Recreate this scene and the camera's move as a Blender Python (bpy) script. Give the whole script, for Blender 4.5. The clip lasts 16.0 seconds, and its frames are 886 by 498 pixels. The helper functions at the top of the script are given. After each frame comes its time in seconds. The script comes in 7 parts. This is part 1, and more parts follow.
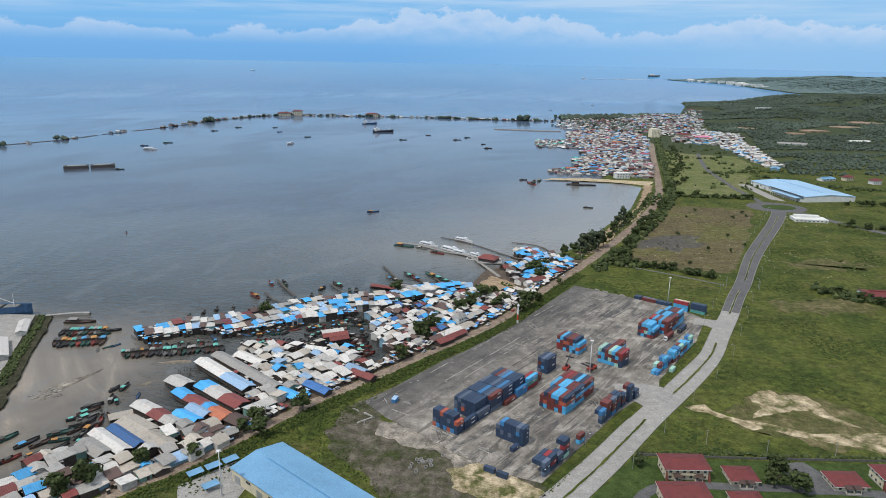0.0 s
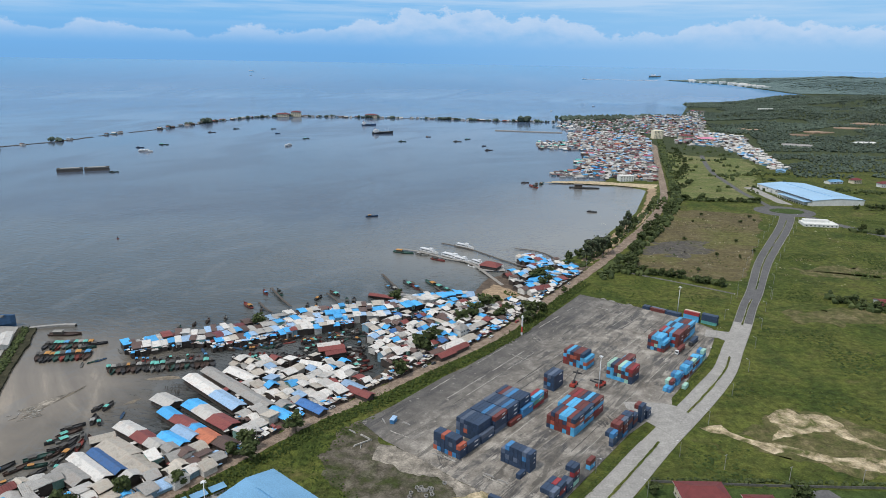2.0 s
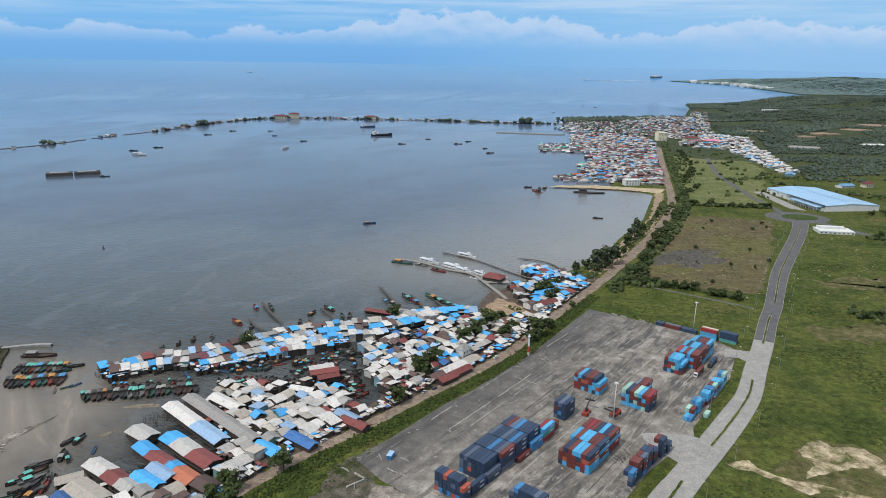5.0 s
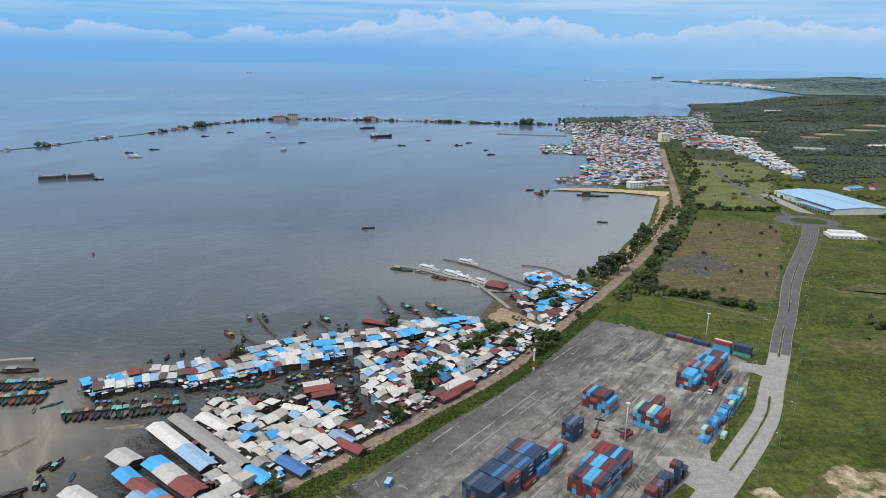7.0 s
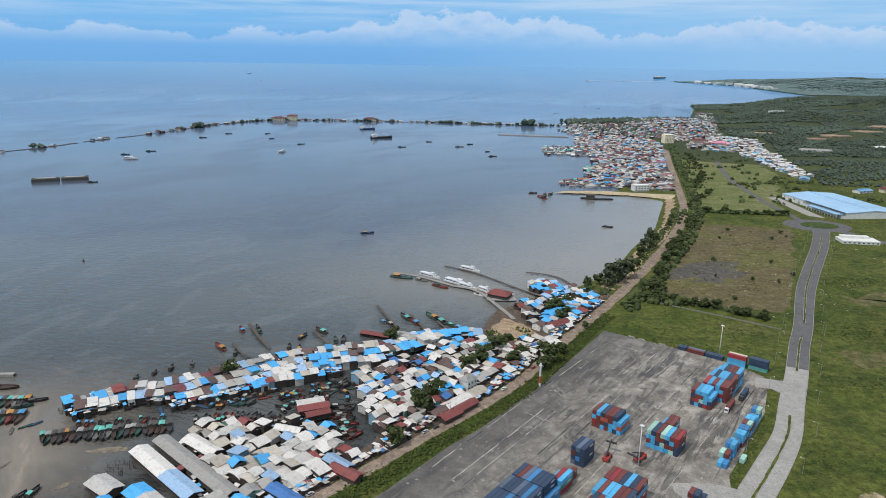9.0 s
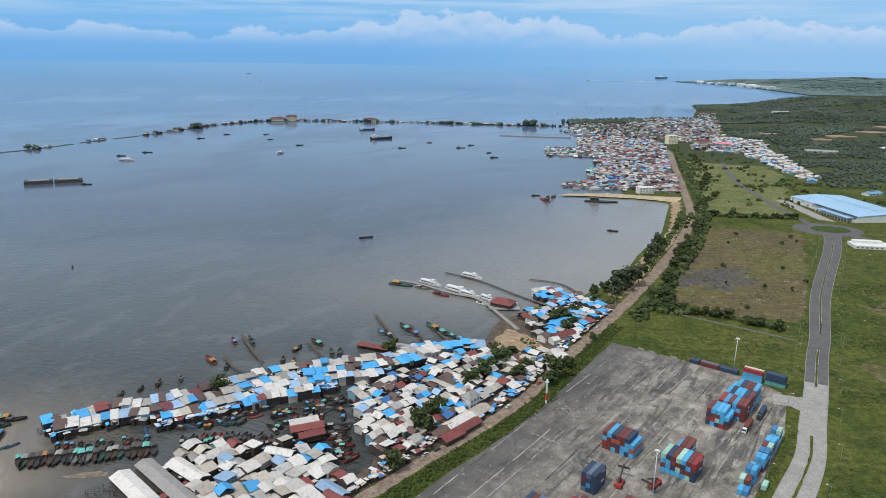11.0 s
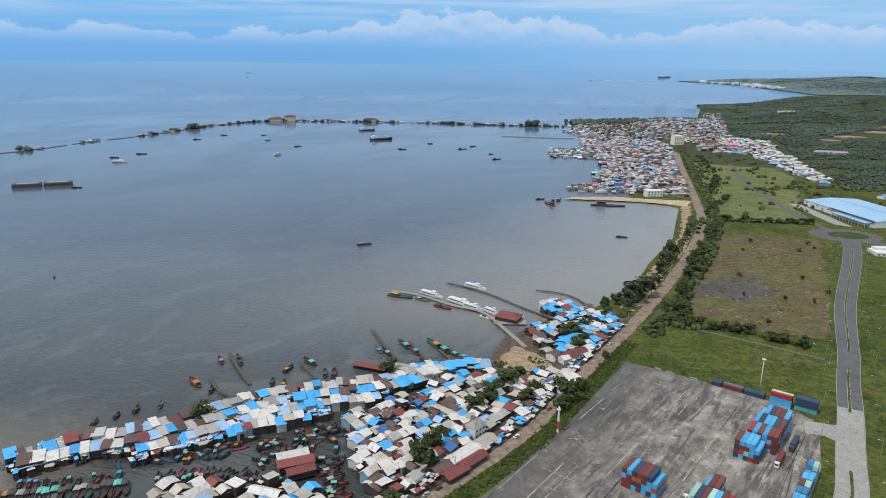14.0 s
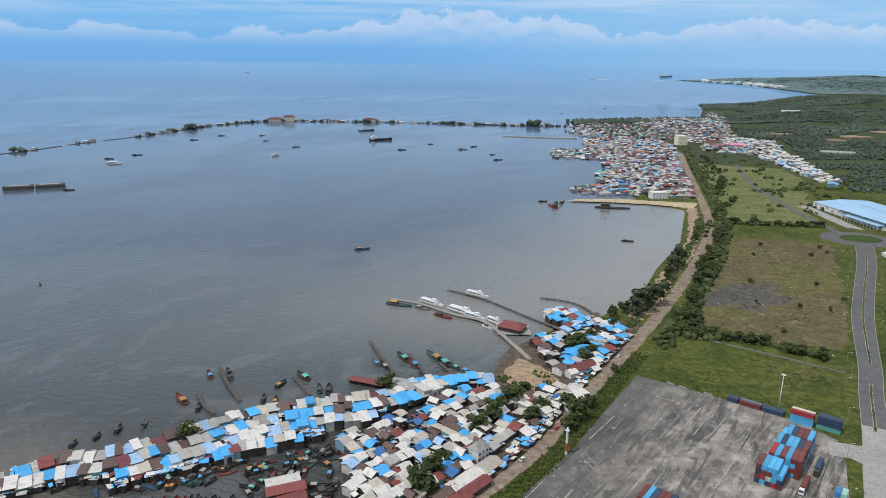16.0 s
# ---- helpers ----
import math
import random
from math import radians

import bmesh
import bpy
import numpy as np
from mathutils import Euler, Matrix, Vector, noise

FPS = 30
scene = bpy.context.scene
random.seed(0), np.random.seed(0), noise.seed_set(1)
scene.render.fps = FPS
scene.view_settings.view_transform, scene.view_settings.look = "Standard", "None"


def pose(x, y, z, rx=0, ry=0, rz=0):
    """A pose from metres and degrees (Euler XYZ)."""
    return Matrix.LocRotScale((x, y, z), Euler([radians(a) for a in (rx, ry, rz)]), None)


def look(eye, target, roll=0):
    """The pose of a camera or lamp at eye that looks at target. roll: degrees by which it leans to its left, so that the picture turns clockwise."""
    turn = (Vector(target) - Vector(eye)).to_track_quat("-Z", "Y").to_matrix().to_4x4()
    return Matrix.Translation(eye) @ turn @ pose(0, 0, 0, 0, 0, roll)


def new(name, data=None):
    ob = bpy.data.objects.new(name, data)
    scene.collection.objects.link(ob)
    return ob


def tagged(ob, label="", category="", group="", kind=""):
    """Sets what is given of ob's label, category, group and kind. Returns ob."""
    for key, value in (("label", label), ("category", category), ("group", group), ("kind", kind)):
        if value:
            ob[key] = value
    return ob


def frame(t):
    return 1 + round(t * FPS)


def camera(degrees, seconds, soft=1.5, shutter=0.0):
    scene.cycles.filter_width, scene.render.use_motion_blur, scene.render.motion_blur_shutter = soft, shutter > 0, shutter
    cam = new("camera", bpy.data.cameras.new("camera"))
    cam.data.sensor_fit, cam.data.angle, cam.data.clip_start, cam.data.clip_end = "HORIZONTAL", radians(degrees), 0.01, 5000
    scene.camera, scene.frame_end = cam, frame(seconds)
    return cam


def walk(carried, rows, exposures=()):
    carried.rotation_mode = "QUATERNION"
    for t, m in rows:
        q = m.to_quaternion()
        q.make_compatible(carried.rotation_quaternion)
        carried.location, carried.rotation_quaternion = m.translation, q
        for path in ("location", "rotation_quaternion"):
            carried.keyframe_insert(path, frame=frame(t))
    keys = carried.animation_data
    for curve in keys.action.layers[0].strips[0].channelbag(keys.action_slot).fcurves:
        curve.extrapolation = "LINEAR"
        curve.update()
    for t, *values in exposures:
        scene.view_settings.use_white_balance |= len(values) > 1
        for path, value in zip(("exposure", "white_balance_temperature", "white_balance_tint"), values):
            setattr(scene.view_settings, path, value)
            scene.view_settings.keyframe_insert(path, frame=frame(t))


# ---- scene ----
# camera and its flight: t, x, y, z, pitch, roll, yaw
cam = camera(66.3, 16.0, soft=0.91)
ROWS = [
    (0.0, -0.00, 0.00, 205.00, -15.709, 1.017, -0.000),
    (0.5, -0.28, 5.81, 205.03, -15.706, 1.014, -0.006),
    (1.0, -0.57, 11.67, 205.12, -15.694, 1.011, -0.012),
    (1.5, -0.82, 17.52, 205.19, -15.683, 1.011, -0.017),
    (2.0, -1.01, 23.42, 205.29, -15.673, 1.013, -0.018),
    (2.5, -1.21, 29.35, 205.38, -15.662, 1.010, -0.024),
    (3.0, -1.41, 35.32, 205.48, -15.649, 1.003, -0.029),
    (3.5, -1.65, 41.24, 205.50, -15.644, 0.993, -0.027),
    (4.0, -1.79, 47.16, 205.52, -15.635, 0.982, -0.028),
    (6.5, -2.42, 76.74, 205.62, -15.603, 0.910, -0.007),
    (7.0, -2.55, 82.67, 205.60, -15.595, 0.894, -0.002),
    (7.5, -2.71, 88.58, 205.56, -15.589, 0.882, 0.012),
    (8.0, -2.86, 94.50, 205.52, -15.580, 0.878, 0.030),
    (8.5, -3.00, 100.40, 205.44, -15.574, 0.879, 0.045),
    (9.0, -3.15, 106.31, 205.41, -15.564, 0.880, 0.059),
    (11.5, -3.87, 135.75, 205.21, -15.579, 0.869, 0.115),
    (12.0, -4.05, 141.67, 205.15, -15.585, 0.865, 0.129),
    (12.5, -4.26, 147.65, 205.06, -15.588, 0.857, 0.140),
    (13.0, -4.45, 153.68, 204.87, -15.594, 0.848, 0.150),
    (13.5, -4.55, 159.79, 204.62, -15.598, 0.843, 0.164),
    (14.0, -4.65, 165.96, 204.35, -15.603, 0.830, 0.179),
    (14.5, -4.75, 172.10, 204.10, -15.614, 0.810, 0.190),
    (15.0, -4.80, 178.21, 203.89, -15.623, 0.791, 0.198),
    (15.5, -4.80, 184.28, 203.69, -15.634, 0.774, 0.207),
    (16.0, -4.82, 190.36, 203.53, -15.641, 0.761, 0.225),
]
walk(cam, [(t, pose(x, y, z, 90 + p, 0, w) @ pose(0, 0, 0, 0, 0, r)) for t, x, y, z, p, r, w in ROWS])

# ---- light ----
SUN_ELEV, SUN_AZ = 58.0, 235.0      # degrees; azimuth clockwise from +y
sun = new("sun", bpy.data.lights.new("sun", "SUN"))
sun.data.energy, sun.data.angle, sun.data.color = 2.5, radians(4.0), (1.0, 0.95, 0.88)
sd = Vector((math.sin(radians(SUN_AZ)) * math.cos(radians(SUN_ELEV)), math.cos(radians(SUN_AZ)) * math.cos(radians(SUN_ELEV)), math.sin(radians(SUN_ELEV))))
sun.matrix_world = look(sd * 1000, (0, 0, 0))
scene.view_settings.exposure = 0.0


def node(nt, kind, **ins):
    n = nt.nodes.new(kind)
    for k, v in ins.items():
        if k in n.inputs:
            n.inputs[k].default_value = v
    return n


def math_node(nt, op, a, b=None, c=None, clamp=False):
    n = nt.nodes.new("ShaderNodeMath")
    n.operation, n.use_clamp = op, clamp
    for i, s in enumerate((a, b, c)):
        if s is None:
            continue
        if isinstance(s, (int, float)):
            n.inputs[i].default_value = s
        else:
            nt.links.new(s, n.inputs[i])
    return n.outputs[0]


def ramp(nt, fac, stops, mode="LINEAR"):
    n = nt.nodes.new("ShaderNodeValToRGB")
    n.color_ramp.interpolation = mode
    el = n.color_ramp.elements
    while len(el) < len(stops):
        el.new(0.5)
    for e, (p, c) in zip(el, stops):
        e.position = p
        e.color = (*c, 1) if not isinstance(c, (int, float)) else (c, c, c, 1)
    if fac is not None:
        nt.links.new(fac, n.inputs[0])
    return n.outputs[0]


def mixc(nt, fac, a, b, mode="MIX"):
    n = nt.nodes.new("ShaderNodeMix")
    n.data_type, n.blend_type = "RGBA", mode
    for s, v in ((0, fac), (6, a), (7, b)):
        if isinstance(v, (int, float)):
            n.inputs[s].default_value = v
        elif isinstance(v, tuple):
            n.inputs[s].default_value = (*v, 1)
        else:
            nt.links.new(v, n.inputs[s])
    return n.outputs[2]


def noise_tex(nt, vec, scale, detail=4.0, rough=0.55, out=0, dist=0.0):
    n = node(nt, "ShaderNodeTexNoise", Scale=scale, Detail=detail, Roughness=rough, Distortion=dist)
    if vec is not None:
        nt.links.new(vec, n.inputs["Vector"])
    return n.outputs[out]


def stretch(nt, vec, sx, sy, sz, rot=0.0):
    if rot:
        r = nt.nodes.new("ShaderNodeMapping")
        r.inputs["Rotation"].default_value = (0, 0, radians(rot))
        nt.links.new(vec, r.inputs["Vector"])
        vec = r.outputs[0]
    n = nt.nodes.new("ShaderNodeMapping")
    n.inputs["Scale"].default_value = (sx, sy, sz)
    nt.links.new(vec, n.inputs["Vector"])
    return n.outputs[0]


def build_world():
    w = bpy.data.worlds.new("sky")
    scene.world = w
    w.use_nodes = True
    nt = w.node_tree
    nt.nodes.clear()
    tc = nt.nodes.new("ShaderNodeTexCoord").outputs["Generated"]
    sky = nt.nodes.new("ShaderNodeTexSky")
    sky.sky_type, sky.sun_disc = "NISHITA", False
    sky.sun_elevation, sky.sun_rotation = radians(SUN_ELEV), radians(SUN_AZ)
    sky.air_density, sky.dust_density = 1.3, 0.6
    sep = nt.nodes.new("ShaderNodeSeparateXYZ")
    nt.links.new(tc, sep.inputs[0])
    x, y, z = sep.outputs
    xx = math_node(nt, "MULTIPLY_ADD", x, 0.5, 0.5)
    blue = mixc(nt, 1.0, sky.outputs[0], (0.10, 0.10, 0.10), "MULTIPLY")
    # clear blue band low over the sea
    low = ramp(nt, z, [(0.0, (0.175, 0.42, 0.77)), (0.012, (0.18, 0.435, 0.80)), (0.05, (0.205, 0.485, 0.84)), (0.12, (0.25, 0.53, 0.86))])
    low = mixc(nt, ramp(nt, xx, [(0.45, 0.0), (0.7, 0.55)]), low, (0.36, 0.60, 0.86))
    base = mixc(nt, ramp(nt, z, [(0.08, 0.0), (0.35, 1.0)]), low, blue)
    # streaky high cloud, thick overhead
    thin = noise_tex(nt, stretch(nt, tc, 1.6, 1.6, 26.0), 2.3, 6.0, 0.6)
    streak = ramp(nt, thin, [(0.40, 0.0), (0.60, 1.0)])
    streak = math_node(nt, "MULTIPLY", streak, ramp(nt, z, [(0.035, 0.0), (0.075, 0.75), (0.2, 0.8)]))
    base = mixc(nt, streak, base, (0.50, 0.67, 0.88))
    over = ramp(nt, noise_tex(nt, tc, 2.2, 5.0), [(0.38, 0.35), (0.62, 1.0)])
    over = math_node(nt, "MULTIPLY", over, ramp(nt, z, [(0.14, 0.0), (0.5, 1.0)]))
    glow = ramp(nt, xx, [(0.25, (0.56, 0.61, 0.70)), (0.5, (0.64, 0.68, 0.74)), (0.8, (0.92, 0.93, 0.94))])
    base = mixc(nt, over, base, glow)
    # cumulus bank standing over the sea
    puff = noise_tex(nt, stretch(nt, tc, 1.0, 1.0, 1.5), 17.0, 9.0, 0.66)
    big = noise_tex(nt, stretch(nt, tc, 1.0, 1.0, 0.2), 5.0, 2.0, 0.5)
    top = math_node(nt, "MULTIPLY_ADD", big, 0.10, math_node(nt, "MULTIPLY_ADD", puff, 0.075, -0.028))
    side = ramp(nt, xx, [(0.0, 0.5), (0.28, 0.66), (0.42, 0.66), (0.47, 1.02), (0.53, 1.06), (0.57, 1.12), (0.61, 0.72), (0.68, 0.85), (0.8, 0.7), (1.0, 0.4)])
    top = math_node(nt, "MULTIPLY", top, side)
    body = math_node(nt, "MULTIPLY", math_node(nt, "SUBTRACT", top, z), 240.0, clamp=True)
    foot = ramp(nt, z, [(0.014, 0.0), (0.040, 1.0)])
    body = math_node(nt, "MULTIPLY", body, foot)
    body = math_node(nt, "MULTIPLY", body, 0.72)
    rim = ramp(nt, math_node(nt, "MULTIPLY", math_node(nt, "SUBTRACT", top, z), 26.0), [(0.0, 1.0), (0.7, 0.0)])
    shade = ramp(nt, noise_tex(nt, stretch(nt, tc, 1, 1, 2.0), 34.0, 4.0), [(0.35, (0.33, 0.55, 0.84)), (0.65, (0.47, 0.63, 0.87))])
    shade = mixc(nt, math_node(nt, "MULTIPLY", rim, 0.75), shade, (0.64, 0.74, 0.90))
    base = mixc(nt, body, base, shade)
    bg = nt.nodes.new("ShaderNodeBackground")
    nt.links.new(base, bg.inputs[0])
    bg.inputs[1].default_value = 1.0
    nt.links.new(bg.outputs[0], nt.nodes.new("ShaderNodeOutputWorld").inputs[0])


build_world()

# ---- materials ----


def material(name, col, rough=0.8, var=0.25, scale=0.6, fine=6.0, metal=0.0, bump=0.0, tint=None, by_object=0.0, spec=0.5, coords="Object"):
    """A surface with stains at a coarse and a fine size, relief and a slight change from object to object."""
    m = bpy.data.materials.new(name)
    m.use_nodes = True
    nt = m.node_tree
    bsdf = nt.nodes["Principled BSDF"]
    vec = nt.nodes.new("ShaderNodeTexCoord").outputs["Object"] if coords == "Object" else nt.nodes.new("ShaderNodeNewGeometry").outputs["Position"]
    coarse = noise_tex(nt, vec, scale, 4.0, 0.6)
    grain = noise_tex(nt, vec, fine, 3.0, 0.6)
    dark = tuple(c * (1 - var) for c in col)
    lite = tuple(min(1, c * (1 + var * 0.8)) for c in col)
    c = ramp(nt, coarse, [(0.3, dark), (0.5, col), (0.72, tint or lite)])
    c = mixc(nt, 0.35, c, ramp(nt, grain, [(0.3, 0.25), (0.7, 0.75)]), "OVERLAY")
    if by_object:
        info = nt.nodes.new("ShaderNodeObjectInfo").outputs["Random"]
        k = math_node(nt, "MULTIPLY_ADD", info, 2 * by_object, 1 - by_object)
        hsv = nt.nodes.new("ShaderNodeHueSaturation")
        nt.links.new(k, hsv.inputs["Value"])
        nt.links.new(c, hsv.inputs["Color"])
        c = hsv.outputs[0]
    nt.links.new(c, bsdf.inputs["Base Color"])
    bsdf.inputs["Roughness"].default_value = rough
    bsdf.inputs["Metallic"].default_value = metal
    bsdf.inputs["Specular IOR Level"].default_value = spec
    if bump:
        b = node(nt, "ShaderNodeBump", Strength=bump, Distance=0.3)
        nt.links.new(grain, b.inputs["Height"])
        nt.links.new(b.outputs[0], bsdf.inputs["Normal"])
    return m


def ground_material(name, stops, scale, stops2=None, scale2=0.1, bump=0.6, rough=0.95, fine=0.9, rot=0.0, stretch_y=1.0, patchy=0.75, streaks=None, woods=False):
    """Open land in world coordinates: broad patches, smaller clumps and fine relief."""
    m = bpy.data.materials.new(name)
    m.use_nodes = True
    nt = m.node_tree
    bsdf = nt.nodes["Principled BSDF"]
    pos = nt.nodes.new("ShaderNodeNewGeometry").outputs["Position"]
    vec = stretch(nt, pos, 1.0, stretch_y, 1.0, rot)
    c = ramp(nt, noise_tex(nt, vec, scale, 5.0, 0.6, dist=0.6), stops)
    if stops2:
        c2 = ramp(nt, noise_tex(nt, vec, scale2, 6.0, 0.65, dist=0.4), stops2)
        c = mixc(nt, 0.55, c, c2)
    clump = noise_tex(nt, pos, fine * 0.25, 6.0, 0.7)
    if woods:
        sp = nt.nodes.new("ShaderNodeSeparateXYZ")
        nt.links.new(pos, sp.inputs[0])
        c = mixc(nt, ramp(nt, math_node(nt, "DIVIDE", sp.outputs[1], 4000.0), [(0.33, 0.0), (0.42, 0.85)]), c, (0.046, 0.060, 0.032))
    if streaks:
        long = stretch(nt, pos, 0.45, 1.3, 1.0, rot)
        c = mixc(nt, ramp(nt, noise_tex(nt, long, 0.10, 6.0, 0.72, dist=2.0), [(0.56, 0.0), (0.70, 0.55)]), c, streaks[0])
        c = mixc(nt, ramp(nt, noise_tex(nt, stretch(nt, pos, 0.12, 2.2, 1.0, rot), 0.11, 4.0, 0.6), [(0.58, 0.0), (0.70, 0.75)]), c, streaks[1])
    c = mixc(nt, patchy, c, ramp(nt, clump, [(0.3, 0.22), (0.7, 0.78)]), "OVERLAY")
    grain = noise_tex(nt, pos, fine, 4.0, 0.7)
    c = mixc(nt, 0.45, c, ramp(nt, grain, [(0.3, 0.25), (0.7, 0.75)]), "OVERLAY")
    nt.links.new(c, bsdf.inputs["Base Color"])
    bsdf.inputs["Roughness"].default_value = rough
    bsdf.inputs["Specular IOR Level"].default_value = 0.15
    b = node(nt, "ShaderNodeBump", Strength=bump, Distance=1.2)
    nt.links.new(clump, b.inputs["Height"])
    nt.links.new(b.outputs[0], bsdf.inputs["Normal"])
    return m


def water_material():
    m = bpy.data.materials.new("sea_water")
    m.use_nodes = True
    nt = m.node_tree
    bsdf = nt.nodes["Principled BSDF"]
    pos = nt.nodes.new("ShaderNodeNewGeometry").outputs["Position"]
    # silt: browner towards the shore in the south-west, streaks where currents meet
    sep = nt.nodes.new("ShaderNodeSeparateXYZ")
    nt.links.new(pos, sep.inputs[0])
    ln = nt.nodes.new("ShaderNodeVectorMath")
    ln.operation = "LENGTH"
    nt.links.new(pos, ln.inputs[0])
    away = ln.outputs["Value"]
    wob = noise_tex(nt, pos, 0.006, 4.0, 0.6)
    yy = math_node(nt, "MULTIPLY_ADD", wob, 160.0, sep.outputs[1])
    # darker among the houses, paler outwards: reflection strength put into the colour
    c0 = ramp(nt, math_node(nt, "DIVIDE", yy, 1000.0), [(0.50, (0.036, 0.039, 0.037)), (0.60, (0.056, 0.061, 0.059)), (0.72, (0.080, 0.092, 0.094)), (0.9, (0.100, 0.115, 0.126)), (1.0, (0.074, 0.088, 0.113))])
    flat = math_node(nt, "MULTIPLY", ramp(nt, math_node(nt, "MULTIPLY_ADD", wob, 0.30, math_node(nt, "DIVIDE", sep.outputs[0], -600.0)), [(0.44, 0.0), (0.56, 1.0)]), ramp(nt, math_node(nt, "DIVIDE", yy, 1000.0), [(0.52, 1.0), (0.64, 0.0)]))
    mudc = ramp(nt, noise_tex(nt, stretch(nt, pos, 1, 0.3, 1, -35), 0.03, 5.0, 0.6, dist=1.0), [(0.36, (0.175, 0.152, 0.125)), (0.54, (0.225, 0.195, 0.158)), (0.68, (0.36, 0.305, 0.24))])
    silt_and_sheen = mixc(nt, flat, c0, mudc)
    # blue growing with distance: haze and reflected sky put into the colour
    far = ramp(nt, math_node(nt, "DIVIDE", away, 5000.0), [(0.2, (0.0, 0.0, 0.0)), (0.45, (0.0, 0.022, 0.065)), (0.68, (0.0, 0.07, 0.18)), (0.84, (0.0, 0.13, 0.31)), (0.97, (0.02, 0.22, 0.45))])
    c = mixc(nt, 1.0, silt_and_sheen, far, "ADD")
    streak = ramp(nt, noise_tex(nt, stretch(nt, pos, 1, 0.45, 1, 25), 0.007, 7.0, 0.66, dist=4.0), [(0.53, 0.0), (0.59, 1.0)])
    streak = math_node(nt, "MULTIPLY", streak, ramp(nt, math_node(nt, "DIVIDE", away, 3000.0), [(0.2, 1.0), (0.42, 0.0)]))
    # pale silt off the eastern shore, spread wider as painted sky reflection
    east = math_node(nt, "ADD", math_node(nt, "MULTIPLY", math_node(nt, "SUBTRACT", sep.outputs[0], 60.0), 0.862), math_node(nt, "MULTIPLY", math_node(nt, "SUBTRACT", yy, 720.0), -0.507))
    shoal_sheen = math_node(nt, "MULTIPLY", ramp(nt, math_node(nt, "MULTIPLY_ADD", east, 0.0033, 1.0), [(0.1, 0.0), (0.95, 1.0)]), ramp(nt, math_node(nt, "DIVIDE", sep.outputs[1], 1400.0), [(0.44, 0.0), (0.52, 1.0), (0.84, 1.0), (0.87, 0.0)]))
    c = mixc(nt, math_node(nt, "MULTIPLY", shoal_sheen, 0.75), c, (0.27, 0.255, 0.225))
    c = mixc(nt, math_node(nt, "MULTIPLY", streak, 0.3), c, (0.17, 0.18, 0.183))
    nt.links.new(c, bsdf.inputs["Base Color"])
    bsdf.inputs["IOR"].default_value = 1.33
    slick = ramp(nt, noise_tex(nt, stretch(nt, pos, 1, 0.5, 1, 25), 0.004, 5.0, 0.6, dist=1.0), [(0.4, 0.08), (0.6, 0.20)])
    nt.links.new(slick, bsdf.inputs["Roughness"])
    wave = noise_tex(nt, stretch(nt, pos, 0.55, 1.2, 1, 20), 0.20, 3.0, 0.55, dist=0.5)
    calm = ramp(nt, noise_tex(nt, pos, 0.008, 4.0), [(0.36, 0.30), (0.62, 1.0)])
    calm = math_node(nt, "MULTIPLY", calm, ramp(nt, math_node(nt, "DIVIDE", away, 2000.0), [(0.2, 1.0), (0.45, 0.25), (0.9, 0.0)]))
    calm = math_node(nt, "MULTIPLY", calm, math_node(nt, "MULTIPLY_ADD", flat, -0.9, 1.0))
    b = node(nt, "ShaderNodeBump", Distance=3.2)
    nt.links.new(calm, b.inputs["Strength"])
    nt.links.new(wave, b.inputs["Height"])
    nt.links.new(b.outputs[0], bsdf.inputs["Normal"])
    return m


WATER = water_material()
GRASS = ground_material("rough_grass", [(0.32, (0.028, 0.046, 0.011)), (0.44, (0.050, 0.068, 0.015)), (0.52, (0.092, 0.094, 0.027)), (0.60, (0.060, 0.078, 0.018)), (0.70, (0.155, 0.124, 0.056))], 0.013,
                        [(0.32, (0.028, 0.048, 0.011)), (0.46, (0.056, 0.076, 0.016)), (0.55, (0.094, 0.112, 0.022)), (0.62, (0.070, 0.078, 0.021)), (0.70, (0.145, 0.120, 0.052))], 0.035, patchy=1.0, woods=True)
LAWN = ground_material("mown_lawn", [(0.3, (0.036, 0.060, 0.016)), (0.7, (0.058, 0.086, 0.024))], 0.05, bump=0.2)
BROWN_FIELD = ground_material("dry_field", [(0.36, (0.085, 0.070, 0.042)), (0.48, (0.120, 0.098, 0.05)), (0.56, (0.105, 0.108, 0.036)), (0.66, (0.100, 0.122, 0.026))], 0.0085,
                              [(0.35, (0.08, 0.07, 0.045)), (0.5, (0.12, 0.10, 0.045)), (0.64, (0.16, 0.14, 0.08))], 0.06, stretch_y=1.8)
SAND = ground_material("bare_sand", [(0.3, (0.36, 0.28, 0.17)), (0.7, (0.52, 0.43, 0.29))], 0.05, [(0.3, (0.34, 0.27, 0.17)), (0.7, (0.55, 0.46, 0.32))], 0.3, bump=0.4)
DIRT = ground_material("dirt", [(0.3, (0.16, 0.115, 0.085)), (0.7, (0.31, 0.25, 0.195))], 0.03, [(0.3, (0.14, 0.10, 0.078)), (0.7, (0.33, 0.27, 0.215))], 0.3, bump=0.3)


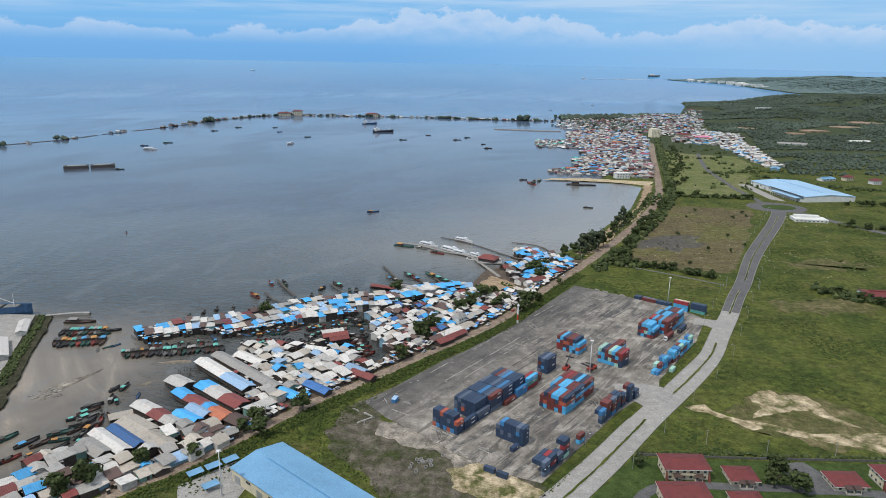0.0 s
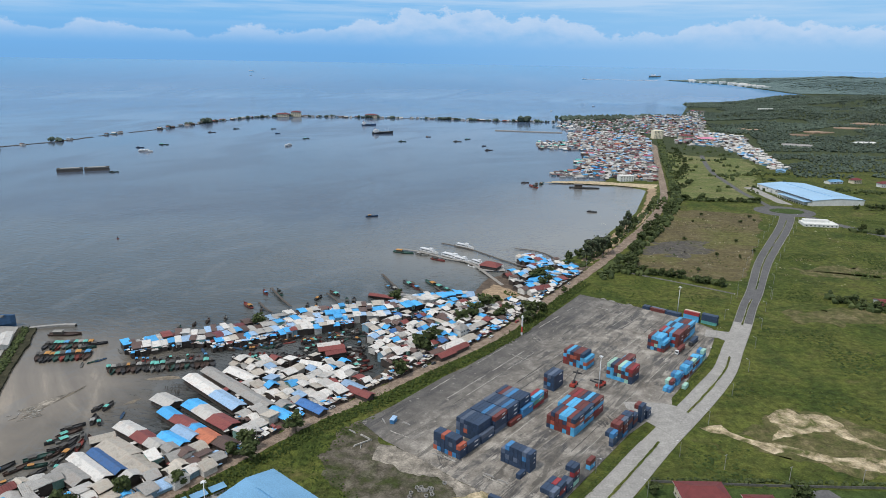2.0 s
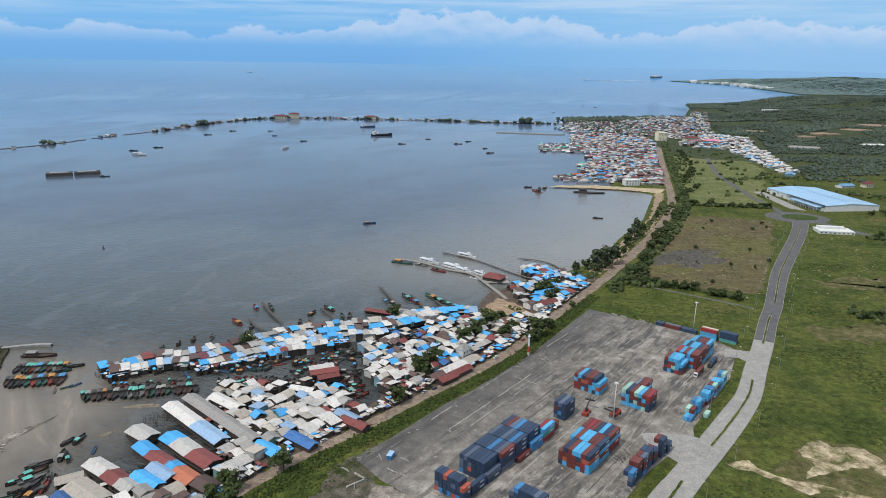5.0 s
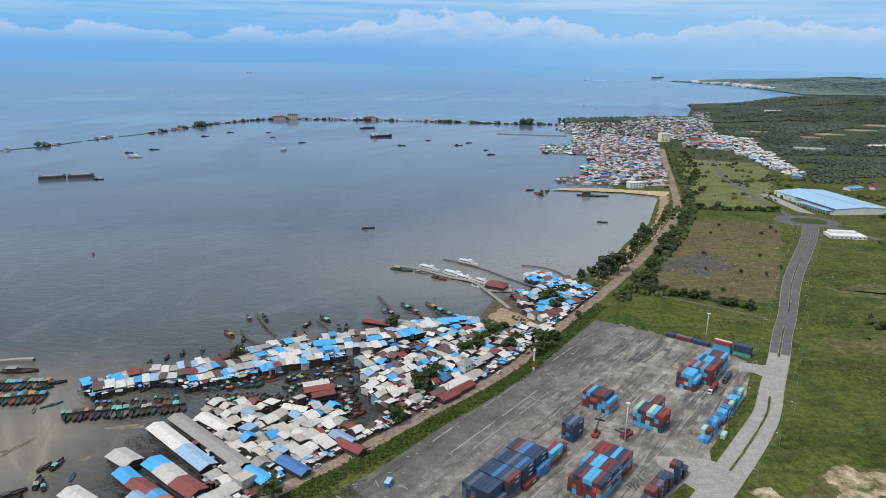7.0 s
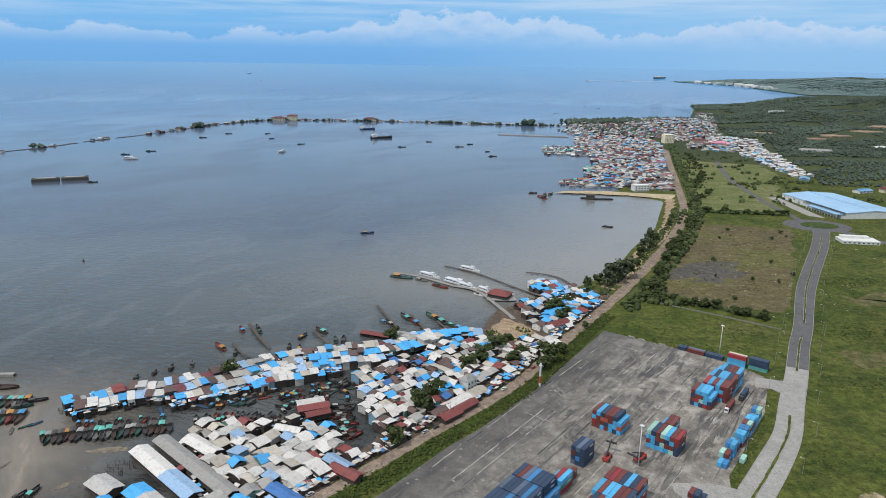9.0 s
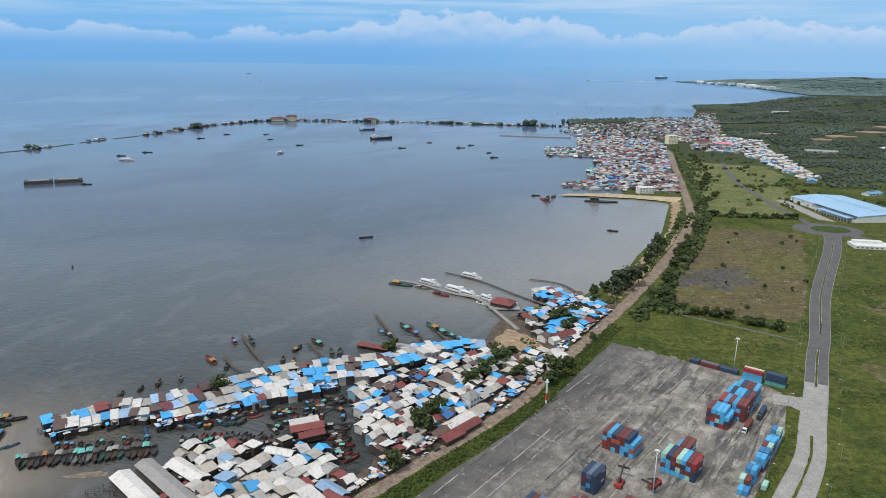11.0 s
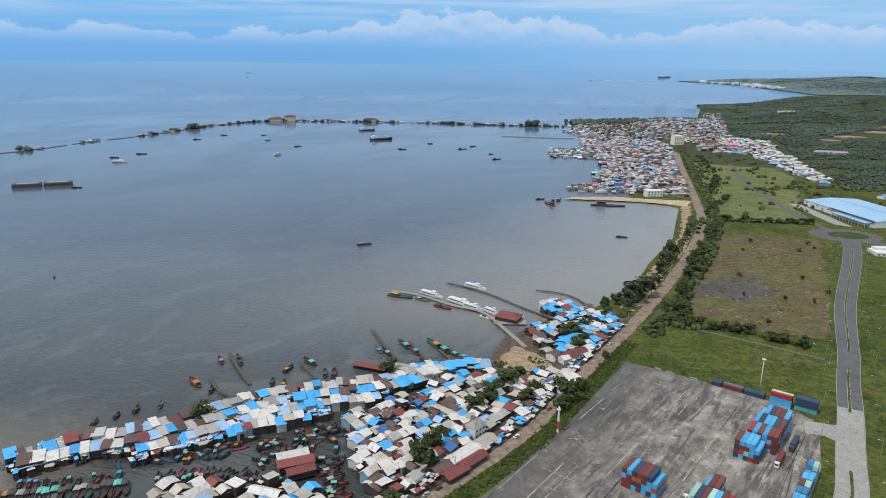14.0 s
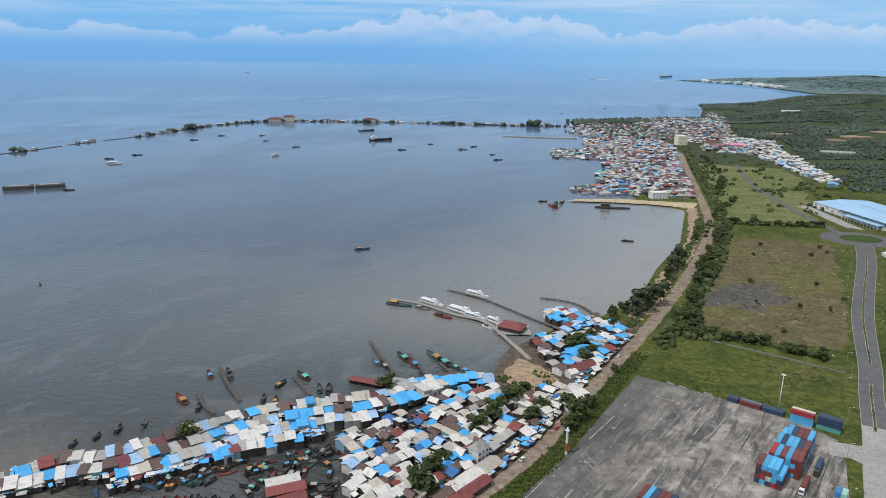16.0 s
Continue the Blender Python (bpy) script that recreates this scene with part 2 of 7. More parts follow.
def yard_material():
    """Worn asphalt smeared with dried mud: dragged streaks along the bays, pale patches, wet dark tracks."""
    m = bpy.data.materials.new("worn_asphalt")
    m.use_nodes = True
    nt = m.node_tree
    bsdf = nt.nodes["Principled BSDF"]
    pos = nt.nodes.new("ShaderNodeNewGeometry").outputs["Position"]
    turn = nt.nodes.new("ShaderNodeMapping")
    turn.inputs["Rotation"].default_value = (0, 0, radians(-52.5))
    turn.inputs["Location"].default_value = (-556.7, -268.3, 0)
    nt.links.new(pos, turn.inputs["Vector"])
    bay = turn.outputs[0]
    sep = nt.nodes.new("ShaderNodeSeparateXYZ")
    nt.links.new(bay, sep.inputs[0])
    across = math_node(nt, "DIVIDE", sep.outputs[1], -140.0)
    length = math_node(nt, "DIVIDE", sep.outputs[0], -300.0)
    tar = ramp(nt, noise_tex(nt, pos, 0.02, 6.0, 0.65), [(0.32, (0.062, 0.061, 0.062)), (0.55, (0.092, 0.090, 0.089)), (0.72, (0.140, 0.134, 0.127))])
    # how muddy each part of the yard is
    muddy = ramp(nt, math_node(nt, "MULTIPLY_ADD", noise_tex(nt, bay, 0.018, 3.0), 0.16, math_node(nt, "ADD", across, -0.08)), [(0.06, 0.22), (0.20, 0.55), (0.4, 1.0), (0.9, 0.95)])
    muddy = math_node(nt, "MULTIPLY", muddy, ramp(nt, length, [(0.0, 0.85), (0.25, 1.0), (0.5, 0.8), (0.8, 0.78), (1.0, 1.1)]))
    broad = ramp(nt, noise_tex(nt, stretch(nt, bay, 0.5, 1.0, 1.0), 0.035, 6.0, 0.68, dist=1.2), [(0.42, 0.0), (0.54, 1.0)])
    drag = ramp(nt, noise_tex(nt, stretch(nt, bay, 0.10, 1.0, 1.0), 0.22, 5.0, 0.66, dist=0.7), [(0.47, 0.0), (0.54, 1.0)])
    slew = ramp(nt, noise_tex(nt, stretch(nt, bay, 1.0, 0.25, 1.0, 38), 0.30, 4.0, 0.6, dist=2.2), [(0.49, 0.0), (0.54, 1.0)])
    slew = math_node(nt, "MULTIPLY", slew, ramp(nt, noise_tex(nt, bay, 0.02, 2.0), [(0.45, 0.0), (0.58, 1.0)]))
    mud = math_node(nt, "MAXIMUM", math_node(nt, "MULTIPLY", broad, 0.75), math_node(nt, "MULTIPLY", drag, 0.8))
    mud = math_node(nt, "MAXIMUM", mud, math_node(nt, "MULTIPLY", slew, 0.9))
    mud = math_node(nt, "MULTIPLY", mud, muddy, clamp=True)
    mudc = ramp(nt, noise_tex(nt, pos, 0.09, 6.0, 0.7), [(0.34, (0.175, 0.155, 0.130)), (0.5, (0.300, 0.272, 0.234)), (0.64, (0.50, 0.462, 0.405))])
    c = mixc(nt, mud, tar, mudc)
    wet = ramp(nt, noise_tex(nt, stretch(nt, bay, 0.16, 1.0, 1.0), 0.13, 5.0, 0.6, dist=1.5), [(0.54, 0.0), (0.60, 0.8)])
    wet = math_node(nt, "MULTIPLY", wet, muddy)
    c = mixc(nt, wet, c, (0.070, 0.064, 0.057))
    spot = ramp(nt, noise_tex(nt, pos, 0.35, 3.0, 0.5), [(0.66, 0.0), (0.70, 0.8)])
    c = mixc(nt, math_node(nt, "MULTIPLY", spot, 0.8), c, (0.34, 0.32, 0.285))
    grain = noise_tex(nt, pos, 1.1, 4.0, 0.7)
    c = mixc(nt, 0.4, c, ramp(nt, grain, [(0.3, 0.28), (0.7, 0.72)]), "OVERLAY")
    nt.links.new(c, bsdf.inputs["Base Color"])
    nt.links.new(ramp(nt, wet, [(0.0, 0.92), (0.75, 0.55)]), bsdf.inputs["Roughness"])
    bsdf.inputs["Specular IOR Level"].default_value = 0.25
    b = node(nt, "ShaderNodeBump", Strength=0.35, Distance=0.4)
    nt.links.new(mud, b.inputs["Height"])
    nt.links.new(b.outputs[0], bsdf.inputs["Normal"])
    return m


YARD = yard_material()
CONCRETE = ground_material("road_concrete", [(0.3, (0.25, 0.244, 0.233)), (0.7, (0.35, 0.34, 0.32))], 0.03, [(0.3, (0.26, 0.252, 0.238)), (0.7, (0.39, 0.376, 0.352))], 0.2, bump=0.05, patchy=0.2)
ROAD = ground_material("old_road", [(0.3, (0.092, 0.092, 0.096)), (0.7, (0.14, 0.139, 0.14))], 0.03, [(0.3, (0.09, 0.09, 0.093)), (0.7, (0.15, 0.148, 0.147))], 0.2, bump=0.05, patchy=0.25)
TRODDEN = ground_material("trodden_earth", [(0.3, (0.065, 0.050, 0.041)), (0.7, (0.135, 0.104, 0.082))], 0.08, [(0.3, (0.062, 0.050, 0.040)), (0.7, (0.16, 0.126, 0.098))], 0.3, bump=0.3)
MUD_DARK = ground_material("weedy_mud", [(0.3, (0.030, 0.032, 0.018)), (0.7, (0.065, 0.060, 0.038))], 0.08, bump=0.4)
MUD = ground_material("wet_mud", [(0.3, (0.12, 0.10, 0.075)), (0.7, (0.21, 0.175, 0.13))], 0.03, bump=0.3, rough=0.5)

# ---- building helpers ----


class Build:
    """Collects vertices and faces for one mesh."""

    def __init__(self):
        self.v, self.f = [], []

    def add(self, vs, fs):
        n = len(self.v)
        self.v += [tuple(p) for p in vs]
        self.f += [tuple(i + n for i in q) for q in fs]
        return self

    def box(self, x0, y0, z0, x1, y1, z1, top=1.0):
        cx, cy = (x0 + x1) / 2, (y0 + y1) / 2
        a, b = (x1 - x0) / 2, (y1 - y0) / 2
        vs = [(cx + sx * a * k, cy + sy * b * k, z) for z, k in ((z0, 1.0), (z1, top)) for sx, sy in ((-1, -1), (1, -1), (1, 1), (-1, 1))]
        return self.add(vs, [(3, 2, 1, 0), (4, 5, 6, 7), (0, 1, 5, 4), (1, 2, 6, 5), (2, 3, 7, 6), (3, 0, 4, 7)])

    def cyl(self, x, y, z0, z1, r0, r1=None, n=8):
        r1 = r0 if r1 is None else r1
        vs = [(x + r * math.cos(2 * math.pi * i / n), y + r * math.sin(2 * math.pi * i / n), z) for z, r in ((z0, r0), (z1, r1)) for i in range(n)]
        fs = [(i, (i + 1) % n, n + (i + 1) % n, n + i) for i in range(n)] + [tuple(range(n - 1, -1, -1)), tuple(range(n, 2 * n))]
        return self.add(vs, fs)

    def rod(self, p, q, r, n=6):
        p, q = Vector(p), Vector(q)
        m = (q - p).to_track_quat("Z", "Y").to_matrix()
        vs = [e + m @ Vector((r * math.cos(2 * math.pi * i / n), r * math.sin(2 * math.pi * i / n), 0)) for e in (p, q) for i in range(n)]
        return self.add(vs, [(i, (i + 1) % n, n + (i + 1) % n, n + i) for i in range(n)] + [tuple(range(n - 1, -1, -1)), tuple(range(n, 2 * n))])

    def slab(self, pts, th):
        """A flat piece with thickness under the given outline (counter-clockwise from above)."""
        n = len(pts)
        vs = [tuple(p) for p in pts] + [(p[0], p[1], p[2] - th) for p in pts]
        return self.add(vs, [tuple(range(n)), tuple(range(2 * n - 1, n - 1, -1))] + [(i, n + i, n + (i + 1) % n, (i + 1) % n) for i in range(n)])

    def mesh(self, name, mat=None, smooth=False):
        me = bpy.data.meshes.new(name)
        me.from_pydata(self.v, [], self.f)
        if mat:
            me.materials.append(mat)
        if smooth:
            me.polygons.foreach_set("use_smooth", [True] * len(me.polygons))
        me.update()
        return me


def part(name, me, mat, parent, label="", m=None):
    """Links a mesh (or Build) as one object under a thing or a part; alike pieces share the mesh."""
    if isinstance(me, Build):
        me = me.mesh(name)
    ob = new(name, me)
    if mat is not None:
        if not me.materials:
            me.materials.append(mat)
        elif me.materials[0] != mat:
            ob.material_slots[0].link = "OBJECT"
            ob.material_slots[0].material = mat
    ob.parent = parent
    if m is not None:
        ob.matrix_basis = m
    if label:
        tagged(ob, label)
    return ob


def thing(name, m, label, category, group="", kind="", scale=None):
    ob = new(name)
    ob.empty_display_size = 0.5
    ob.matrix_basis = m @ Matrix.Diagonal((*scale, 1)) if scale else m
    return tagged(ob, label, category, group, kind)


def solid(name, build, mat, label, category="", kind="structure", m=None, smooth=False, group=""):
    ob = new(name, build.mesh(name, mat, smooth))
    if m is not None:
        ob.matrix_basis = m
    return tagged(ob, label, category, group, kind)


def along(pts, step):
    """Points at even steps along a smooth line through pts, with the heading (degrees from +x) at each."""
    p = [Vector((*q, 0)[:3]) for q in pts]
    fine = []
    for i in range(len(p) - 1):
        a, b, c, d = p[max(i - 1, 0)], p[i], p[i + 1], p[min(i + 2, len(p) - 1)]
        for k in range(12):
            t = k / 12
            fine.append(0.5 * ((2 * b) + (c - a) * t + (2 * a - 5 * b + 4 * c - d) * t * t + (3 * b - a - 3 * c + d) * t ** 3))
    fine.append(p[-1])
    out, left = [], 0.0
    for a, b in zip(fine, fine[1:]):
        d = (b - a).length
        while left <= d and d > 0:
            q = a.lerp(b, left / d)
            out.append((q.x, q.y, math.degrees(math.atan2(b.y - a.y, b.x - a.x))))
            left += step
        left -= d
    return out


def ribbon(pts, width, z, step=6.0, th=0.12, widths=None, rag=0.0, wide=None):
    """A strip of paving along a line."""
    b, line = Build(), along(pts, step)
    n = len(line)
    for i, (x, y, h) in enumerate(line):
        w = width / 2 if not widths else np.interp(i / (n - 1), np.linspace(0, 1, len(widths)), widths) / 2
        w = wide(y) / 2 if wide else w
        nx, ny = -math.sin(radians(h)), math.cos(radians(h))
        wl, wr = w + random.uniform(-rag, rag), w + random.uniform(-rag, rag)
        b.v += [(x + nx * wl, y + ny * wl, z), (x - nx * wr, y - ny * wr, z), (x + nx * wl, y + ny * wl, z - th), (x - nx * wr, y - ny * wr, z - th)]
    for i in range(n - 1):
        k, j = 4 * i, 4 * i + 4
        b.f += [(k, k + 1, j + 1, j), (k + 2, k, j, j + 2), (k + 1, k + 3, j + 3, j + 1)]
    return b


def inside(x, y, poly):
    c = False
    for (x0, y0), (x1, y1) in zip(poly, poly[1:] + poly[:1]):
        if (y0 > y) != (y1 > y) and x < (x1 - x0) * (y - y0) / (y1 - y0) + x0:
            c = not c
    return c


# ---- plan ----
# coastline: x of the shore for each y, land to its right
SHORE_Y = [-600, 100, 280, 340, 374, 422, 452, 485, 523, 560, 600, 632, 660, 690, 705, 768, 854, 962, 1071, 1125, 1140, 1172, 1185, 1200, 1214, 1320, 1480, 1660, 1900, 2100, 2400, 2580, 2680, 2764, 3306, 3640, 3720, 4000, 4600, 5185, 7005, 8359, 8800]
SHORE_X = [-420, -260, -172, -124, -90, -44, -16, 14, 34, 36, 36, 40, 58, 88, 118, 176, 216, 276, 316, 336, 342, 318, 260, 178, 290, 320, 350, 385, 420, 440, 440, 470, 700, 940, 1148, 1240, 1420, 1900, 2500, 2570, 2837, 2620, 4200]
EYE = Vector((0, 95, 205))
NEAR, SPAN = 3400.0, 1480.0
DRAWN_R = np.linspace(NEAR, NEAR + SPAN, 60)
TRUE_D = 205 * DRAWN_R / (205 - 170 * ((DRAWN_R - NEAR) / SPAN) ** 1.7)


def drawn_in(p):
    """Beyond 3.4 km distance is drawn in along the line of sight, so that the horizon fits into the view range."""
    d = Vector(p) - EYE
    flat = math.hypot(d.x, d.y)
    if flat <= NEAR:
        return tuple(p)
    r = float(np.interp(flat, TRUE_D, DRAWN_R))
    return tuple(EYE + d * (r / flat))


def shore(y):
    return float(np.interp(y, SHORE_Y, SHORE_X))


def smooth(a, b, x):
    t = min(1.0, max(0.0, (x - a) / (b - a)))
    return t * t * (3 - 2 * t)


def land_height(x, y):
    """Height of the ground over the sea: flat near the bay, wooded hills to the north-east."""
    s = x - shore(y)
    base = -1.2 + 2.2 * smooth(-12, 8, s)
    if s < -12:
        base = -1.2 - 0.02 * min(-s - 12, 100)
    if y < 1300:
        return base
    rough_h = noise.fractal(Vector((x / 620, y / 620, 0.3)), 1.0, 2.0, 5)
    ridge = smooth(1500, 3000, y) * smooth(80, 700, s) * (1 - smooth(3500, 4300, y))
    hill = ridge * (42 + 52 * rough_h + 26 * smooth(400, 1300, s))
    far_hill = smooth(5000, 6300, y) * smooth(0, 900, s) * (1 - 0.6 * smooth(7000, 8300, y)) * (85 + 40 * rough_h)
    return base + max(0.0, hill) + max(0.0, far_hill)


def sea_sheet():
    b = Build()
    rings = [0, 60, 120, 200, 300, 450, 700, 1000, 1400, 1900, 2500, 3000, 3400, 3700, 4000, 4400, 5000, 5800, 7000, 9000, 12000, 18000, 28000]
    n = 120
    b.v.append((EYE.x, EYE.y, -0.6))
    for r in rings[1:]:
        for i in range(n):
            a = 2 * math.pi * i / n
            b.v.append(drawn_in((EYE.x + r * math.cos(a), EYE.y + r * math.sin(a), -0.6)))
    for i in range(n):
        b.f.append((0, 1 + i, 1 + (i + 1) % n))
    for k in range(len(rings) - 2):
        for i in range(n):
            p, q = 1 + k * n + i, 1 + k * n + (i + 1) % n
            b.f.append((p, p + n, q + n, q))
    return b


def land_sheet():
    b = Build()
    ys = list(np.arange(-600, 200, 40)) + list(np.arange(200, 700, 10)) + list(np.arange(700, 1300, 12)) + list(np.arange(1300, 2800, 25)) + list(np.arange(2800, 5200, 60)) + list(np.arange(5200, 8900, 150))
    ss = [-60, -30, -12, -8, -4, 0, 4, 8, 14, 24, 40, 60, 90, 130, 180, 240, 310, 390, 480, 580, 690, 810, 940, 1080, 1230, 1400, 1600, 1850, 2150, 2500, 3000, 3600]
    for y in ys:
        for s in ss:
            jig = noise.noise(Vector((y / 23.0, s / 40.0, 0))) * 4 if -20 < s < 30 else 0
            x = shore(y) + s + jig
            b.v.append(drawn_in((x, y, land_height(x, y))))
    w = len(ss)
    for j in range(len(ys) - 1):
        for i in range(w - 1):
            k = j * w + i
            b.f.append((k, k + 1, k + w + 1, k + w))
    return b


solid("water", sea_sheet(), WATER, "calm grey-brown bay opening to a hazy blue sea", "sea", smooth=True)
solid("ground", land_sheet(), GRASS, "rough green coastal grassland rising to wooded hills", "ground", smooth=True)

# ---- roads ----
COAST_ROAD = [(-230, 190), (-156, 280), (-136, 299), (-116, 325), (-92, 355), (-76, 376), (-51, 401), (-31, 424), (-4, 454), (26, 487), (55, 526), (91, 587), (144, 671), (204, 774), (275, 907), (337, 1049), (392, 1238), (475, 1552), (554, 1838), (600, 2010)]
MAIN_ROAD = [(-60, 152), (24, 242), (80.5, 307), (108, 342), (125.5, 364), (151, 395), (174, 424), (196, 454), (216, 490), (240, 532), (268, 584), (290, 622), (342, 719), (403, 819), (434, 869), (470, 932), (484, 962)]


def road_width(y):
    return float(np.interp(y, [240, 342, 364, 424, 454, 514, 584, 647, 719, 819, 942], [17.5, 16.8, 16.2, 16.2, 14.4, 13.9, 13.6, 14.3, 16.2, 17, 18.5]))


def coast_width(y):
    return float(np.interp(y, [300, 520, 600, 900, 1300, 1900], [7.5, 8.0, 9.5, 12, 12, 15]))


solid("road", ribbon(COAST_ROAD, 9, 1.16, 4, rag=0.7, wide=coast_width), DIRT, "pale dirt coast road along the shanty town", "road")
solid("town_ground", ribbon([(-166, 284), (-145, 307), (-125, 332), (-101, 362), (-85, 383), (-60, 408), (-40, 431), (-13, 461), (16, 494), (44, 534), (78, 594), (128, 672), (150, 700)], 15, 1.09, 5, rag=2.5), TRODDEN, "trampled earth strip below the houses", "earth")
solid("road_south", ribbon(MAIN_ROAD[:10] + [(246, 543)], 18, 1.14, 6, wide=road_width), CONCRETE, "pale concrete dual carriageway beside the container yard", "road")
solid("road_north", ribbon(MAIN_ROAD[9:], 17, 1.13, 6, wide=road_width), ROAD, "grey worn asphalt dual carriageway through grassland", "road")

# ---- container yard ----
YARD_O, YARD_AZ = Vector((126, 605, 0)), 37.5
YU = Vector((math.sin(radians(YARD_AZ)), math.cos(radians(YARD_AZ)), 0))
YV = Vector((math.cos(radians(YARD_AZ)), -math.sin(radians(YARD_AZ)), 0))
YZ = 1.22


def yard(u, v, z=0.0):
    p = YARD_O + YU * u + YV * v
    return (p.x, p.y, z)


def yard_pose(u, v, z, turn=0.0):
    """Local +x runs along the rows of containers."""
    x, y, _ = yard(u, v)
    return pose(x, y, z, 0, 0, 90 - YARD_AZ + turn)


outline = [(0, -2), (3, 60), (2, 96), (-6, 118), (-27, 125), (-60, 131), (-112, 132.5), (-141, 133), (-152, 137), (-172, 137), (-180, 132), (-200, 129.5), (-291, 129.5), (-296, 112), (-297, 80), (-294, 50), (-293, 26), (-287, 2), (-262, 4), (-209, 4), (-188, 6.5), (-117, 7)]
b = Build()
b.slab([yard(u, v, YZ) for u, v in reversed(outline)], 0.35)
solid("pavement", b, YARD, "worn grey container yard asphalt with pale patches", "yard")

STRIP = ground_material("pale_strip", [(0.3, (0.26, 0.25, 0.23)), (0.7, (0.42, 0.40, 0.36))], 0.3, bump=0.1)
SEAM = ground_material("dark_seam", [(0.3, (0.045, 0.045, 0.045)), (0.7, (0.09, 0.088, 0.085))], 0.3, bump=0.1)
rnd = random.Random(77)
for k, v in enumerate((9, 24, 31, 46, 53, 78, 84, 112, 118)):
    u = -255 + rnd.uniform(0, 30)
    while u < -20:
        n = rnd.uniform(10, 46)
        if rnd.random() < 0.7:
            (x0, y0, _), (x1, y1, _) = yard(u, v + rnd.uniform(-0.3, 0.3)), yard(min(u + n, -14), v + rnd.uniform(-0.3, 0.3))
            seam = rnd.random() < 0.3
            solid("paving_seam" if seam else "paving_strip", ribbon([(x0, y0), (x1, y1)], rnd.uniform(0.3, 0.7), YZ + 0.015, 3, 0.03, rag=0.18), SEAM if seam else STRIP, "dark cracked seam along the yard's bays" if seam else "pale concrete strip along the yard's bays", "paving")
        u += n + rnd.uniform(2, 14)

BOX_COLOURS = {
    "navy": (0.028, 0.052, 0.10), "blue": (0.05, 0.20, 0.42), "sky": (0.08, 0.36, 0.62), "red": (0.30, 0.035, 0.04), "rust": (0.155, 0.040, 0.034),
    "orange": (0.40, 0.10, 0.06), "teal": (0.10, 0.33, 0.30), "slate": (0.10, 0.13, 0.19), "cream": (0.55, 0.50, 0.40), "mint": (0.33, 0.55, 0.46)}
BOX_WORDS = {"navy": "dark navy blue", "blue": "mid blue", "sky": "bright sky blue", "red": "deep red", "rust": "rusty brown-red", "orange": "faded orange", "teal": "teal green", "slate": "slate grey-blue", "cream": "cream", "mint": "pale mint green"}
BOX_MATS = {k: material("container_" + k, c, 0.55, 0.22, 0.25, 3.0, by_object=0.18) for k, c in BOX_COLOURS.items()}
BOX_SIGN = material("container_mark", (0.7, 0.7, 0.7), 0.6, 0.15)
BW, BH = 2.44, 2.6


def container_mesh(length):
    """A steel box in one piece: corrugated sides sunk between corner posts, sills and top rails."""
    b, h = Build(), length / 2
    n = int(length / 0.6)
    st = [(-h, 0.0), (-h + 0.18, 0.0)] + [(x, 0.05 if i % 2 else 0.10) for i, x in enumerate(np.linspace(-h + 0.2, h - 0.2, n))] + [(h - 0.18, 0.0), (h, 0.0)]
    for x, ind in st:
        o, i = BW / 2, BW / 2 - ind
        half = [(o, 0), (o, 0.16), (i, 0.18), (i, BH - 0.15), (o, BH - 0.13), (o, BH), (o - 0.08, BH - ind * 0.5)]
        b.v += [(x, y, z) for y, z in half] + [(x, -y, z) for y, z in reversed(half)]
    w = 14
    for k in range(len(st) - 1):
        for j in range(w):
            p, q = k * w + j, k * w + (j + 1) % w
            b.f.append((p, p + w, q + w, q))
    e = (len(st) - 1) * w
    b.f += [tuple(range(w)), tuple(range(e + w - 1, e - 1, -1))]
    return b.mesh("container_body")


BOX_MESH = {6.06: container_mesh(6.06), 12.19: container_mesh(12.19)}
DOOR = Build().box(-0.04, -0.57, 0.2, 0.04, 0.57, BH - 0.18).box(-0.07, -0.2, 0.2, 0.0, -0.13, BH - 0.18).box(-0.07, 0.2, 0.2, 0.0, 0.27, BH - 0.18).mesh("door")
MARK = Build().box(-1.7, -0.03, -0.35, 1.7, 0.03, 0.35).mesh("marking")
MARK_SMALL = Build().box(-0.7, -0.03, -0.3, 0.7, 0.03, 0.3).mesh("marking")


def container(m, length, colour, mark=False, group=""):
    size = "forty-foot" if length > 10 else "twenty-foot"
    t = thing("shipping_container", m, f"{BOX_WORDS[colour]} {size} steel shipping container", "container", group)
    part("body", BOX_MESH[length], BOX_MATS[colour], t)
    for y in (-0.59, 0.59):
        part("door", DOOR, BOX_MATS[colour], t, m=pose(-length / 2 - 0.03, y, 0))
    if mark:
        part("marking", MARK if length > 10 else MARK_SMALL, BOX_SIGN, t, "pale lettering panel", m=pose(length * 0.18, -BW / 2 - 0.06, 1.6))
    return t


BOTTOM, BOTTOM_SLOTS, BOX_KEYS = Build(), [], list(BOX_COLOURS)


def bottom_box(m, length, colour):
    """A container of the lowest tier, which carries the rest of its stack."""
    me = BOX_MESH[length]
    BOTTOM.add([m @ v.co for v in me.vertices], [tuple(p.vertices) for p in me.polygons])
    BOTTOM_SLOTS.extend([BOX_KEYS.index(colour)] * len(me.polygons))
    for y in (-0.59, 0.59):
        BOTTOM.add([m @ (v.co + Vector((-length / 2 - 0.03, y, 0))) for v in DOOR.vertices], [tuple(p.vertices) for p in DOOR.polygons])
        BOTTOM_SLOTS.extend([BOX_KEYS.index(colour)] * len(DOOR.polygons))


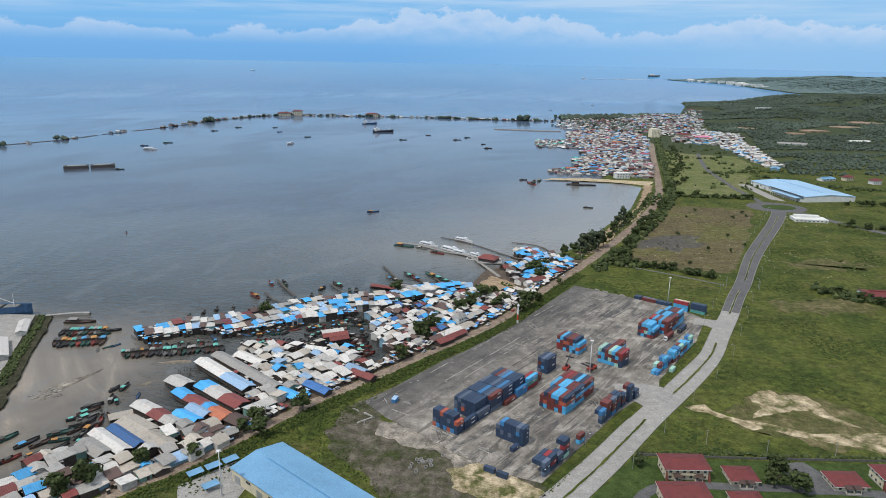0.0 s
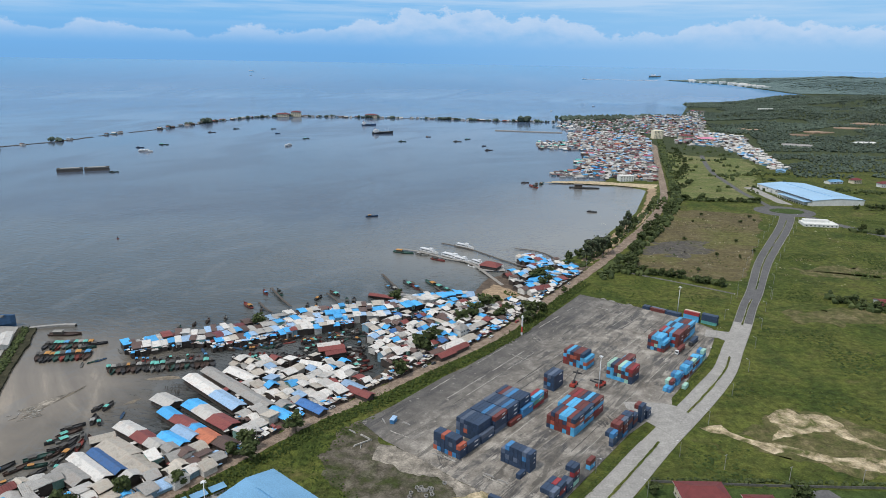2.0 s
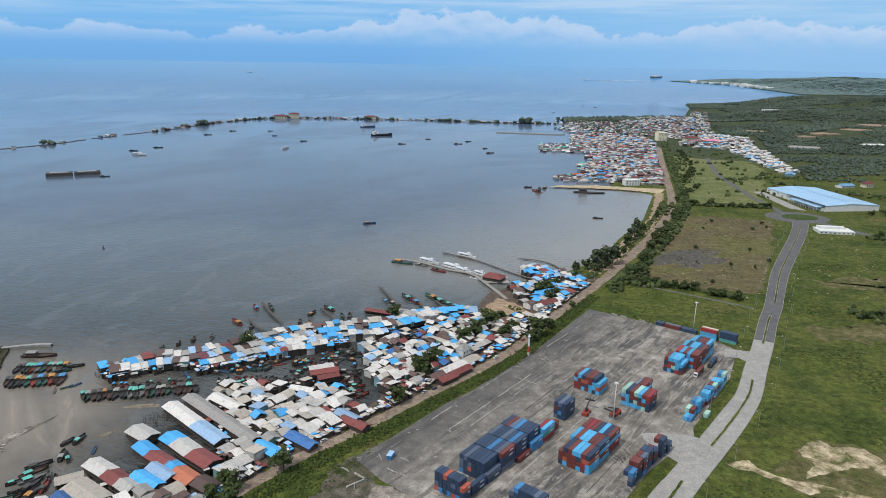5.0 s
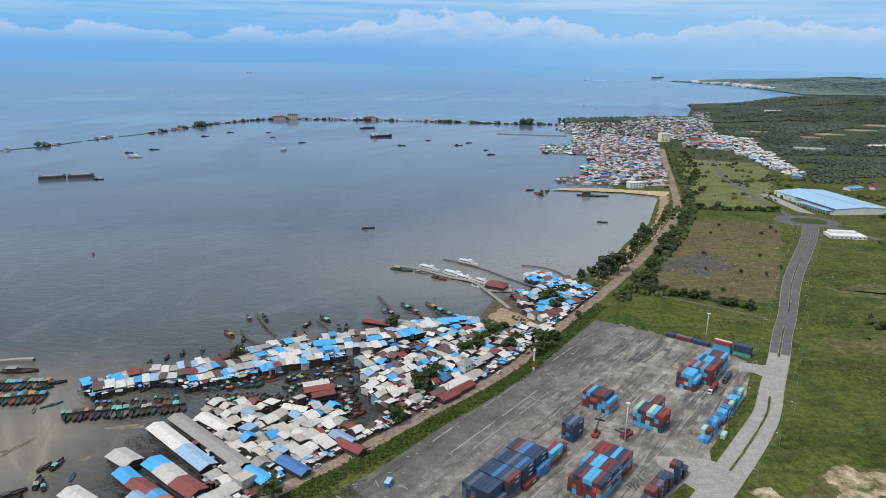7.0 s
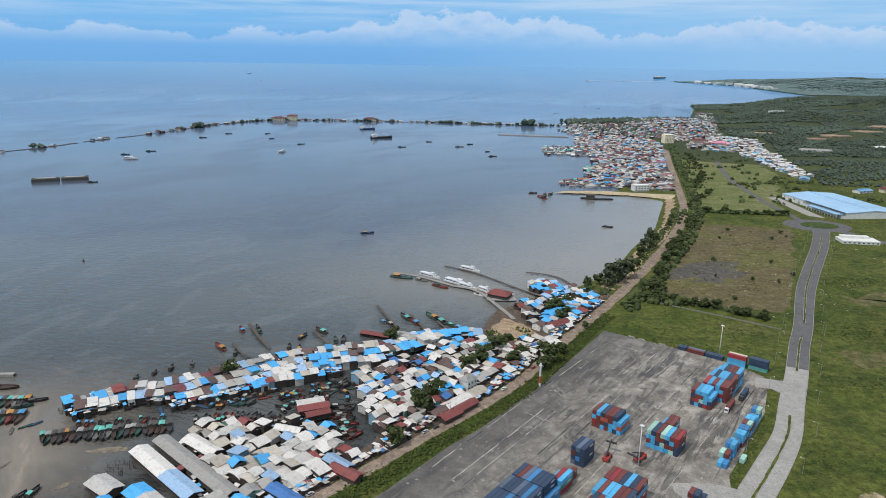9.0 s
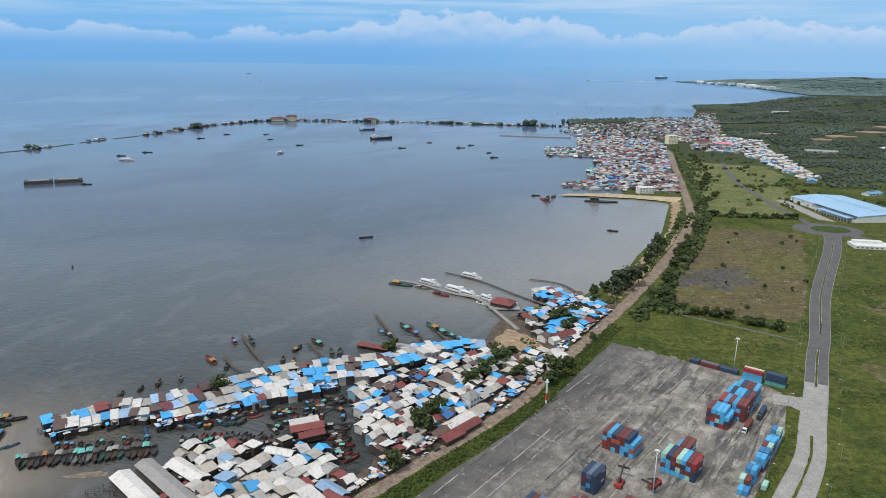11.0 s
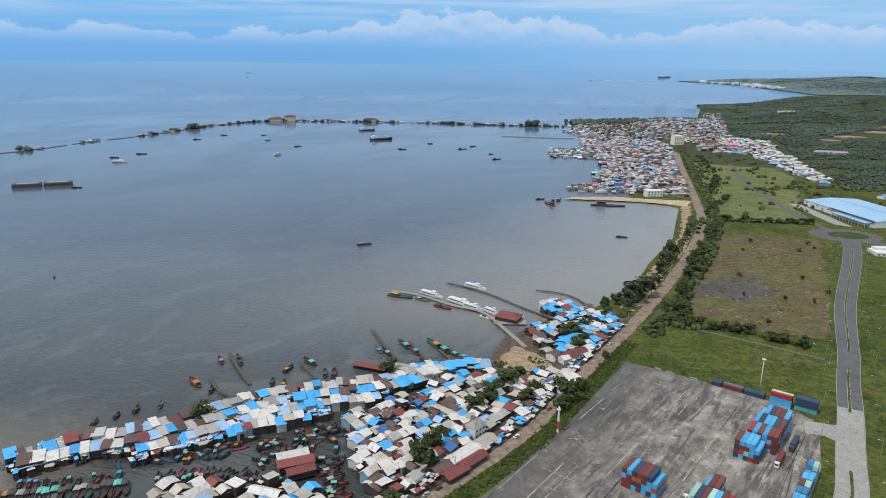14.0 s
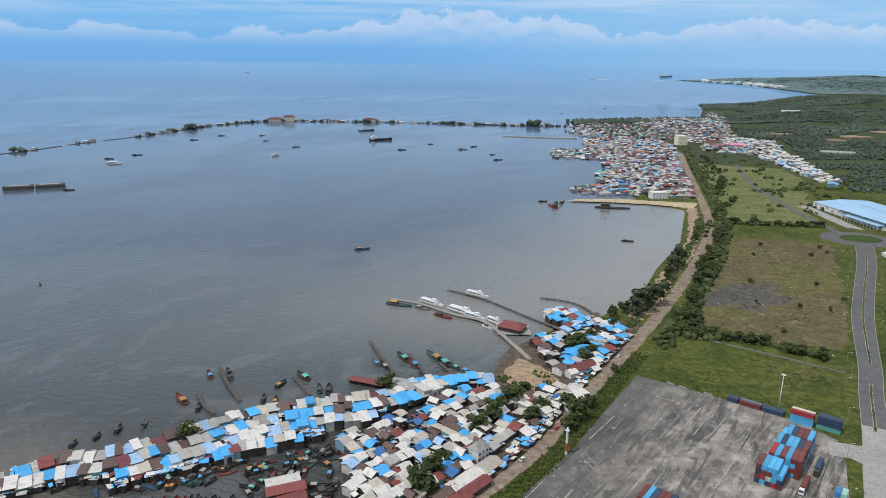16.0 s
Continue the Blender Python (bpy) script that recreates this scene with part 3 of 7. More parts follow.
def stack(u, v, cols, rows, heights, palette, length=12.19, gap=0.55, group="container stack", right=None, seed=1, pitch=2.56):
    """Rows along u, columns along v from v leftwards; heights per row. Boxes hidden inside are left out."""
    rnd = random.Random(seed)
    names = [c for c, k in palette for _ in range(k)]
    for r in range(rows):
        for c in range(cols):
            h = heights[r % len(heights)]
            h = h[c % len(h)] if isinstance(h, (list, tuple)) else h
            for k in range(h):
                hidden = c > 0 and k < h - 1 and (r > 0 or "road" in group)
                col = rnd.choice(names)
                mark = rnd.random() < 0.7 and c == 0
                if hidden:
                    continue
                if k == 0 and h > 2:
                    bottom_box(yard_pose(u + r * (length + gap) + length / 2, v - c * pitch - BW / 2, YZ), length, col)
                    continue
                container(yard_pose(u + r * (length + gap) + length / 2 + rnd.uniform(-0.08, 0.08), v - c * pitch - BW / 2, YZ + k * (BH + 0.035), 0), length, col, mark, group)


NAVY = [("navy", 8), ("slate", 2), ("blue", 1), ("rust", 1)]
NAVY_O = [("navy", 10), ("orange", 1), ("slate", 2), ("blue", 1)]
MIX = [("rust", 7), ("sky", 4), ("red", 1), ("navy", 1), ("orange", 1)]
MIXB = [("rust", 7), ("sky", 7), ("red", 1), ("navy", 2), ("mint", 1)]
stack(-282, 70, 7, 1, [[3, 4, 4, 4, 4, 4, 4]], NAVY_O, 6.06, seed=3)
stack(-275, 70, 1, 1, [2], NAVY, 12.19, seed=4)
stack(-262, 70.5, 7, 1, [[2, 4, 4, 4, 4, 4, 4]], NAVY_O, seed=5)
stack(-249, 70.5, 7, 3, [[4, 4, 4, 4, 4, 4, 4]], NAVY, seed=6, gap=0.7)
stack(-210.5, 73, 3, 1, [[3, 3, 2]], [("red", 3), ("teal", 1), ("sky", 1)], seed=7)
stack(-223.5, 73.2, 1, 1, [2], [("sky", 2), ("blue", 2)], seed=17)
stack(-236.5, 73.2, 1, 1, [1], [("rust", 2)], seed=18)
stack(-197.5, 72, 1, 1, [2], [("rust", 1), ("orange", 1)], 6.06, seed=19)
stack(-269, 105, 7, 1, [[4, 4, 4, 4, 4, 4, 3]], NAVY_O, 6.06, seed=8)
stack(-277, 104, 1, 1, [1], NAVY, 6.06, seed=9)
stack(-223, 106.5, 7, 3, [[4, 4, 4, 4, 4, 4, 3], [4, 4, 4, 4, 4, 4, 4], [4]], MIX, seed=10)
stack(-140, 73, 7, 1, [[3, 4, 4, 4, 4, 4, 4]], MIX, seed=11)
stack(-141, 106, 7, 1, [4], MIXB, seed=12)
stack(-128, 98, 3, 1, [[4, 4, 3]], MIXB, seed=13)
stack(-77, 104, 5, 1, [[3, 4, 4, 4, 4]], MIXB, seed=14)
stack(-62, 109, 6, 3, [[4], [4], [4, 4, 4, 4, 4, 3]], MIXB, seed=15)
stack(-182, 71, 3, 1, [4], NAVY, seed=16)
for i, (u, v, n) in enumerate([(-136, 130, 1), (-130, 129, 2), (-123, 130, 3), (-116, 130, 2), (-109, 131, 3), (-102, 131, 3), (-95, 131, 3), (-88, 131, 3), (-81, 131, 2), (-74, 131, 3), (-125, 136, 1)]):
    stack(u, v, 2 if i != 10 else 1, 1, [n], [("sky", 4), ("rust", 3), ("mint", 2), ("blue", 2)], 6.06, seed=20 + i, group="container stack by the road")
for i, (u, v, n) in enumerate([(-219, 128, 3), (-212.5, 128, 4), (-206, 128.5, 4), (-199.5, 128.5, 4), (-193, 129, 3), (-184, 130, 4), (-177.5, 131, 2)]):
    stack(u, v, 2, 1, [n], NAVY, 6.06, seed=40 + i, group="container stack by the road")
for i, (u, v, c, n) in enumerate([(-286, 128, 3, 3), (-279.5, 128, 3, 3), (-272, 128, 2, 2), (-265.5, 128, 2, 4)]):
    stack(u, v, c, 1, [n], [("navy", 6), ("slate", 2), ("red", 1), ("mint", 1)], 6.06, seed=50 + i, group="container stack by the road")
stack(-247, 128, 1, 1, [2], [("rust", 2), ("sky", 2)], 6.06, seed=60)
for i, (v, n, ln) in enumerate([(59, 1, 6.06), (69, 1, 12.19), (82, 1, 12.19), (98, 3, 12.19), (112, 3, 12.19)]):
    rnd = random.Random(70 + i)
    for k in range(n):
        u = 3 if i < 3 else 2 - 1.5 * (i == 3)
        container(yard_pose(u, v, YZ + k * (BH + 0.02), 90), ln, (["navy", "rust", "navy"][i] if i < 3 else [["sky", "sky", "red"], ["teal", "navy", "navy"]][i - 3][k]), True, "containers along the yard's end")
        container(yard_pose(u + 2.6, v, YZ + k * (BH + 0.02), 90), ln, rnd.choice(["navy", "rust", "slate", "cream"]), False, "containers along the yard's end")

bottom_mesh = BOTTOM.mesh("bottom_containers")
for key in BOX_KEYS:
    bottom_mesh.materials.append(BOX_MATS[key])
bottom_mesh.polygons.foreach_set("material_index", BOTTOM_SLOTS)
tagged(new("bottom_containers", bottom_mesh), "lowest tier of stacked steel containers in mixed colours", "containers", kind="stuff")

# ---- houses of the waterside town ----
ROOF_COLOURS = {"white": (0.59, 0.575, 0.545), "grey": (0.36, 0.35, 0.33), "blue": (0.06, 0.37, 0.74), "pale_blue": (0.30, 0.46, 0.66), "red": (0.20, 0.05, 0.045), "beige": (0.46, 0.42, 0.36), "orange": (0.46, 0.15, 0.08), "rust": (0.11, 0.07, 0.06), "deep_blue": (0.04, 0.14, 0.36), "teal": (0.07, 0.36, 0.32), "maroon": (0.13, 0.035, 0.045), "pink": (0.50, 0.12, 0.20)}
ROOF_WORDS = {"white": "weathered white sheet-metal", "grey": "dull grey sheet-metal", "blue": "bright blue sheet-metal", "pale_blue": "faded pale blue sheet-metal", "red": "dark red sheet-metal", "beige": "beige sheet-metal", "orange": "orange-red sheet-metal", "rust": "rusted brown sheet-metal", "deep_blue": "deep blue sheet-metal", "teal": "sea-green sheet-metal", "maroon": "dark maroon sheet-metal", "pink": "pink sheet-metal"}
ROOFS = {k: material("roof_" + k, c, 0.6, 0.30, 0.30, 2.5, by_object=0.22, coords="World", tint=(c[0] * 0.8 + 0.03, c[1] * 0.72 + 0.02, c[2] * 0.68 + 0.015)) for k, c in ROOF_COLOURS.items()}
WALLS = {k: material("wall_" + k, c, 0.85, 0.28, 0.5, 3.0, by_object=0.2, coords="World") for k, c in {"board": (0.052, 0.041, 0.035), "pale": (0.45, 0.43, 0.40), "blue": (0.16, 0.28, 0.36), "white": (0.6, 0.58, 0.54), "green": (0.16, 0.30, 0.26)}.items()}
TIMBER = material("grey_timber", (0.048, 0.040, 0.034), 0.9, 0.3, 0.8)
OPENING = material("dark_opening", (0.03, 0.03, 0.032), 0.4, 0.2)


def sheet_roof(profile, ribs=8):
    """Corrugated sheet in one piece: profile of (y, z) across, ribs along x, with thickness."""
    b, n = Build(), len(profile)
    xs = [-0.56 + 1.12 * i / (2 * ribs) for i in range(2 * ribs + 1)]
    for i, x in enumerate(xs):
        lift = 0.06 if i % 2 else 0.0
        b.v += [(x, y, z + lift) for y, z in profile] + [(x, y, z + lift - 0.14) for y, z in profile]
    m = 2 * n
    for i in range(len(xs) - 1):
        for j in range(n - 1):
            p, q = i * m + j, (i + 1) * m + j
            b.f += [(p, q, q + 1, p + 1), (p + n, p + n + 1, q + n + 1, q + n)]
        p, q = i * m, (i + 1) * m
        b.f += [(p, p + n, q + n, q), (p + n - 1, q + n - 1, q + m - 1, p + m - 1)]
    for k in (0, (len(xs) - 1) * m):
        b.f += [(k + j, k + j + 1, k + n + j + 1, k + n + j) if k == 0 else (k + j + 1, k + j, k + n + j, k + n + j + 1) for j in range(n - 1)]
    return b.mesh("roof")


def hip_roof():
    b = Build()
    z = 1.0
    e = [(-0.57, -0.57, 0), (0.57, -0.57, 0), (0.57, 0.57, 0), (-0.57, 0.57, 0), (-0.22, 0, z), (0.22, 0, z)]
    b.add(e, [(0, 1, 5, 4), (1, 2, 5), (2, 3, 4, 5), (3, 0, 4), (3, 2, 1, 0)])
    return b.mesh("roof")


def gable_wall():
    b = Build()
    b.box(-0.5, -0.5, 0, 0.5, 0.5, 1)
    return b.mesh("wall")


def platform():
    b = Build()
    b.box(-0.56, -0.56, -0.06, 0.56, 0.56, 0.02)
    return b.mesh("platform")


ROOF_MESH = {"gable": sheet_roof([(-0.58, -0.08), (0.0, 1.0), (0.58, -0.08)]), "shed": sheet_roof([(-0.58, 0.0), (0.58, 0.7)]), "bent": sheet_roof([(-0.6, -0.25), (-0.1, 0.55), (0.1, 0.62), (0.56, 0.3)]), "hip": hip_roof()}
WALL_MESH, DECK_MESH = gable_wall(), platform()
PILE_MESH = Build().cyl(0, 0, -2.4, 0, 0.11, 0.09, 5).mesh("stilt")
DOOR_MESH = Build().box(-0.5, -0.04, 0, 0.5, 0.04, 1).mesh("door")
WINDOW_MESH = Build().box(-0.5, -0.04, 0, 0.5, 0.04, 1).box(-0.58, -0.03, -0.1, 0.58, 0.03, 0).mesh("window")


JUMBLE, JUMBLE_SLOTS = Build(), []
ROOF_KEYS, WALL_KEYS = list(ROOF_COLOURS), ["board", "pale", "blue", "white", "green"]


def jumbled(x, y, z, turn, w, d, h, pitch, roof, wall, shape):
    """Adds a house to the joined quarter: walls down to the mud and an overhanging sheet roof with thickness."""
    m = pose(x, y, z, 0, 0, turn)
    a, e = w / 2, d / 2
    JUMBLE.add([m @ Vector(v) for v in [(-a, -e, -1.9), (a, -e, -1.9), (a, e, -1.9), (-a, e, -1.9), (-a, -e, h), (a, -e, h), (a, e, h), (-a, e, h)]], [(0, 1, 5, 4), (1, 2, 6, 5), (2, 3, 7, 6), (3, 0, 4, 7)])
    JUMBLE_SLOTS.extend([len(ROOF_KEYS) + WALL_KEYS.index(wall)] * 4)
    lo = h - 0.05
    for y0, z0, y1, z1 in ([(-0.58, lo, 0.0, lo + pitch), (0.0, lo + pitch, 0.58, lo)] if shape != "shed" else [(-0.58, lo, 0.58, lo + pitch * 0.7)]):
        JUMBLE.slab([m @ Vector(v) for v in [(-a - 0.4, y0 * d, z0), (a + 0.4, y0 * d, z0), (a + 0.4, y1 * d, z1), (-a - 0.4, y1 * d, z1)]], 0.14)
        JUMBLE_SLOTS.extend([ROOF_KEYS.index(roof)] * 6)
    if shape == "gable":
        JUMBLE.add([m @ Vector(v) for v in [(-a, -e, h - 0.1), (-a, e, h - 0.1), (-a, 0, h + pitch - 0.2), (a, -e, h - 0.1), (a, e, h - 0.1), (a, 0, h + pitch - 0.2)]], [(0, 2, 1), (3, 4, 5)])
        JUMBLE_SLOTS.extend([len(ROOF_KEYS) + WALL_KEYS.index(wall)] * 2)


def house(x, y, z, turn, w, d, h, pitch, roof, wall, shape="gable", group="stilt houses", over_water=True, detail=True):
    t = thing("house", pose(x, y, z, 0, 0, turn), f"small waterside house with a {ROOF_WORDS[roof]} roof", "house", group)
    foot = 0.0 if over_water else 1.7
    part("wall", WALL_MESH, WALLS[wall], t, m=pose(0, 0, -foot) @ Matrix.Diagonal((w, d, h + foot, 1)))
    part("roof", ROOF_MESH[shape], ROOFS[roof], t, m=pose(0, 0, h + 0.1) @ Matrix.Diagonal((w, d, pitch, 1)))
    if over_water:
        part("platform", DECK_MESH, TIMBER, t, m=Matrix.Diagonal((w, d, 2.4, 1)))
        for sx, sy in ((-0.46, -0.46), (0.46, -0.46)) if group == "stilt houses" and y > 470 else ():
            part("stilt", PILE_MESH, TIMBER, t, m=pose(sx * w, sy * d, 0))
    if detail:
        part("door", DOOR_MESH, OPENING, t, m=pose(-w * 0.2, -d / 2, 0.1) @ Matrix.Diagonal((0.9, 1, 2.0, 1)))
        part("window", WINDOW_MESH, OPENING, t, m=pose(w * 0.22, -d / 2, 1.0) @ Matrix.Diagonal((1.1, 1, 1.0, 1)))
    return t


def pick(rnd, table):
    return rnd.choices([k for k, _ in table], [n for _, n in table])[0]


OUTER = [("white", 30), ("grey", 18), ("blue", 22), ("pale_blue", 12), ("red", 9), ("rust", 8), ("beige", 6)]
INNER = [("white", 46), ("beige", 16), ("grey", 18), ("blue", 6), ("pale_blue", 5), ("red", 6), ("rust", 5)]
MIXED = [("white", 32), ("beige", 10), ("grey", 14), ("blue", 16), ("pale_blue", 6), ("red", 10), ("rust", 8), ("deep_blue", 4)]
WALL_MIX = [("board", 9), ("pale", 2), ("blue", 1), ("white", 1), ("green", 1)]


def houses_along(line, offsets, table, seed, width=(4.2, 7.5), depth=(8, 11), skip=0.06, z=1.0, joined=False):
    """Terraces of houses side by side along a line, ridge across it."""
    rnd = random.Random(seed)
    for off in offsets:
        pts = along(line, 0.5)
        i = 0
        while i < len(pts) - 16:
            w = rnd.uniform(*width)
            x, y, h = pts[min(i + int(w), len(pts) - 1)]
            i += int(w * 2 + rnd.uniform(-0.5, 0.8))
            if rnd.random() < skip:
                continue
            o = off + rnd.uniform(-1.2, 1.2)
            x, y = x - math.sin(radians(h)) * o, y + math.cos(radians(h)) * o
            d = rnd.uniform(*depth)
            (jumbled if joined else house)(x, y, z + rnd.uniform(-0.2, 0.4), h + rnd.choice((0, 180)) + rnd.uniform(-5, 5), w, d, rnd.uniform(2.4, 4.6), rnd.uniform(0.6, 1.5), pick(rnd, table(x) if callable(table) else table), pick(rnd, WALL_MIX), rnd.choice(("shed", "gable", "bent", "shed")))


# ridge ends, width and roof of the long market and workshop sheds
SHEDS = [(-163, 424, -140, 403, 9, "white"), (-140, 403, -121, 386, 9, "pale_blue"), (-154, 433, -105, 389, 8, "grey"),
         (-173, 397, -160, 388, 10, "white"), (-163, 381, -153, 372.5, 8, "blue"), (-153, 372.4, -140.2, 363.3, 8, "red"), (-140.2, 363.3, -134.5, 359, 8, "blue"),
         (-151.7, 390.6, -143.4, 384.2, 10, "blue"), (-143.4, 384.2, -131.6, 374, 10, "white"), (-131.6, 374, -118.3, 364, 10, "red"), (-153, 354, -138.4, 344.2, 7.5, "blue"), (-148, 361.5, -134.5, 352, 7.5, "pale_blue"),
         (-134, 357.8, -122.7, 349, 9, "orange"), (-121, 350, -111, 343.4, 9, "rust"), (-180.3, 363.8, -167.1, 355.1, 9, "white"), (-166.9, 354.6, -158, 348.2, 9, "red"), (-157.6, 347.6, -149, 341.4, 8, "grey"),
         (-179.2, 344.6, -161, 332.1, 12, "beige"), (-182, 336.2, -160.4, 319.4, 6, "deep_blue"), (-189, 331.2, -165.8, 313.4, 7.5, "white"), (-190.5, 321.5, -174.6, 310.2, 9, "grey"), (-160, 330, -145, 319, 10, "beige"), (-189, 346.5, -179, 352.5, 7, "beige"),
         (-38, 586, -22, 580, 12, "grey"), (0, 475, 14, 490, 8, "white"), (14, 490, 23, 500, 8, "beige"), (5, 470.5, 17, 483.5, 6.5, "red"), (-3, 461, 7, 471, 7, "red"), (-9, 466, 1, 476, 6, "rust"), (-90, 476, -76, 482, 7, "white"), (-88, 469.5, -72, 476, 7, "red"), (-82, 462.5, -70, 468.5, 6, "red"), (-141, 436, -122, 422, 8, "white"), (-99.6, 384, -84, 371.5, 7.5, "blue"), (-85, 393.5, -70, 382, 7, "deep_blue"), (-96, 449, -82, 445, 6, "white"), (-58, 412, -44, 402, 7, "red"), (-62, 420, -50, 410, 7, "pale_blue")]


def under_shed(x, y, margin=2.2):
    """Whether a spot lies under one of the long sheds."""
    for x0, y0, x1, y1, w, _ in SHEDS:
        n = math.hypot(x1 - x0, y1 - y0)
        u, v = (x1 - x0) / n, (y1 - y0) / n
        dx, dy = x - (x0 + x1) / 2, y - (y0 + y1) / 2
        if abs(dx * u + dy * v) < n / 2 + margin and abs(dy * u - dx * v) < w / 2 + margin:
            return True
    return False


def houses_in(poly, turn, table, seed, cell=(8.0, 9.5), skip=0.06, z=1.0, holes=(), water=True, jitter=1.2, detail=True, size=1.0, group="stilt houses", joined=False, steep=(1.0, 2.2)):
    """Houses packed on a loose grid inside an outline."""
    rnd = random.Random(seed)
    c, s = math.cos(radians(turn)), math.sin(radians(turn))
    cx, cy = sum(p[0] for p in poly) / len(poly), sum(p[1] for p in poly) / len(poly)
    for j in range(-60, 61):
        off = rnd.uniform(0, cell[0])
        for i in range(-60, 61):
            a, b = i * cell[0] + off + rnd.uniform(-jitter, jitter), j * cell[1] + rnd.uniform(-jitter, jitter)
            x, y = cx + a * c - b * s, cy + a * s + b * c
            if not inside(x, y, poly) or rnd.random() < skip or under_shed(x, y, 2.6) or any(inside(x, y, q) for q in holes):
                continue
            spec = (x, y, z + rnd.uniform(-0.3, 1.1), turn + rnd.choice((0, 0, 90, 180)) + rnd.uniform(-9, 9), cell[0] * rnd.uniform(0.8, 1.15) * size, cell[1] * rnd.uniform(0.75, 1.05) * size, rnd.uniform(2.4, 4.2) * size, rnd.uniform(*steep) * size,
                    pick(rnd, table), pick(rnd, WALL_MIX), rnd.choice(("gable", "gable", "gable", "shed", "bent")))
            if joined:
                jumbled(*spec)
            else:
                house(*spec, group, water, detail)


OUTER_LINE = [(-228, 470), (-200, 490), (-172, 501), (-142, 524), (-109, 546), (-75, 558), (-42, 567), (-20, 585), (26, 595)]
SHABBY_END = [("rust", 24), ("maroon", 18), ("grey", 16), ("white", 14), ("blue", 16), ("red", 8), ("pale_blue", 6)]


def outer_table(x):
    """Rusty low roofs at the row's seaward tip, brighter sheets along the rest."""
    return SHABBY_END if x < -146 else OUTER


houses_along(OUTER_LINE, (1,), outer_table, 101, width=(3.6, 7.0), depth=(8, 10.5))
houses_along([(-220, 467), (-190, 482), (-170, 489), (-138, 513), (-106, 535), (-73, 547), (-40, 557), (-14, 575)], (0,), outer_table, 111, width=(3.6, 7.0), depth=(8, 10.5))
houses_along([(-166, 482), (-134, 502), (-102, 524), (-72, 535), (-38, 546)], (0,), OUTER, 112, width=(4, 7), depth=(8, 10), joined=True)
houses_along([(-124, 500), (-98, 513), (-76, 520)], (0,), OUTER, 113, width=(4, 7), depth=(7, 9), joined=True)
EAST = [(-62, 522), (-56, 505), (-50, 476), (-34, 436), (-12, 464), (12, 493), (30, 518), (20, 552), (-10, 560), (-40, 538)]
houses_in(EAST, 48, MIXED, 102, cell=(5.6, 6.6), skip=0.12, jitter=1.8, joined=True)
BLOCK = [(-146, 418), (-140, 452), (-115, 456), (-97, 455), (-86, 462), (-64, 452), (-54, 430), (-44, 420), (-60, 407), (-84, 382), (-104, 357), (-118, 340), (-132, 352), (-118, 386)]
houses_in(BLOCK, 50, INNER, 103, cell=(6.7, 7.8), skip=0.06, jitter=1.7, water=False, detail=False)
SOUTH = [(-113, 330), (-130, 309), (-148, 287), (-164, 276), (-196, 266), (-210, 284), (-206, 304), (-196, 320), (-182, 340), (-156, 352), (-126, 346)]
SHABBY = [("white", 20), ("beige", 26), ("grey", 30), ("blue", 3), ("pale_blue", 5), ("red", 5), ("rust", 11)]
houses_in(SOUTH, 50, SHABBY, 104, cell=(7.2, 8.4), skip=0.10, jitter=1.8, water=False, detail=False)
houses_in([(28, 522), (42, 526), (64, 558), (60, 572), (38, 564), (26, 550)], 45, MIXED, 115, cell=(6.6, 7.6), skip=0.2, jitter=2.2, joined=True)
houses_in([(36, 566), (54, 580), (82, 586), (70, 562)], 45, MIXED, 133, cell=(6.6, 7.5), skip=0.2, joined=True)
houses_in([(-12, 556), (-6, 570), (26, 584), (42, 576), (38, 560), (24, 549), (6, 556)], 40, MIXED, 134, cell=(6.2, 7.2), skip=0.08, joined=True)
LANDING = [(58, 645), (74, 600), (96, 606), (122, 650), (140, 688), (118, 712), (88, 690), (68, 672)]
houses_in(LANDING, 40, [("blue", 30), ("pale_blue", 12), ("white", 28), ("red", 8), ("rust", 8), ("grey", 10), ("beige", 6)], 105, cell=(6.8, 7.8), skip=0.2, jitter=2.3, joined=True)


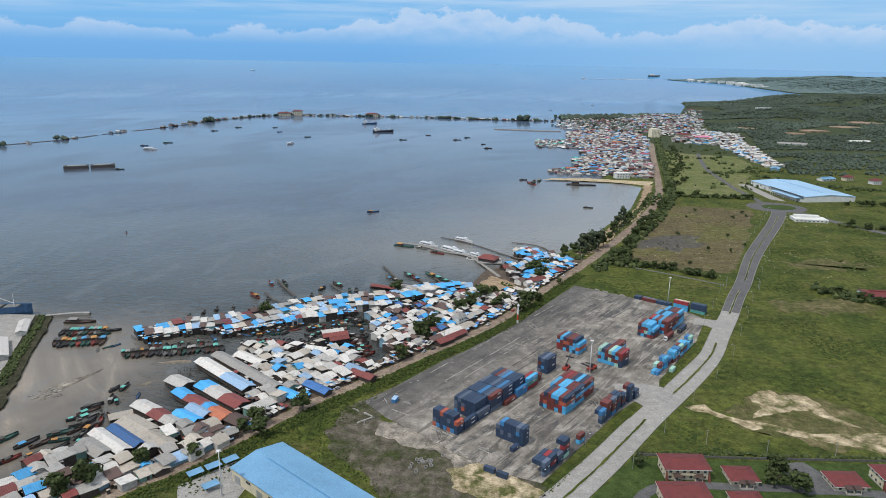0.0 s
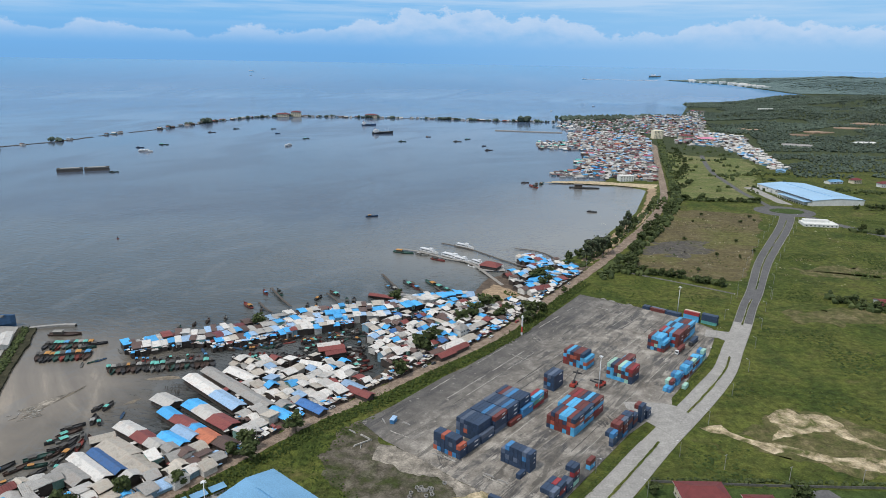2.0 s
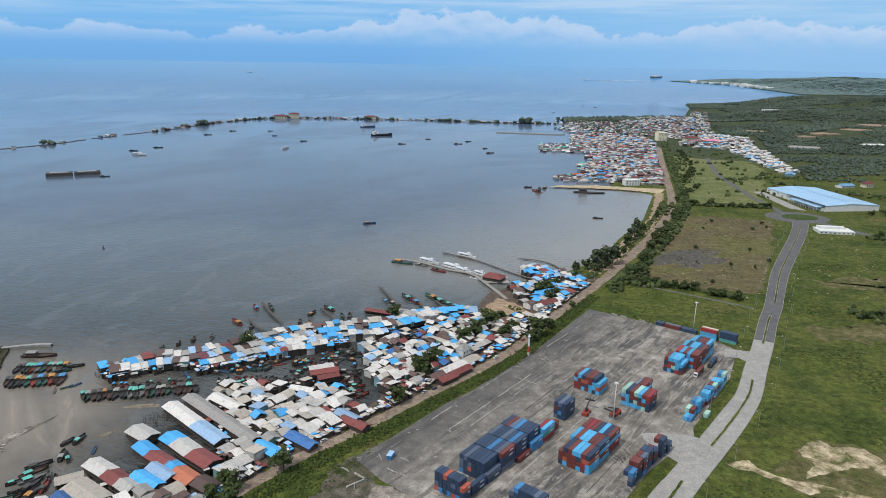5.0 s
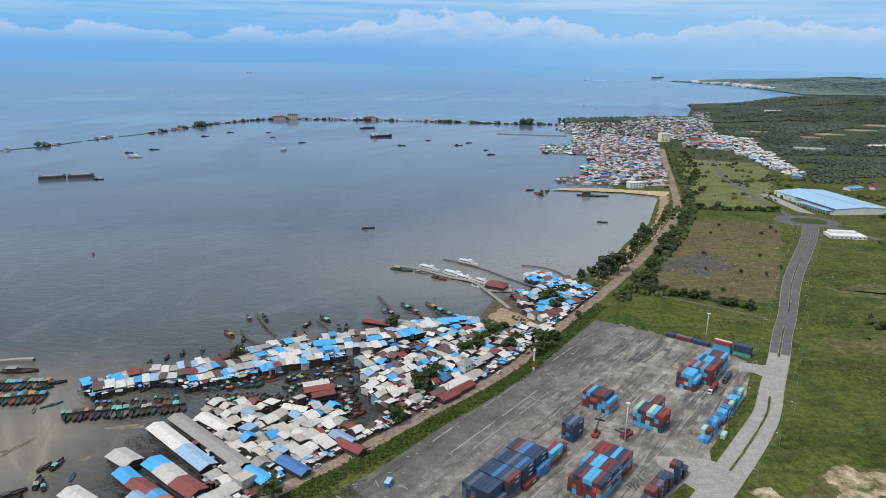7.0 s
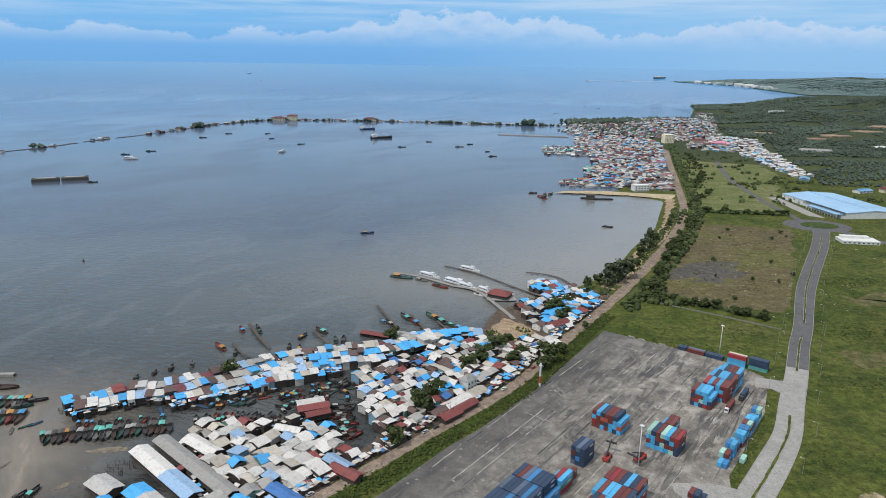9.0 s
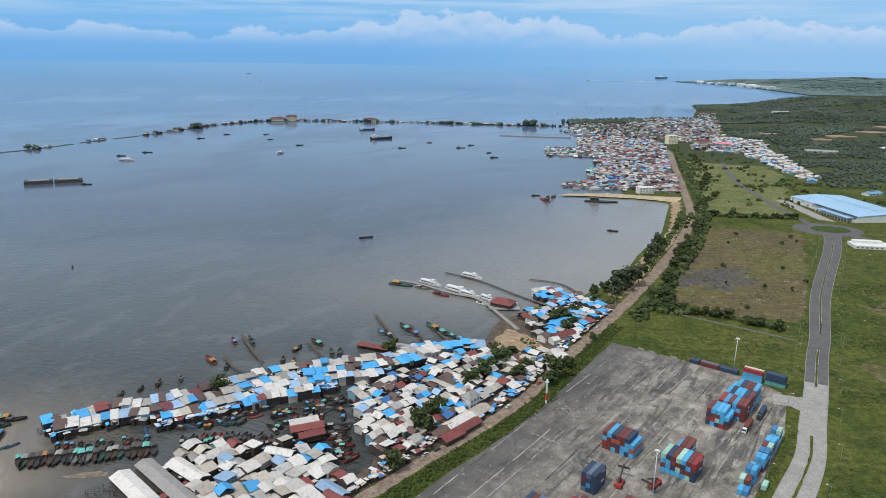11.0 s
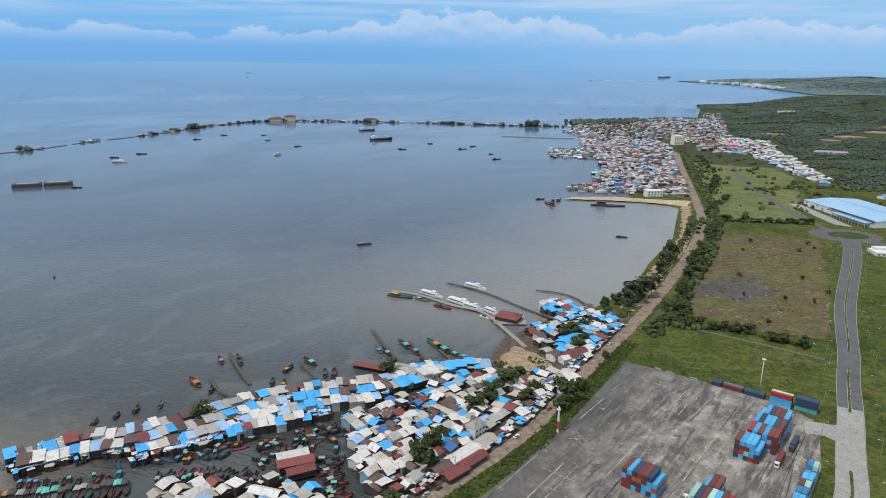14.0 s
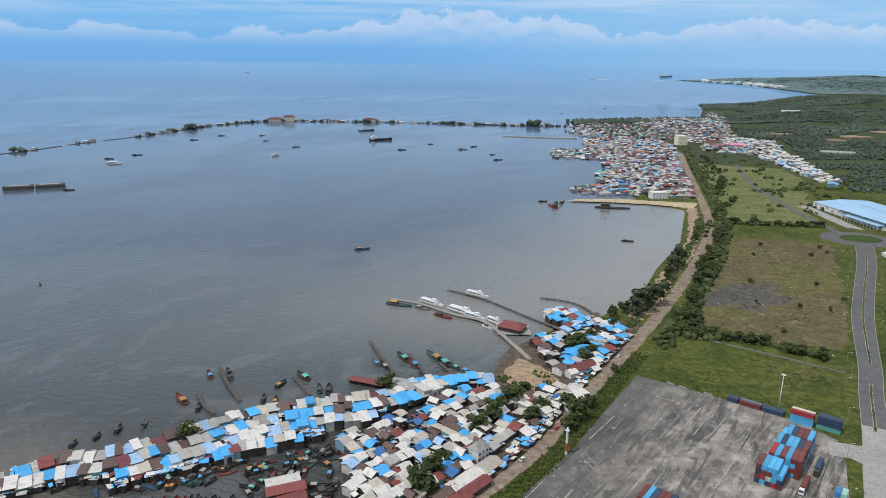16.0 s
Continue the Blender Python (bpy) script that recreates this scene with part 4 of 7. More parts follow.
def lean_tos(seed):
    """Patched awnings, sheds and stacked goods squeezed between the houses, past counting."""
    rnd = random.Random(seed)
    keys = list(ROOF_COLOURS)
    mats = [ROOFS[k] for k in keys] + [TIMBER, WALLS["board"]]
    b, slots = Build(), []
    strips = [along(l, 1.0) for l in (OUTER_LINE, [(-220, 467), (-190, 482), (-170, 489), (-138, 513), (-106, 535), (-73, 547), (-40, 557)], [(-166, 480), (-134, 498), (-102, 518), (-72, 530)])]
    road = along(COAST_ROAD[1:13], 1.0)
    for i in range(2700):
        kind = rnd.random()
        if kind < 0.36:
            x, y, h = rnd.choice(rnd.choice(strips))
            x, y, turn = x + rnd.uniform(-3, 3), y + rnd.uniform(-8, 8), h
            table = OUTER
        elif kind < 0.56:
            x, y, h = rnd.choice(road)
            o = rnd.uniform(5.5, 12)
            x, y, turn, table = x - math.sin(radians(h)) * o, y + math.cos(radians(h)) * o, h, MIXED
        else:
            poly, turn, table = rnd.choice(((EAST, 48, MIXED), (EAST, 48, MIXED), (BLOCK, 50, INNER), (BLOCK, 50, INNER), (SOUTH, 50, SHABBY), (LANDING, 40, MIXED)))
            xs, ys = [p[0] for p in poly], [p[1] for p in poly]
            x, y = rnd.uniform(min(xs), max(xs)), rnd.uniform(min(ys), max(ys))
            if not inside(x, y, poly):
                continue
        if under_shed(x, y, 0.5) or (x > 8 and y > 583 and x < 50):
            continue
        w, d, z, k = rnd.uniform(1.6, 4.6), rnd.uniform(1.4, 3.6), rnd.uniform(1.8, 3.3), rnd.uniform(-0.4, 0.4)
        m = pose(x, y, 0.9, 0, 0, turn + rnd.choice((0, 90)) + rnd.uniform(-14, 14))
        vs = [(-w / 2, -d / 2, z - k), (w / 2, -d / 2, z - k), (w / 2, d / 2, z + k), (-w / 2, d / 2, z + k)]
        b.slab([m @ Vector(v) for v in vs], 0.1)
        slots += [keys.index(pick(rnd, table))] * 6
        e = 0.42
        b.add([m @ Vector((sx * w * e, sy * d * e, zz)) for zz in (-1.2, z - 0.35 - abs(k)) for sx, sy in ((-1, -1), (1, -1), (1, 1), (-1, 1))], [(0, 1, 5, 4), (1, 2, 6, 5), (2, 3, 7, 6), (3, 0, 4, 7)])
        slots += [len(keys) + rnd.choice((0, 1))] * 4
    me = b.mesh("lean_tos")
    for mt in mats:
        me.materials.append(mt)
    me.polygons.foreach_set("material_index", slots)
    tagged(new("shanty_clutter", me), "patched awnings and sheds crowded between the stilt houses", "sheds", kind="stuff")


lean_tos(120)


def shed_long(x0, y0, x1, y1, width, roof, wall="board", h=3.0, pitch=1.6):
    """A long market or workshop shed from one end of its ridge to the other."""
    n = math.hypot(x1 - x0, y1 - y0)
    return house((x0 + x1) / 2, (y0 + y1) / 2, 1.1, math.degrees(math.atan2(y1 - y0, x1 - x0)), n, width, h, pitch, roof, wall, "gable", "long sheds")


for args in SHEDS:
    shed_long(*args)
houses_along([(-20, 574), (-6, 583), (8, 590), (30, 592)], (0,), MIXED, 131, width=(5, 8), depth=(10, 13))
houses_in([(72, 706), (84, 726), (108, 718), (106, 694), (84, 690)], 20, MIXED, 132, cell=(7, 8), skip=0.1, joined=True)
shed_long(84, 628, 98, 642, 13, "blue", "pale", 4, 1.8)
shed_long(80, 608, 96, 616, 10, "red", "pale", 4, 1.8)
shed_long(66, 560, 82, 574, 12, "white", "white", 4, 1.6)


jumble_mesh = JUMBLE.mesh("crowded_houses")
for mt in [ROOFS[k] for k in ROOF_KEYS] + [WALLS[k] for k in WALL_KEYS]:
    jumble_mesh.materials.append(mt)
jumble_mesh.polygons.foreach_set("material_index", JUMBLE_SLOTS)
tagged(new("crowded_houses", jumble_mesh), "crowded shanty houses under white, blue and red sheet roofs", "houses", kind="stuff")


def plain_house(b, slots, m, w, d, h, k, roof, wall):
    """Adds a wall block and a pitched roof to a joined mesh, with their material slots."""
    a, e, o = w / 2, d / 2, 0.5
    vs = [(-a, -e, 0), (a, -e, 0), (a, e, 0), (-a, e, 0), (-a, -e, h), (a, -e, h), (a, e, h), (-a, e, h)]
    b.add([m @ Vector(v) for v in vs], [(0, 1, 5, 4), (1, 2, 6, 5), (2, 3, 7, 6), (3, 0, 4, 7)])
    slots += [wall] * 4
    vs = [(-a - o, -e - o, h - 0.2), (a + o, -e - o, h - 0.2), (a + o, e + o, h - 0.2), (-a - o, e + o, h - 0.2), (-a - o, 0, h + k), (a + o, 0, h + k)]
    b.add([m @ Vector(v) for v in vs], [(0, 1, 5, 4), (2, 3, 4, 5), (1, 2, 5), (3, 0, 4), (3, 2, 1, 0)])
    slots += [roof] * 5


def merged_houses(name, outlines, table, seed, label):
    """Houses too many and too far to count, joined: wall blocks and pitched roofs of mixed colours."""
    rnd = random.Random(seed)
    b, slots, mats = Build(), [], [ROOFS[k] for k in ROOF_COLOURS] + [WALLS[k] for k in ("pale", "white", "board", "blue")]
    keys = list(ROOF_COLOURS)
    for poly, turn, cell, skip, tall in outlines:
        c, s = math.cos(radians(turn)), math.sin(radians(turn))
        cx, cy = sum(p[0] for p in poly) / len(poly), sum(p[1] for p in poly) / len(poly)
        for j in range(-90, 91):
            for i in range(-90, 91):
                p, q = i * cell[0] + rnd.uniform(-0.25, 0.25) * cell[0], j * cell[1] + rnd.uniform(-0.25, 0.25) * cell[1]
                x, y = cx + p * c - q * s, cy + p * s + q * c
                if not inside(x, y, poly) or rnd.random() < skip:
                    continue
                w, d, h = rnd.uniform(5.5, 10.5) * rnd.choice((1, 1, 1, 1, 1, 2.2)), rnd.uniform(5.5, 8.5), rnd.choice(tall)
                z = max(0.3, land_height(x, y)) - 0.5
                m = pose(x, y, z, 0, 0, turn + rnd.choice((0, 90)) + rnd.uniform(-8, 8))
                plain_house(b, slots, m, w, d, h, rnd.uniform(1.0, 2.2), keys.index(pick(rnd, table)), len(keys) + rnd.choice((0, 1, 1, 2, 3)))
    me = b.mesh(name)
    for m in mats:
        me.materials.append(m)
    me.polygons.foreach_set("material_index", slots)
    return tagged(new(name, me), label, "houses", kind="stuff")


FAR_MIX = [("white", 34), ("beige", 9), ("grey", 22), ("blue", 5), ("pale_blue", 10), ("red", 9), ("rust", 14), ("maroon", 9), ("pink", 5), ("orange", 2)]
GREEN_MIX = [("grey", 22), ("teal", 7), ("rust", 24), ("maroon", 6), ("white", 5)]
merged_houses("far_town", [
    ([(230, 1275), (374, 1215), (398, 1290), (432, 1420), (482, 1620), (545, 1840), (560, 2000), (420, 2080), (360, 2000), (330, 1850), (330, 1650), (300, 1480), (250, 1330)], 15, (9.2, 11.8), 0.06, (3, 3, 4, 6)),
    ([(420, 2080), (600, 2020), (660, 1860), (760, 2000), (900, 2420), (950, 2720), (720, 2640), (470, 2540), (410, 2400)], 20, (13.5, 17), 0.2, (3, 4, 6)),
    ([(600, 1800), (690, 1725), (780, 1815), (800, 1900), (720, 1960), (640, 1900)], 20, (13, 16), 0.1, (3, 4, 7)),
    ([(900, 2430), (1010, 2700), (1110, 3000), (1080, 3120), (960, 2760)], 20, (16, 24), 0.25, (4, 5, 7)),
], FAR_MIX, 106, "dense low houses with white, blue and rust roofs on the far shore")
merged_houses("lane_houses", [([(690, 1716), (655, 1385), (695, 1385), (768, 1700), (800, 1830), (745, 1800)], 12, (9.5, 12), 0.28, (3, 3, 4, 5)),
                               ([(740, 1800), (800, 1830), (830, 1940), (790, 2030), (720, 2010), (690, 1900)], 20, (10, 12), 0.15, (3, 4, 6))],
              [("white", 60), ("grey", 14), ("pale_blue", 10), ("beige", 8), ("red", 5), ("blue", 5), ("rust", 6)], 107, "small white-roofed houses strung along a lane")
merged_houses("far_boats_quarter", [
    ([(190, 1262), (300, 1240), (320, 1330), (240, 1340), (196, 1310)], 8, (12, 14), 0.15, (1.5, 2, 3)),
    ([(222, 1665), (330, 1640), (340, 1830), (245, 1815)], 10, (13, 17), 0.12, (2, 3)),
    ([(265, 1400), (330, 1390), (330, 1490), (280, 1480)], 10, (13, 17), 0.2, (2, 3)),
    ([(380, 2020), (440, 2090), (420, 2380), (350, 2250)], 10, (16, 24), 0.2, (3, 4)),
], GREEN_MIX, 109, "crowded grey-green boats and huts at the town's water edge")

# ---- fields, kerbs, paths ----


def patch(outline, z, rag=2.0, step=3.0, th=0.08, seed=1):
    """A sheet of other ground with an uneven edge."""
    b, pts = Build(), []
    ring = outline + outline[:1]
    for (x0, y0), (x1, y1) in zip(ring, ring[1:]):
        n = max(1, int(math.hypot(x1 - x0, y1 - y0) / step))
        for i in range(n):
            t = i / n
            x, y = x0 + (x1 - x0) * t, y0 + (y1 - y0) * t
            v = noise.noise_vector(Vector((x / 14, y / 14, seed))) * rag * 1.6 + noise.noise_vector(Vector((x / 4, y / 4, seed))) * rag * 0.7
            pts.append((x + v.x, y + v.y, z))
    if sum(p[0] * q[1] - q[0] * p[1] for p, q in zip(pts, pts[1:] + pts[:1])) < 0:
        pts.reverse()
    return b.slab(pts, th)


SAND_DARK = ground_material("brown_sand", [(0.3, (0.25, 0.18, 0.115)), (0.7, (0.38, 0.29, 0.19))], 0.08, [(0.3, (0.24, 0.17, 0.11)), (0.7, (0.38, 0.29, 0.2))], 0.3, bump=0.3)
SANDY = ground_material("sand_and_tufts", [(0.44, (0.085, 0.095, 0.030)), (0.50, (0.27, 0.22, 0.13)), (0.58, (0.48, 0.40, 0.27)), (0.7, (0.56, 0.475, 0.33))], 0.07, [(0.43, (0.09, 0.098, 0.034)), (0.50, (0.30, 0.24, 0.15)), (0.62, (0.54, 0.45, 0.315))], 0.14, bump=0.4)
BURNT = ground_material("burnt_ground", [(0.36, (0.062, 0.058, 0.055)), (0.52, (0.10, 0.092, 0.082)), (0.66, (0.11, 0.105, 0.05))], 0.05, [(0.35, (0.06, 0.057, 0.054)), (0.55, (0.11, 0.10, 0.085)), (0.68, (0.10, 0.10, 0.045))], 0.14, bump=0.4)
solid("field", patch([(196, 700), (214, 690), (240, 668), (290, 652), (330, 722), (400, 858), (448, 962), (330, 985), (306, 930), (250, 810)], 1.06, 5, 6), BROWN_FIELD, "dry brown-green field with bare earth patches", "field")
solid("burnt_patch", patch([(232, 770), (240, 797), (268, 796), (300, 812), (316, 800), (300, 778), (300, 752), (270, 756), (252, 738), (230, 750)], 1.075, 12, 3, seed=9), BURNT, "dark grey burnt ground in the field", "earth")
solid("sand_track", patch([(150.5, 377), (159, 379.5), (165, 380), (166, 372.5), (173, 366), (190, 358.5), (203, 354), (213, 348), (230, 347.5), (241, 349), (258, 350), (285, 352), (300, 330), (262, 318), (242, 325), (233, 333), (212, 341), (202, 344), (192, 351), (182, 350), (175, 359), (168, 363), (162, 369), (155, 371)], 1.05, 1.1, 1.0, seed=2), SANDY, "pale bare sand track across rough grass", "sand")
solid("sand_clearing", patch([(196, 391), (205, 398), (214, 402), (216, 395), (226, 394), (235, 391), (237, 382), (236, 376), (238, 368), (244, 360), (248, 354), (240, 357), (231, 366), (227, 373), (217, 375), (206, 370), (194, 366), (186, 363), (191, 369), (197, 376), (195, 383)], 1.065, 1.4, 1.0, seed=3), SANDY, "pale bare sand clearing in rough grass", "sand")
TUFTY = ground_material("thin_grass", [(0.40, (0.062, 0.074, 0.022)), (0.52, (0.105, 0.096, 0.042)), (0.66, (0.20, 0.165, 0.095))], 0.06, [(0.38, (0.058, 0.070, 0.020)), (0.55, (0.115, 0.105, 0.045)), (0.68, (0.22, 0.18, 0.10))], 0.16, bump=0.4)
solid("thin_grass", patch([(170, 372), (196, 391), (214, 402), (240, 392), (262, 368), (262, 346), (230, 330), (196, 342), (178, 352)], 1.035, 5, 2, seed=64), TUFTY, "thin brownish grass round the sand", "grass")
WORN = ground_material("worn_earth", [(0.42, (0.042, 0.056, 0.016)), (0.50, (0.072, 0.065, 0.043)), (0.6, (0.125, 0.110, 0.090))], 0.045, [(0.38, (0.046, 0.056, 0.020)), (0.49, (0.085, 0.075, 0.057)), (0.66, (0.19, 0.168, 0.138))], 0.14, bump=0.4)
RUBBLE = ground_material("rubble", [(0.36, (0.11, 0.10, 0.085)), (0.48, (0.20, 0.18, 0.155)), (0.6, (0.40, 0.355, 0.30))], 0.04, [(0.35, (0.09, 0.085, 0.07)), (0.5, (0.17, 0.155, 0.13)), (0.66, (0.40, 0.36, 0.30))], 0.16, bump=0.4)
solid("worn_ground", patch([(-66, 338), (-52, 372), (-46, 378), (-32, 358), (-12, 343), (10, 322), (44, 303), (56, 288), (36, 256), (-6, 262), (-34, 292)], 1.07, 4, 2.0, seed=7), WORN, "trampled brown earth and grass beside the yard", "earth")
solid("rubble_ground", patch([(-34, 352), (-24, 352), (-8, 338), (12, 318), (40, 303), (30, 296), (8, 308), (-2, 322), (-22, 328), (-36, 338)], 1.11, 2.6, 1.6, seed=4), RUBBLE, "pale gravel and dried mud at the yard's end", "earth")
solid("sand_heap", patch([(4, 308), (20, 311), (40, 302), (52, 288), (40, 268), (22, 276), (8, 292)], 1.14, 2.5, 1.5, seed=65), SANDY, "pale dug sand beside the yard", "sand")
solid("landing_ground", patch([(38, 562), (37, 600), (44, 632), (62, 660), (92, 688), (120, 706), (150, 704), (130, 668), (98, 612), (68, 560)], 1.04, 2, 3, seed=8), TRODDEN, "trodden earth under the landing settlement", "earth")
solid("row_ground", patch([(-8, 553), (-4, 572), (26, 590), (46, 600), (52, 562), (26, 542), (8, 552)], 1.03, 2, 2, seed=68), TRODDEN, "trodden earth between the rows of houses", "earth")
solid("sand_landing", patch([(36, 606), (46, 632), (60, 622), (74, 592), (64, 570), (44, 566), (36, 580)], 1.08, 2.5, 2, seed=5), SAND_DARK, "bare sandy clearing by the landing stage", "earth")
solid("shore_sand", patch([(27, 584), (28, 606), (38, 638), (47, 652), (58, 660), (62, 640), (56, 606), (48, 578)], 1.06, 1.5, 2, seed=61), TRODDEN, "brown earthen shore beside the landing stage", "sand")
MEADOW = ground_material("pale_meadow", [(0.32, (0.078, 0.104, 0.034)), (0.48, (0.125, 0.146, 0.050)), (0.58, (0.170, 0.160, 0.076)), (0.7, (0.21, 0.185, 0.10))], 0.014, [(0.3, (0.075, 0.104, 0.033)), (0.52, (0.130, 0.148, 0.052)), (0.68, (0.22, 0.195, 0.11))], 0.05, patchy=0.8)
solid("meadow", patch([(545, 1724), (631, 1736), (700, 1715), (636, 1401), (560, 1241), (476, 1060), (366, 1070), (446, 1341)], 1.05, 9, 9, seed=62), MEADOW, "pale yellow-green meadow behind the hedge", "grass")
solid("sandbar", patch([(-252, 384), (-244, 397), (-236, 407), (-228, 419), (-230, 409), (-238, 390), (-242, 381)], -0.55, 1.2, 1.2, 0.3, seed=63), RUBBLE, "low muddy sandbar showing above the shallow water", "sand")
solid("shore_sand", ribbon([(150, 712), (178, 752), (218, 836), (262, 912), (300, 1000), (330, 1090), (352, 1160)], 13, 1.02, 5, 0.5, rag=3.0), SAND_DARK, "brown sand and rubble along the bay shore", "sand")
solid("sand_spit", patch([(176, 1190), (190, 1206), (260, 1212), (330, 1196), (372, 1190), (352, 1150), (330, 1158), (290, 1178), (230, 1186)], 1.1, 3, 4, seed=6), SAND, "sandy spit below the far town", "sand")
for k, (ox, oy, r) in enumerate([(335, 562, 30), (410, 690, 34)]):
    solid("dry_patch", patch([(ox + r * 1.5 * math.cos(a), oy + r * 0.6 * math.sin(a)) for a in np.linspace(0, 6, 12)], 1.05, 9, 3, seed=10 + k), TUFTY, "yellowed dry grass patch in the meadow", "grass")

# junction, aprons, roundabout
solid("yard_entrance", patch([yard(u, v)[:2] for u, v in ((-172, 116), (-166, 112), (-158, 121), (-152, 132), (-148, 146), (-186, 150), (-180, 132))], YZ + 0.02, 0.5, 1.5, 0.15, seed=66), CONCRETE, "pale concrete apron into the container yard", "pavement")
solid("yard_entrance_north", patch([yard(u, v)[:2] for u, v in ((-25, 117), (-10, 114), (-6, 126), (-2, 134), (-26, 136), (-22, 127))], YZ + 0.02, 0.4, 1.5, 0.15, seed=67), CONCRETE, "pale concrete apron at the yard's north gate", "pavement")


def disc(cx, cy, rx, ry, z, th, n=48):
    return Build().slab([(cx + rx * math.cos(2 * math.pi * i / n), cy + ry * math.sin(2 * math.pi * i / n), z) for i in range(n)], th)


solid("roundabout_road", disc(492, 985, 42, 36, 1.10, 0.1), ROAD, "worn asphalt roundabout", "road")
ra = solid("roundabout_island", disc(496, 986, 24, 18, 1.32, 0.3), LAWN, "grassy roundabout island with a kerb", "island")
solid("road_west", ribbon([(484, 1000), (488, 1060), (492, 1136), (506, 1240), (524, 1352), (570, 1520), (629, 1705)], 9, 1.09, 8), ROAD, "narrow grey road through meadows", "road")
solid("road_east", ribbon([(500, 975), (512, 942), (530, 893), (561, 834), (640, 740)], 14, 1.09, 8), ROAD, "grey side road behind the gatehouse", "road")
KERB = material("kerb_concrete", (0.30, 0.29, 0.275), 0.85, 0.2, 0.5, coords="World")


def offset_line(line, o):
    out = []
    for i, (x, y) in enumerate(line):
        a, c = line[max(i - 1, 0)], line[min(i + 1, len(line) - 1)]
        h = math.atan2(c[1] - a[1], c[0] - a[0])
        out.append((x - math.sin(h) * o, y + math.cos(h) * o))
    return out


for o in (-1, 1):
    line = []
    for x, y, h in along(MAIN_ROAD, 12):
        k = o * (road_width(y) / 2 + 0.2)
        line.append((x - math.sin(radians(h)) * k, y + math.cos(radians(h)) * k))
    segs = [line] if o < 0 else [[p for p in line if p[1] < 366], [p for p in line if p[1] > 398]]
    for seg in segs:
        solid("kerb", ribbon(seg, 0.35, 1.27, 6, 0.25), KERB, "pale concrete road kerb", "kerb")
for seg in ([(48, 269), (80.5, 307), (108, 342), (122, 360)], [(149, 393), (174, 424), (196, 454), (208, 476)], [(243, 538), (268, 584), (279, 602)], [(295, 630), (342, 719), (384, 788)], [(391, 800), (434, 869), (468, 928)]):
    md = solid("median_strip", ribbon(seg, 1.9, 1.33, 5, 0.25), KERB, "narrow kerbed median with grass between the carriageways", "median")
    g = ribbon(seg, 1.3, 1.40, 3, 0.06, rag=0.25)
    part("grass", g, GRASS, md, "overgrown green strip")

# ---- light poles and masts ----
WHITE_STEEL = material("white_painted_steel", (0.66, 0.67, 0.68), 0.5, 0.1)
GREY_STEEL = material("galvanised_steel", (0.36, 0.37, 0.38), 0.45, 0.15, metal=0.4)
LAMP_GLASS = material("lamp_glass", (0.75, 0.76, 0.74), 0.2, 0.05)
RED_PAINT = material("red_paint", (0.45, 0.06, 0.04), 0.6, 0.2)
MAST_POLE = Build().cyl(0, 0, 0, 24.4, 0.34, 0.17, 10).mesh("pole", smooth=True)
MAST_RING = Build().cyl(0, 0, 24.0, 24.5, 0.5, 1.0, 12).cyl(0, 0, 24.5, 24.7, 1.0, 0.6, 12).mesh("head_frame")
MAST_LAMP = Build().box(-0.3, -0.2, -0.15, 0.3, 0.2, 0.15, 0.8).mesh("floodlight")
MAST_FOOT = Build().box(-0.8, -0.8, 0, 0.8, 0.8, 0.5, 0.85).mesh("base")


def light_mast(x, y, z):
    t = thing("light_mast", pose(x, y, z), "tall white steel floodlight mast with a lamp ring", "light mast", "floodlight masts")
    part("pole", MAST_POLE, WHITE_STEEL, t)
    part("base", MAST_FOOT, KERB, t)
    part("head_frame", MAST_RING, WHITE_STEEL, t)
    for i in range(6):
        a = 60 * i
        part("floodlight", MAST_LAMP, LAMP_GLASS, t, m=pose(1.15 * math.cos(radians(a)), 1.15 * math.sin(radians(a)), 24.2, 0, 0, a))


for u, v in ((8, 84), (-163, 93)):
    light_mast(*yard(u, v, 1.0 if u > 0 else YZ))
light_mast(-104, 281, 1.0)

b = thing("marker_tower", pose(61, 510, 1.0), "slim red and white banded marker tower with a lantern", "tower")
for i in range(6):
    part("band", Build().cyl(0, 0, i * 2.4, i * 2.4 + 2.4, 0.75 - 0.03 * i, 0.72 - 0.03 * i, 12), RED_PAINT if i in (1, 2) else WHITE_STEEL, b)
part("gallery", Build().cyl(0, 0, 14.4, 14.7, 1.2, 1.2, 12), WHITE_STEEL, b)
part("lantern", Build().cyl(0, 0, 14.7, 16.2, 0.7, 0.5, 10), LAMP_GLASS, b)

POLE_POST = Build().cyl(0, 0, 0, 9, 0.13, 0.08, 6).mesh("post")
POLE_ARM = Build().rod((0, 0, 8.8), (1.8, 0, 9.3), 0.05).mesh("arm")
POLE_HEAD = Build().box(1.6, -0.18, 9.22, 2.5, 0.18, 9.4, 0.8).mesh("lamp_head")
WOOD_POST = Build().cyl(0, 0, 0, 9.5, 0.16, 0.11, 6).mesh("post")
CROSS = Build().box(-1.0, -0.06, 8.7, 1.0, 0.06, 8.85).mesh("crossarm")


def street_lamp(x, y, turn):
    t = thing("street_lamp", pose(x, y, 1.0, 0, 0, turn), "thin grey roadside street lamp", "street lamp", "lamps along the road")
    part("post", POLE_POST, GREY_STEEL, t)
    part("arm", POLE_ARM, GREY_STEEL, t)
    part("lamp_head", POLE_HEAD, WHITE_STEEL, t)


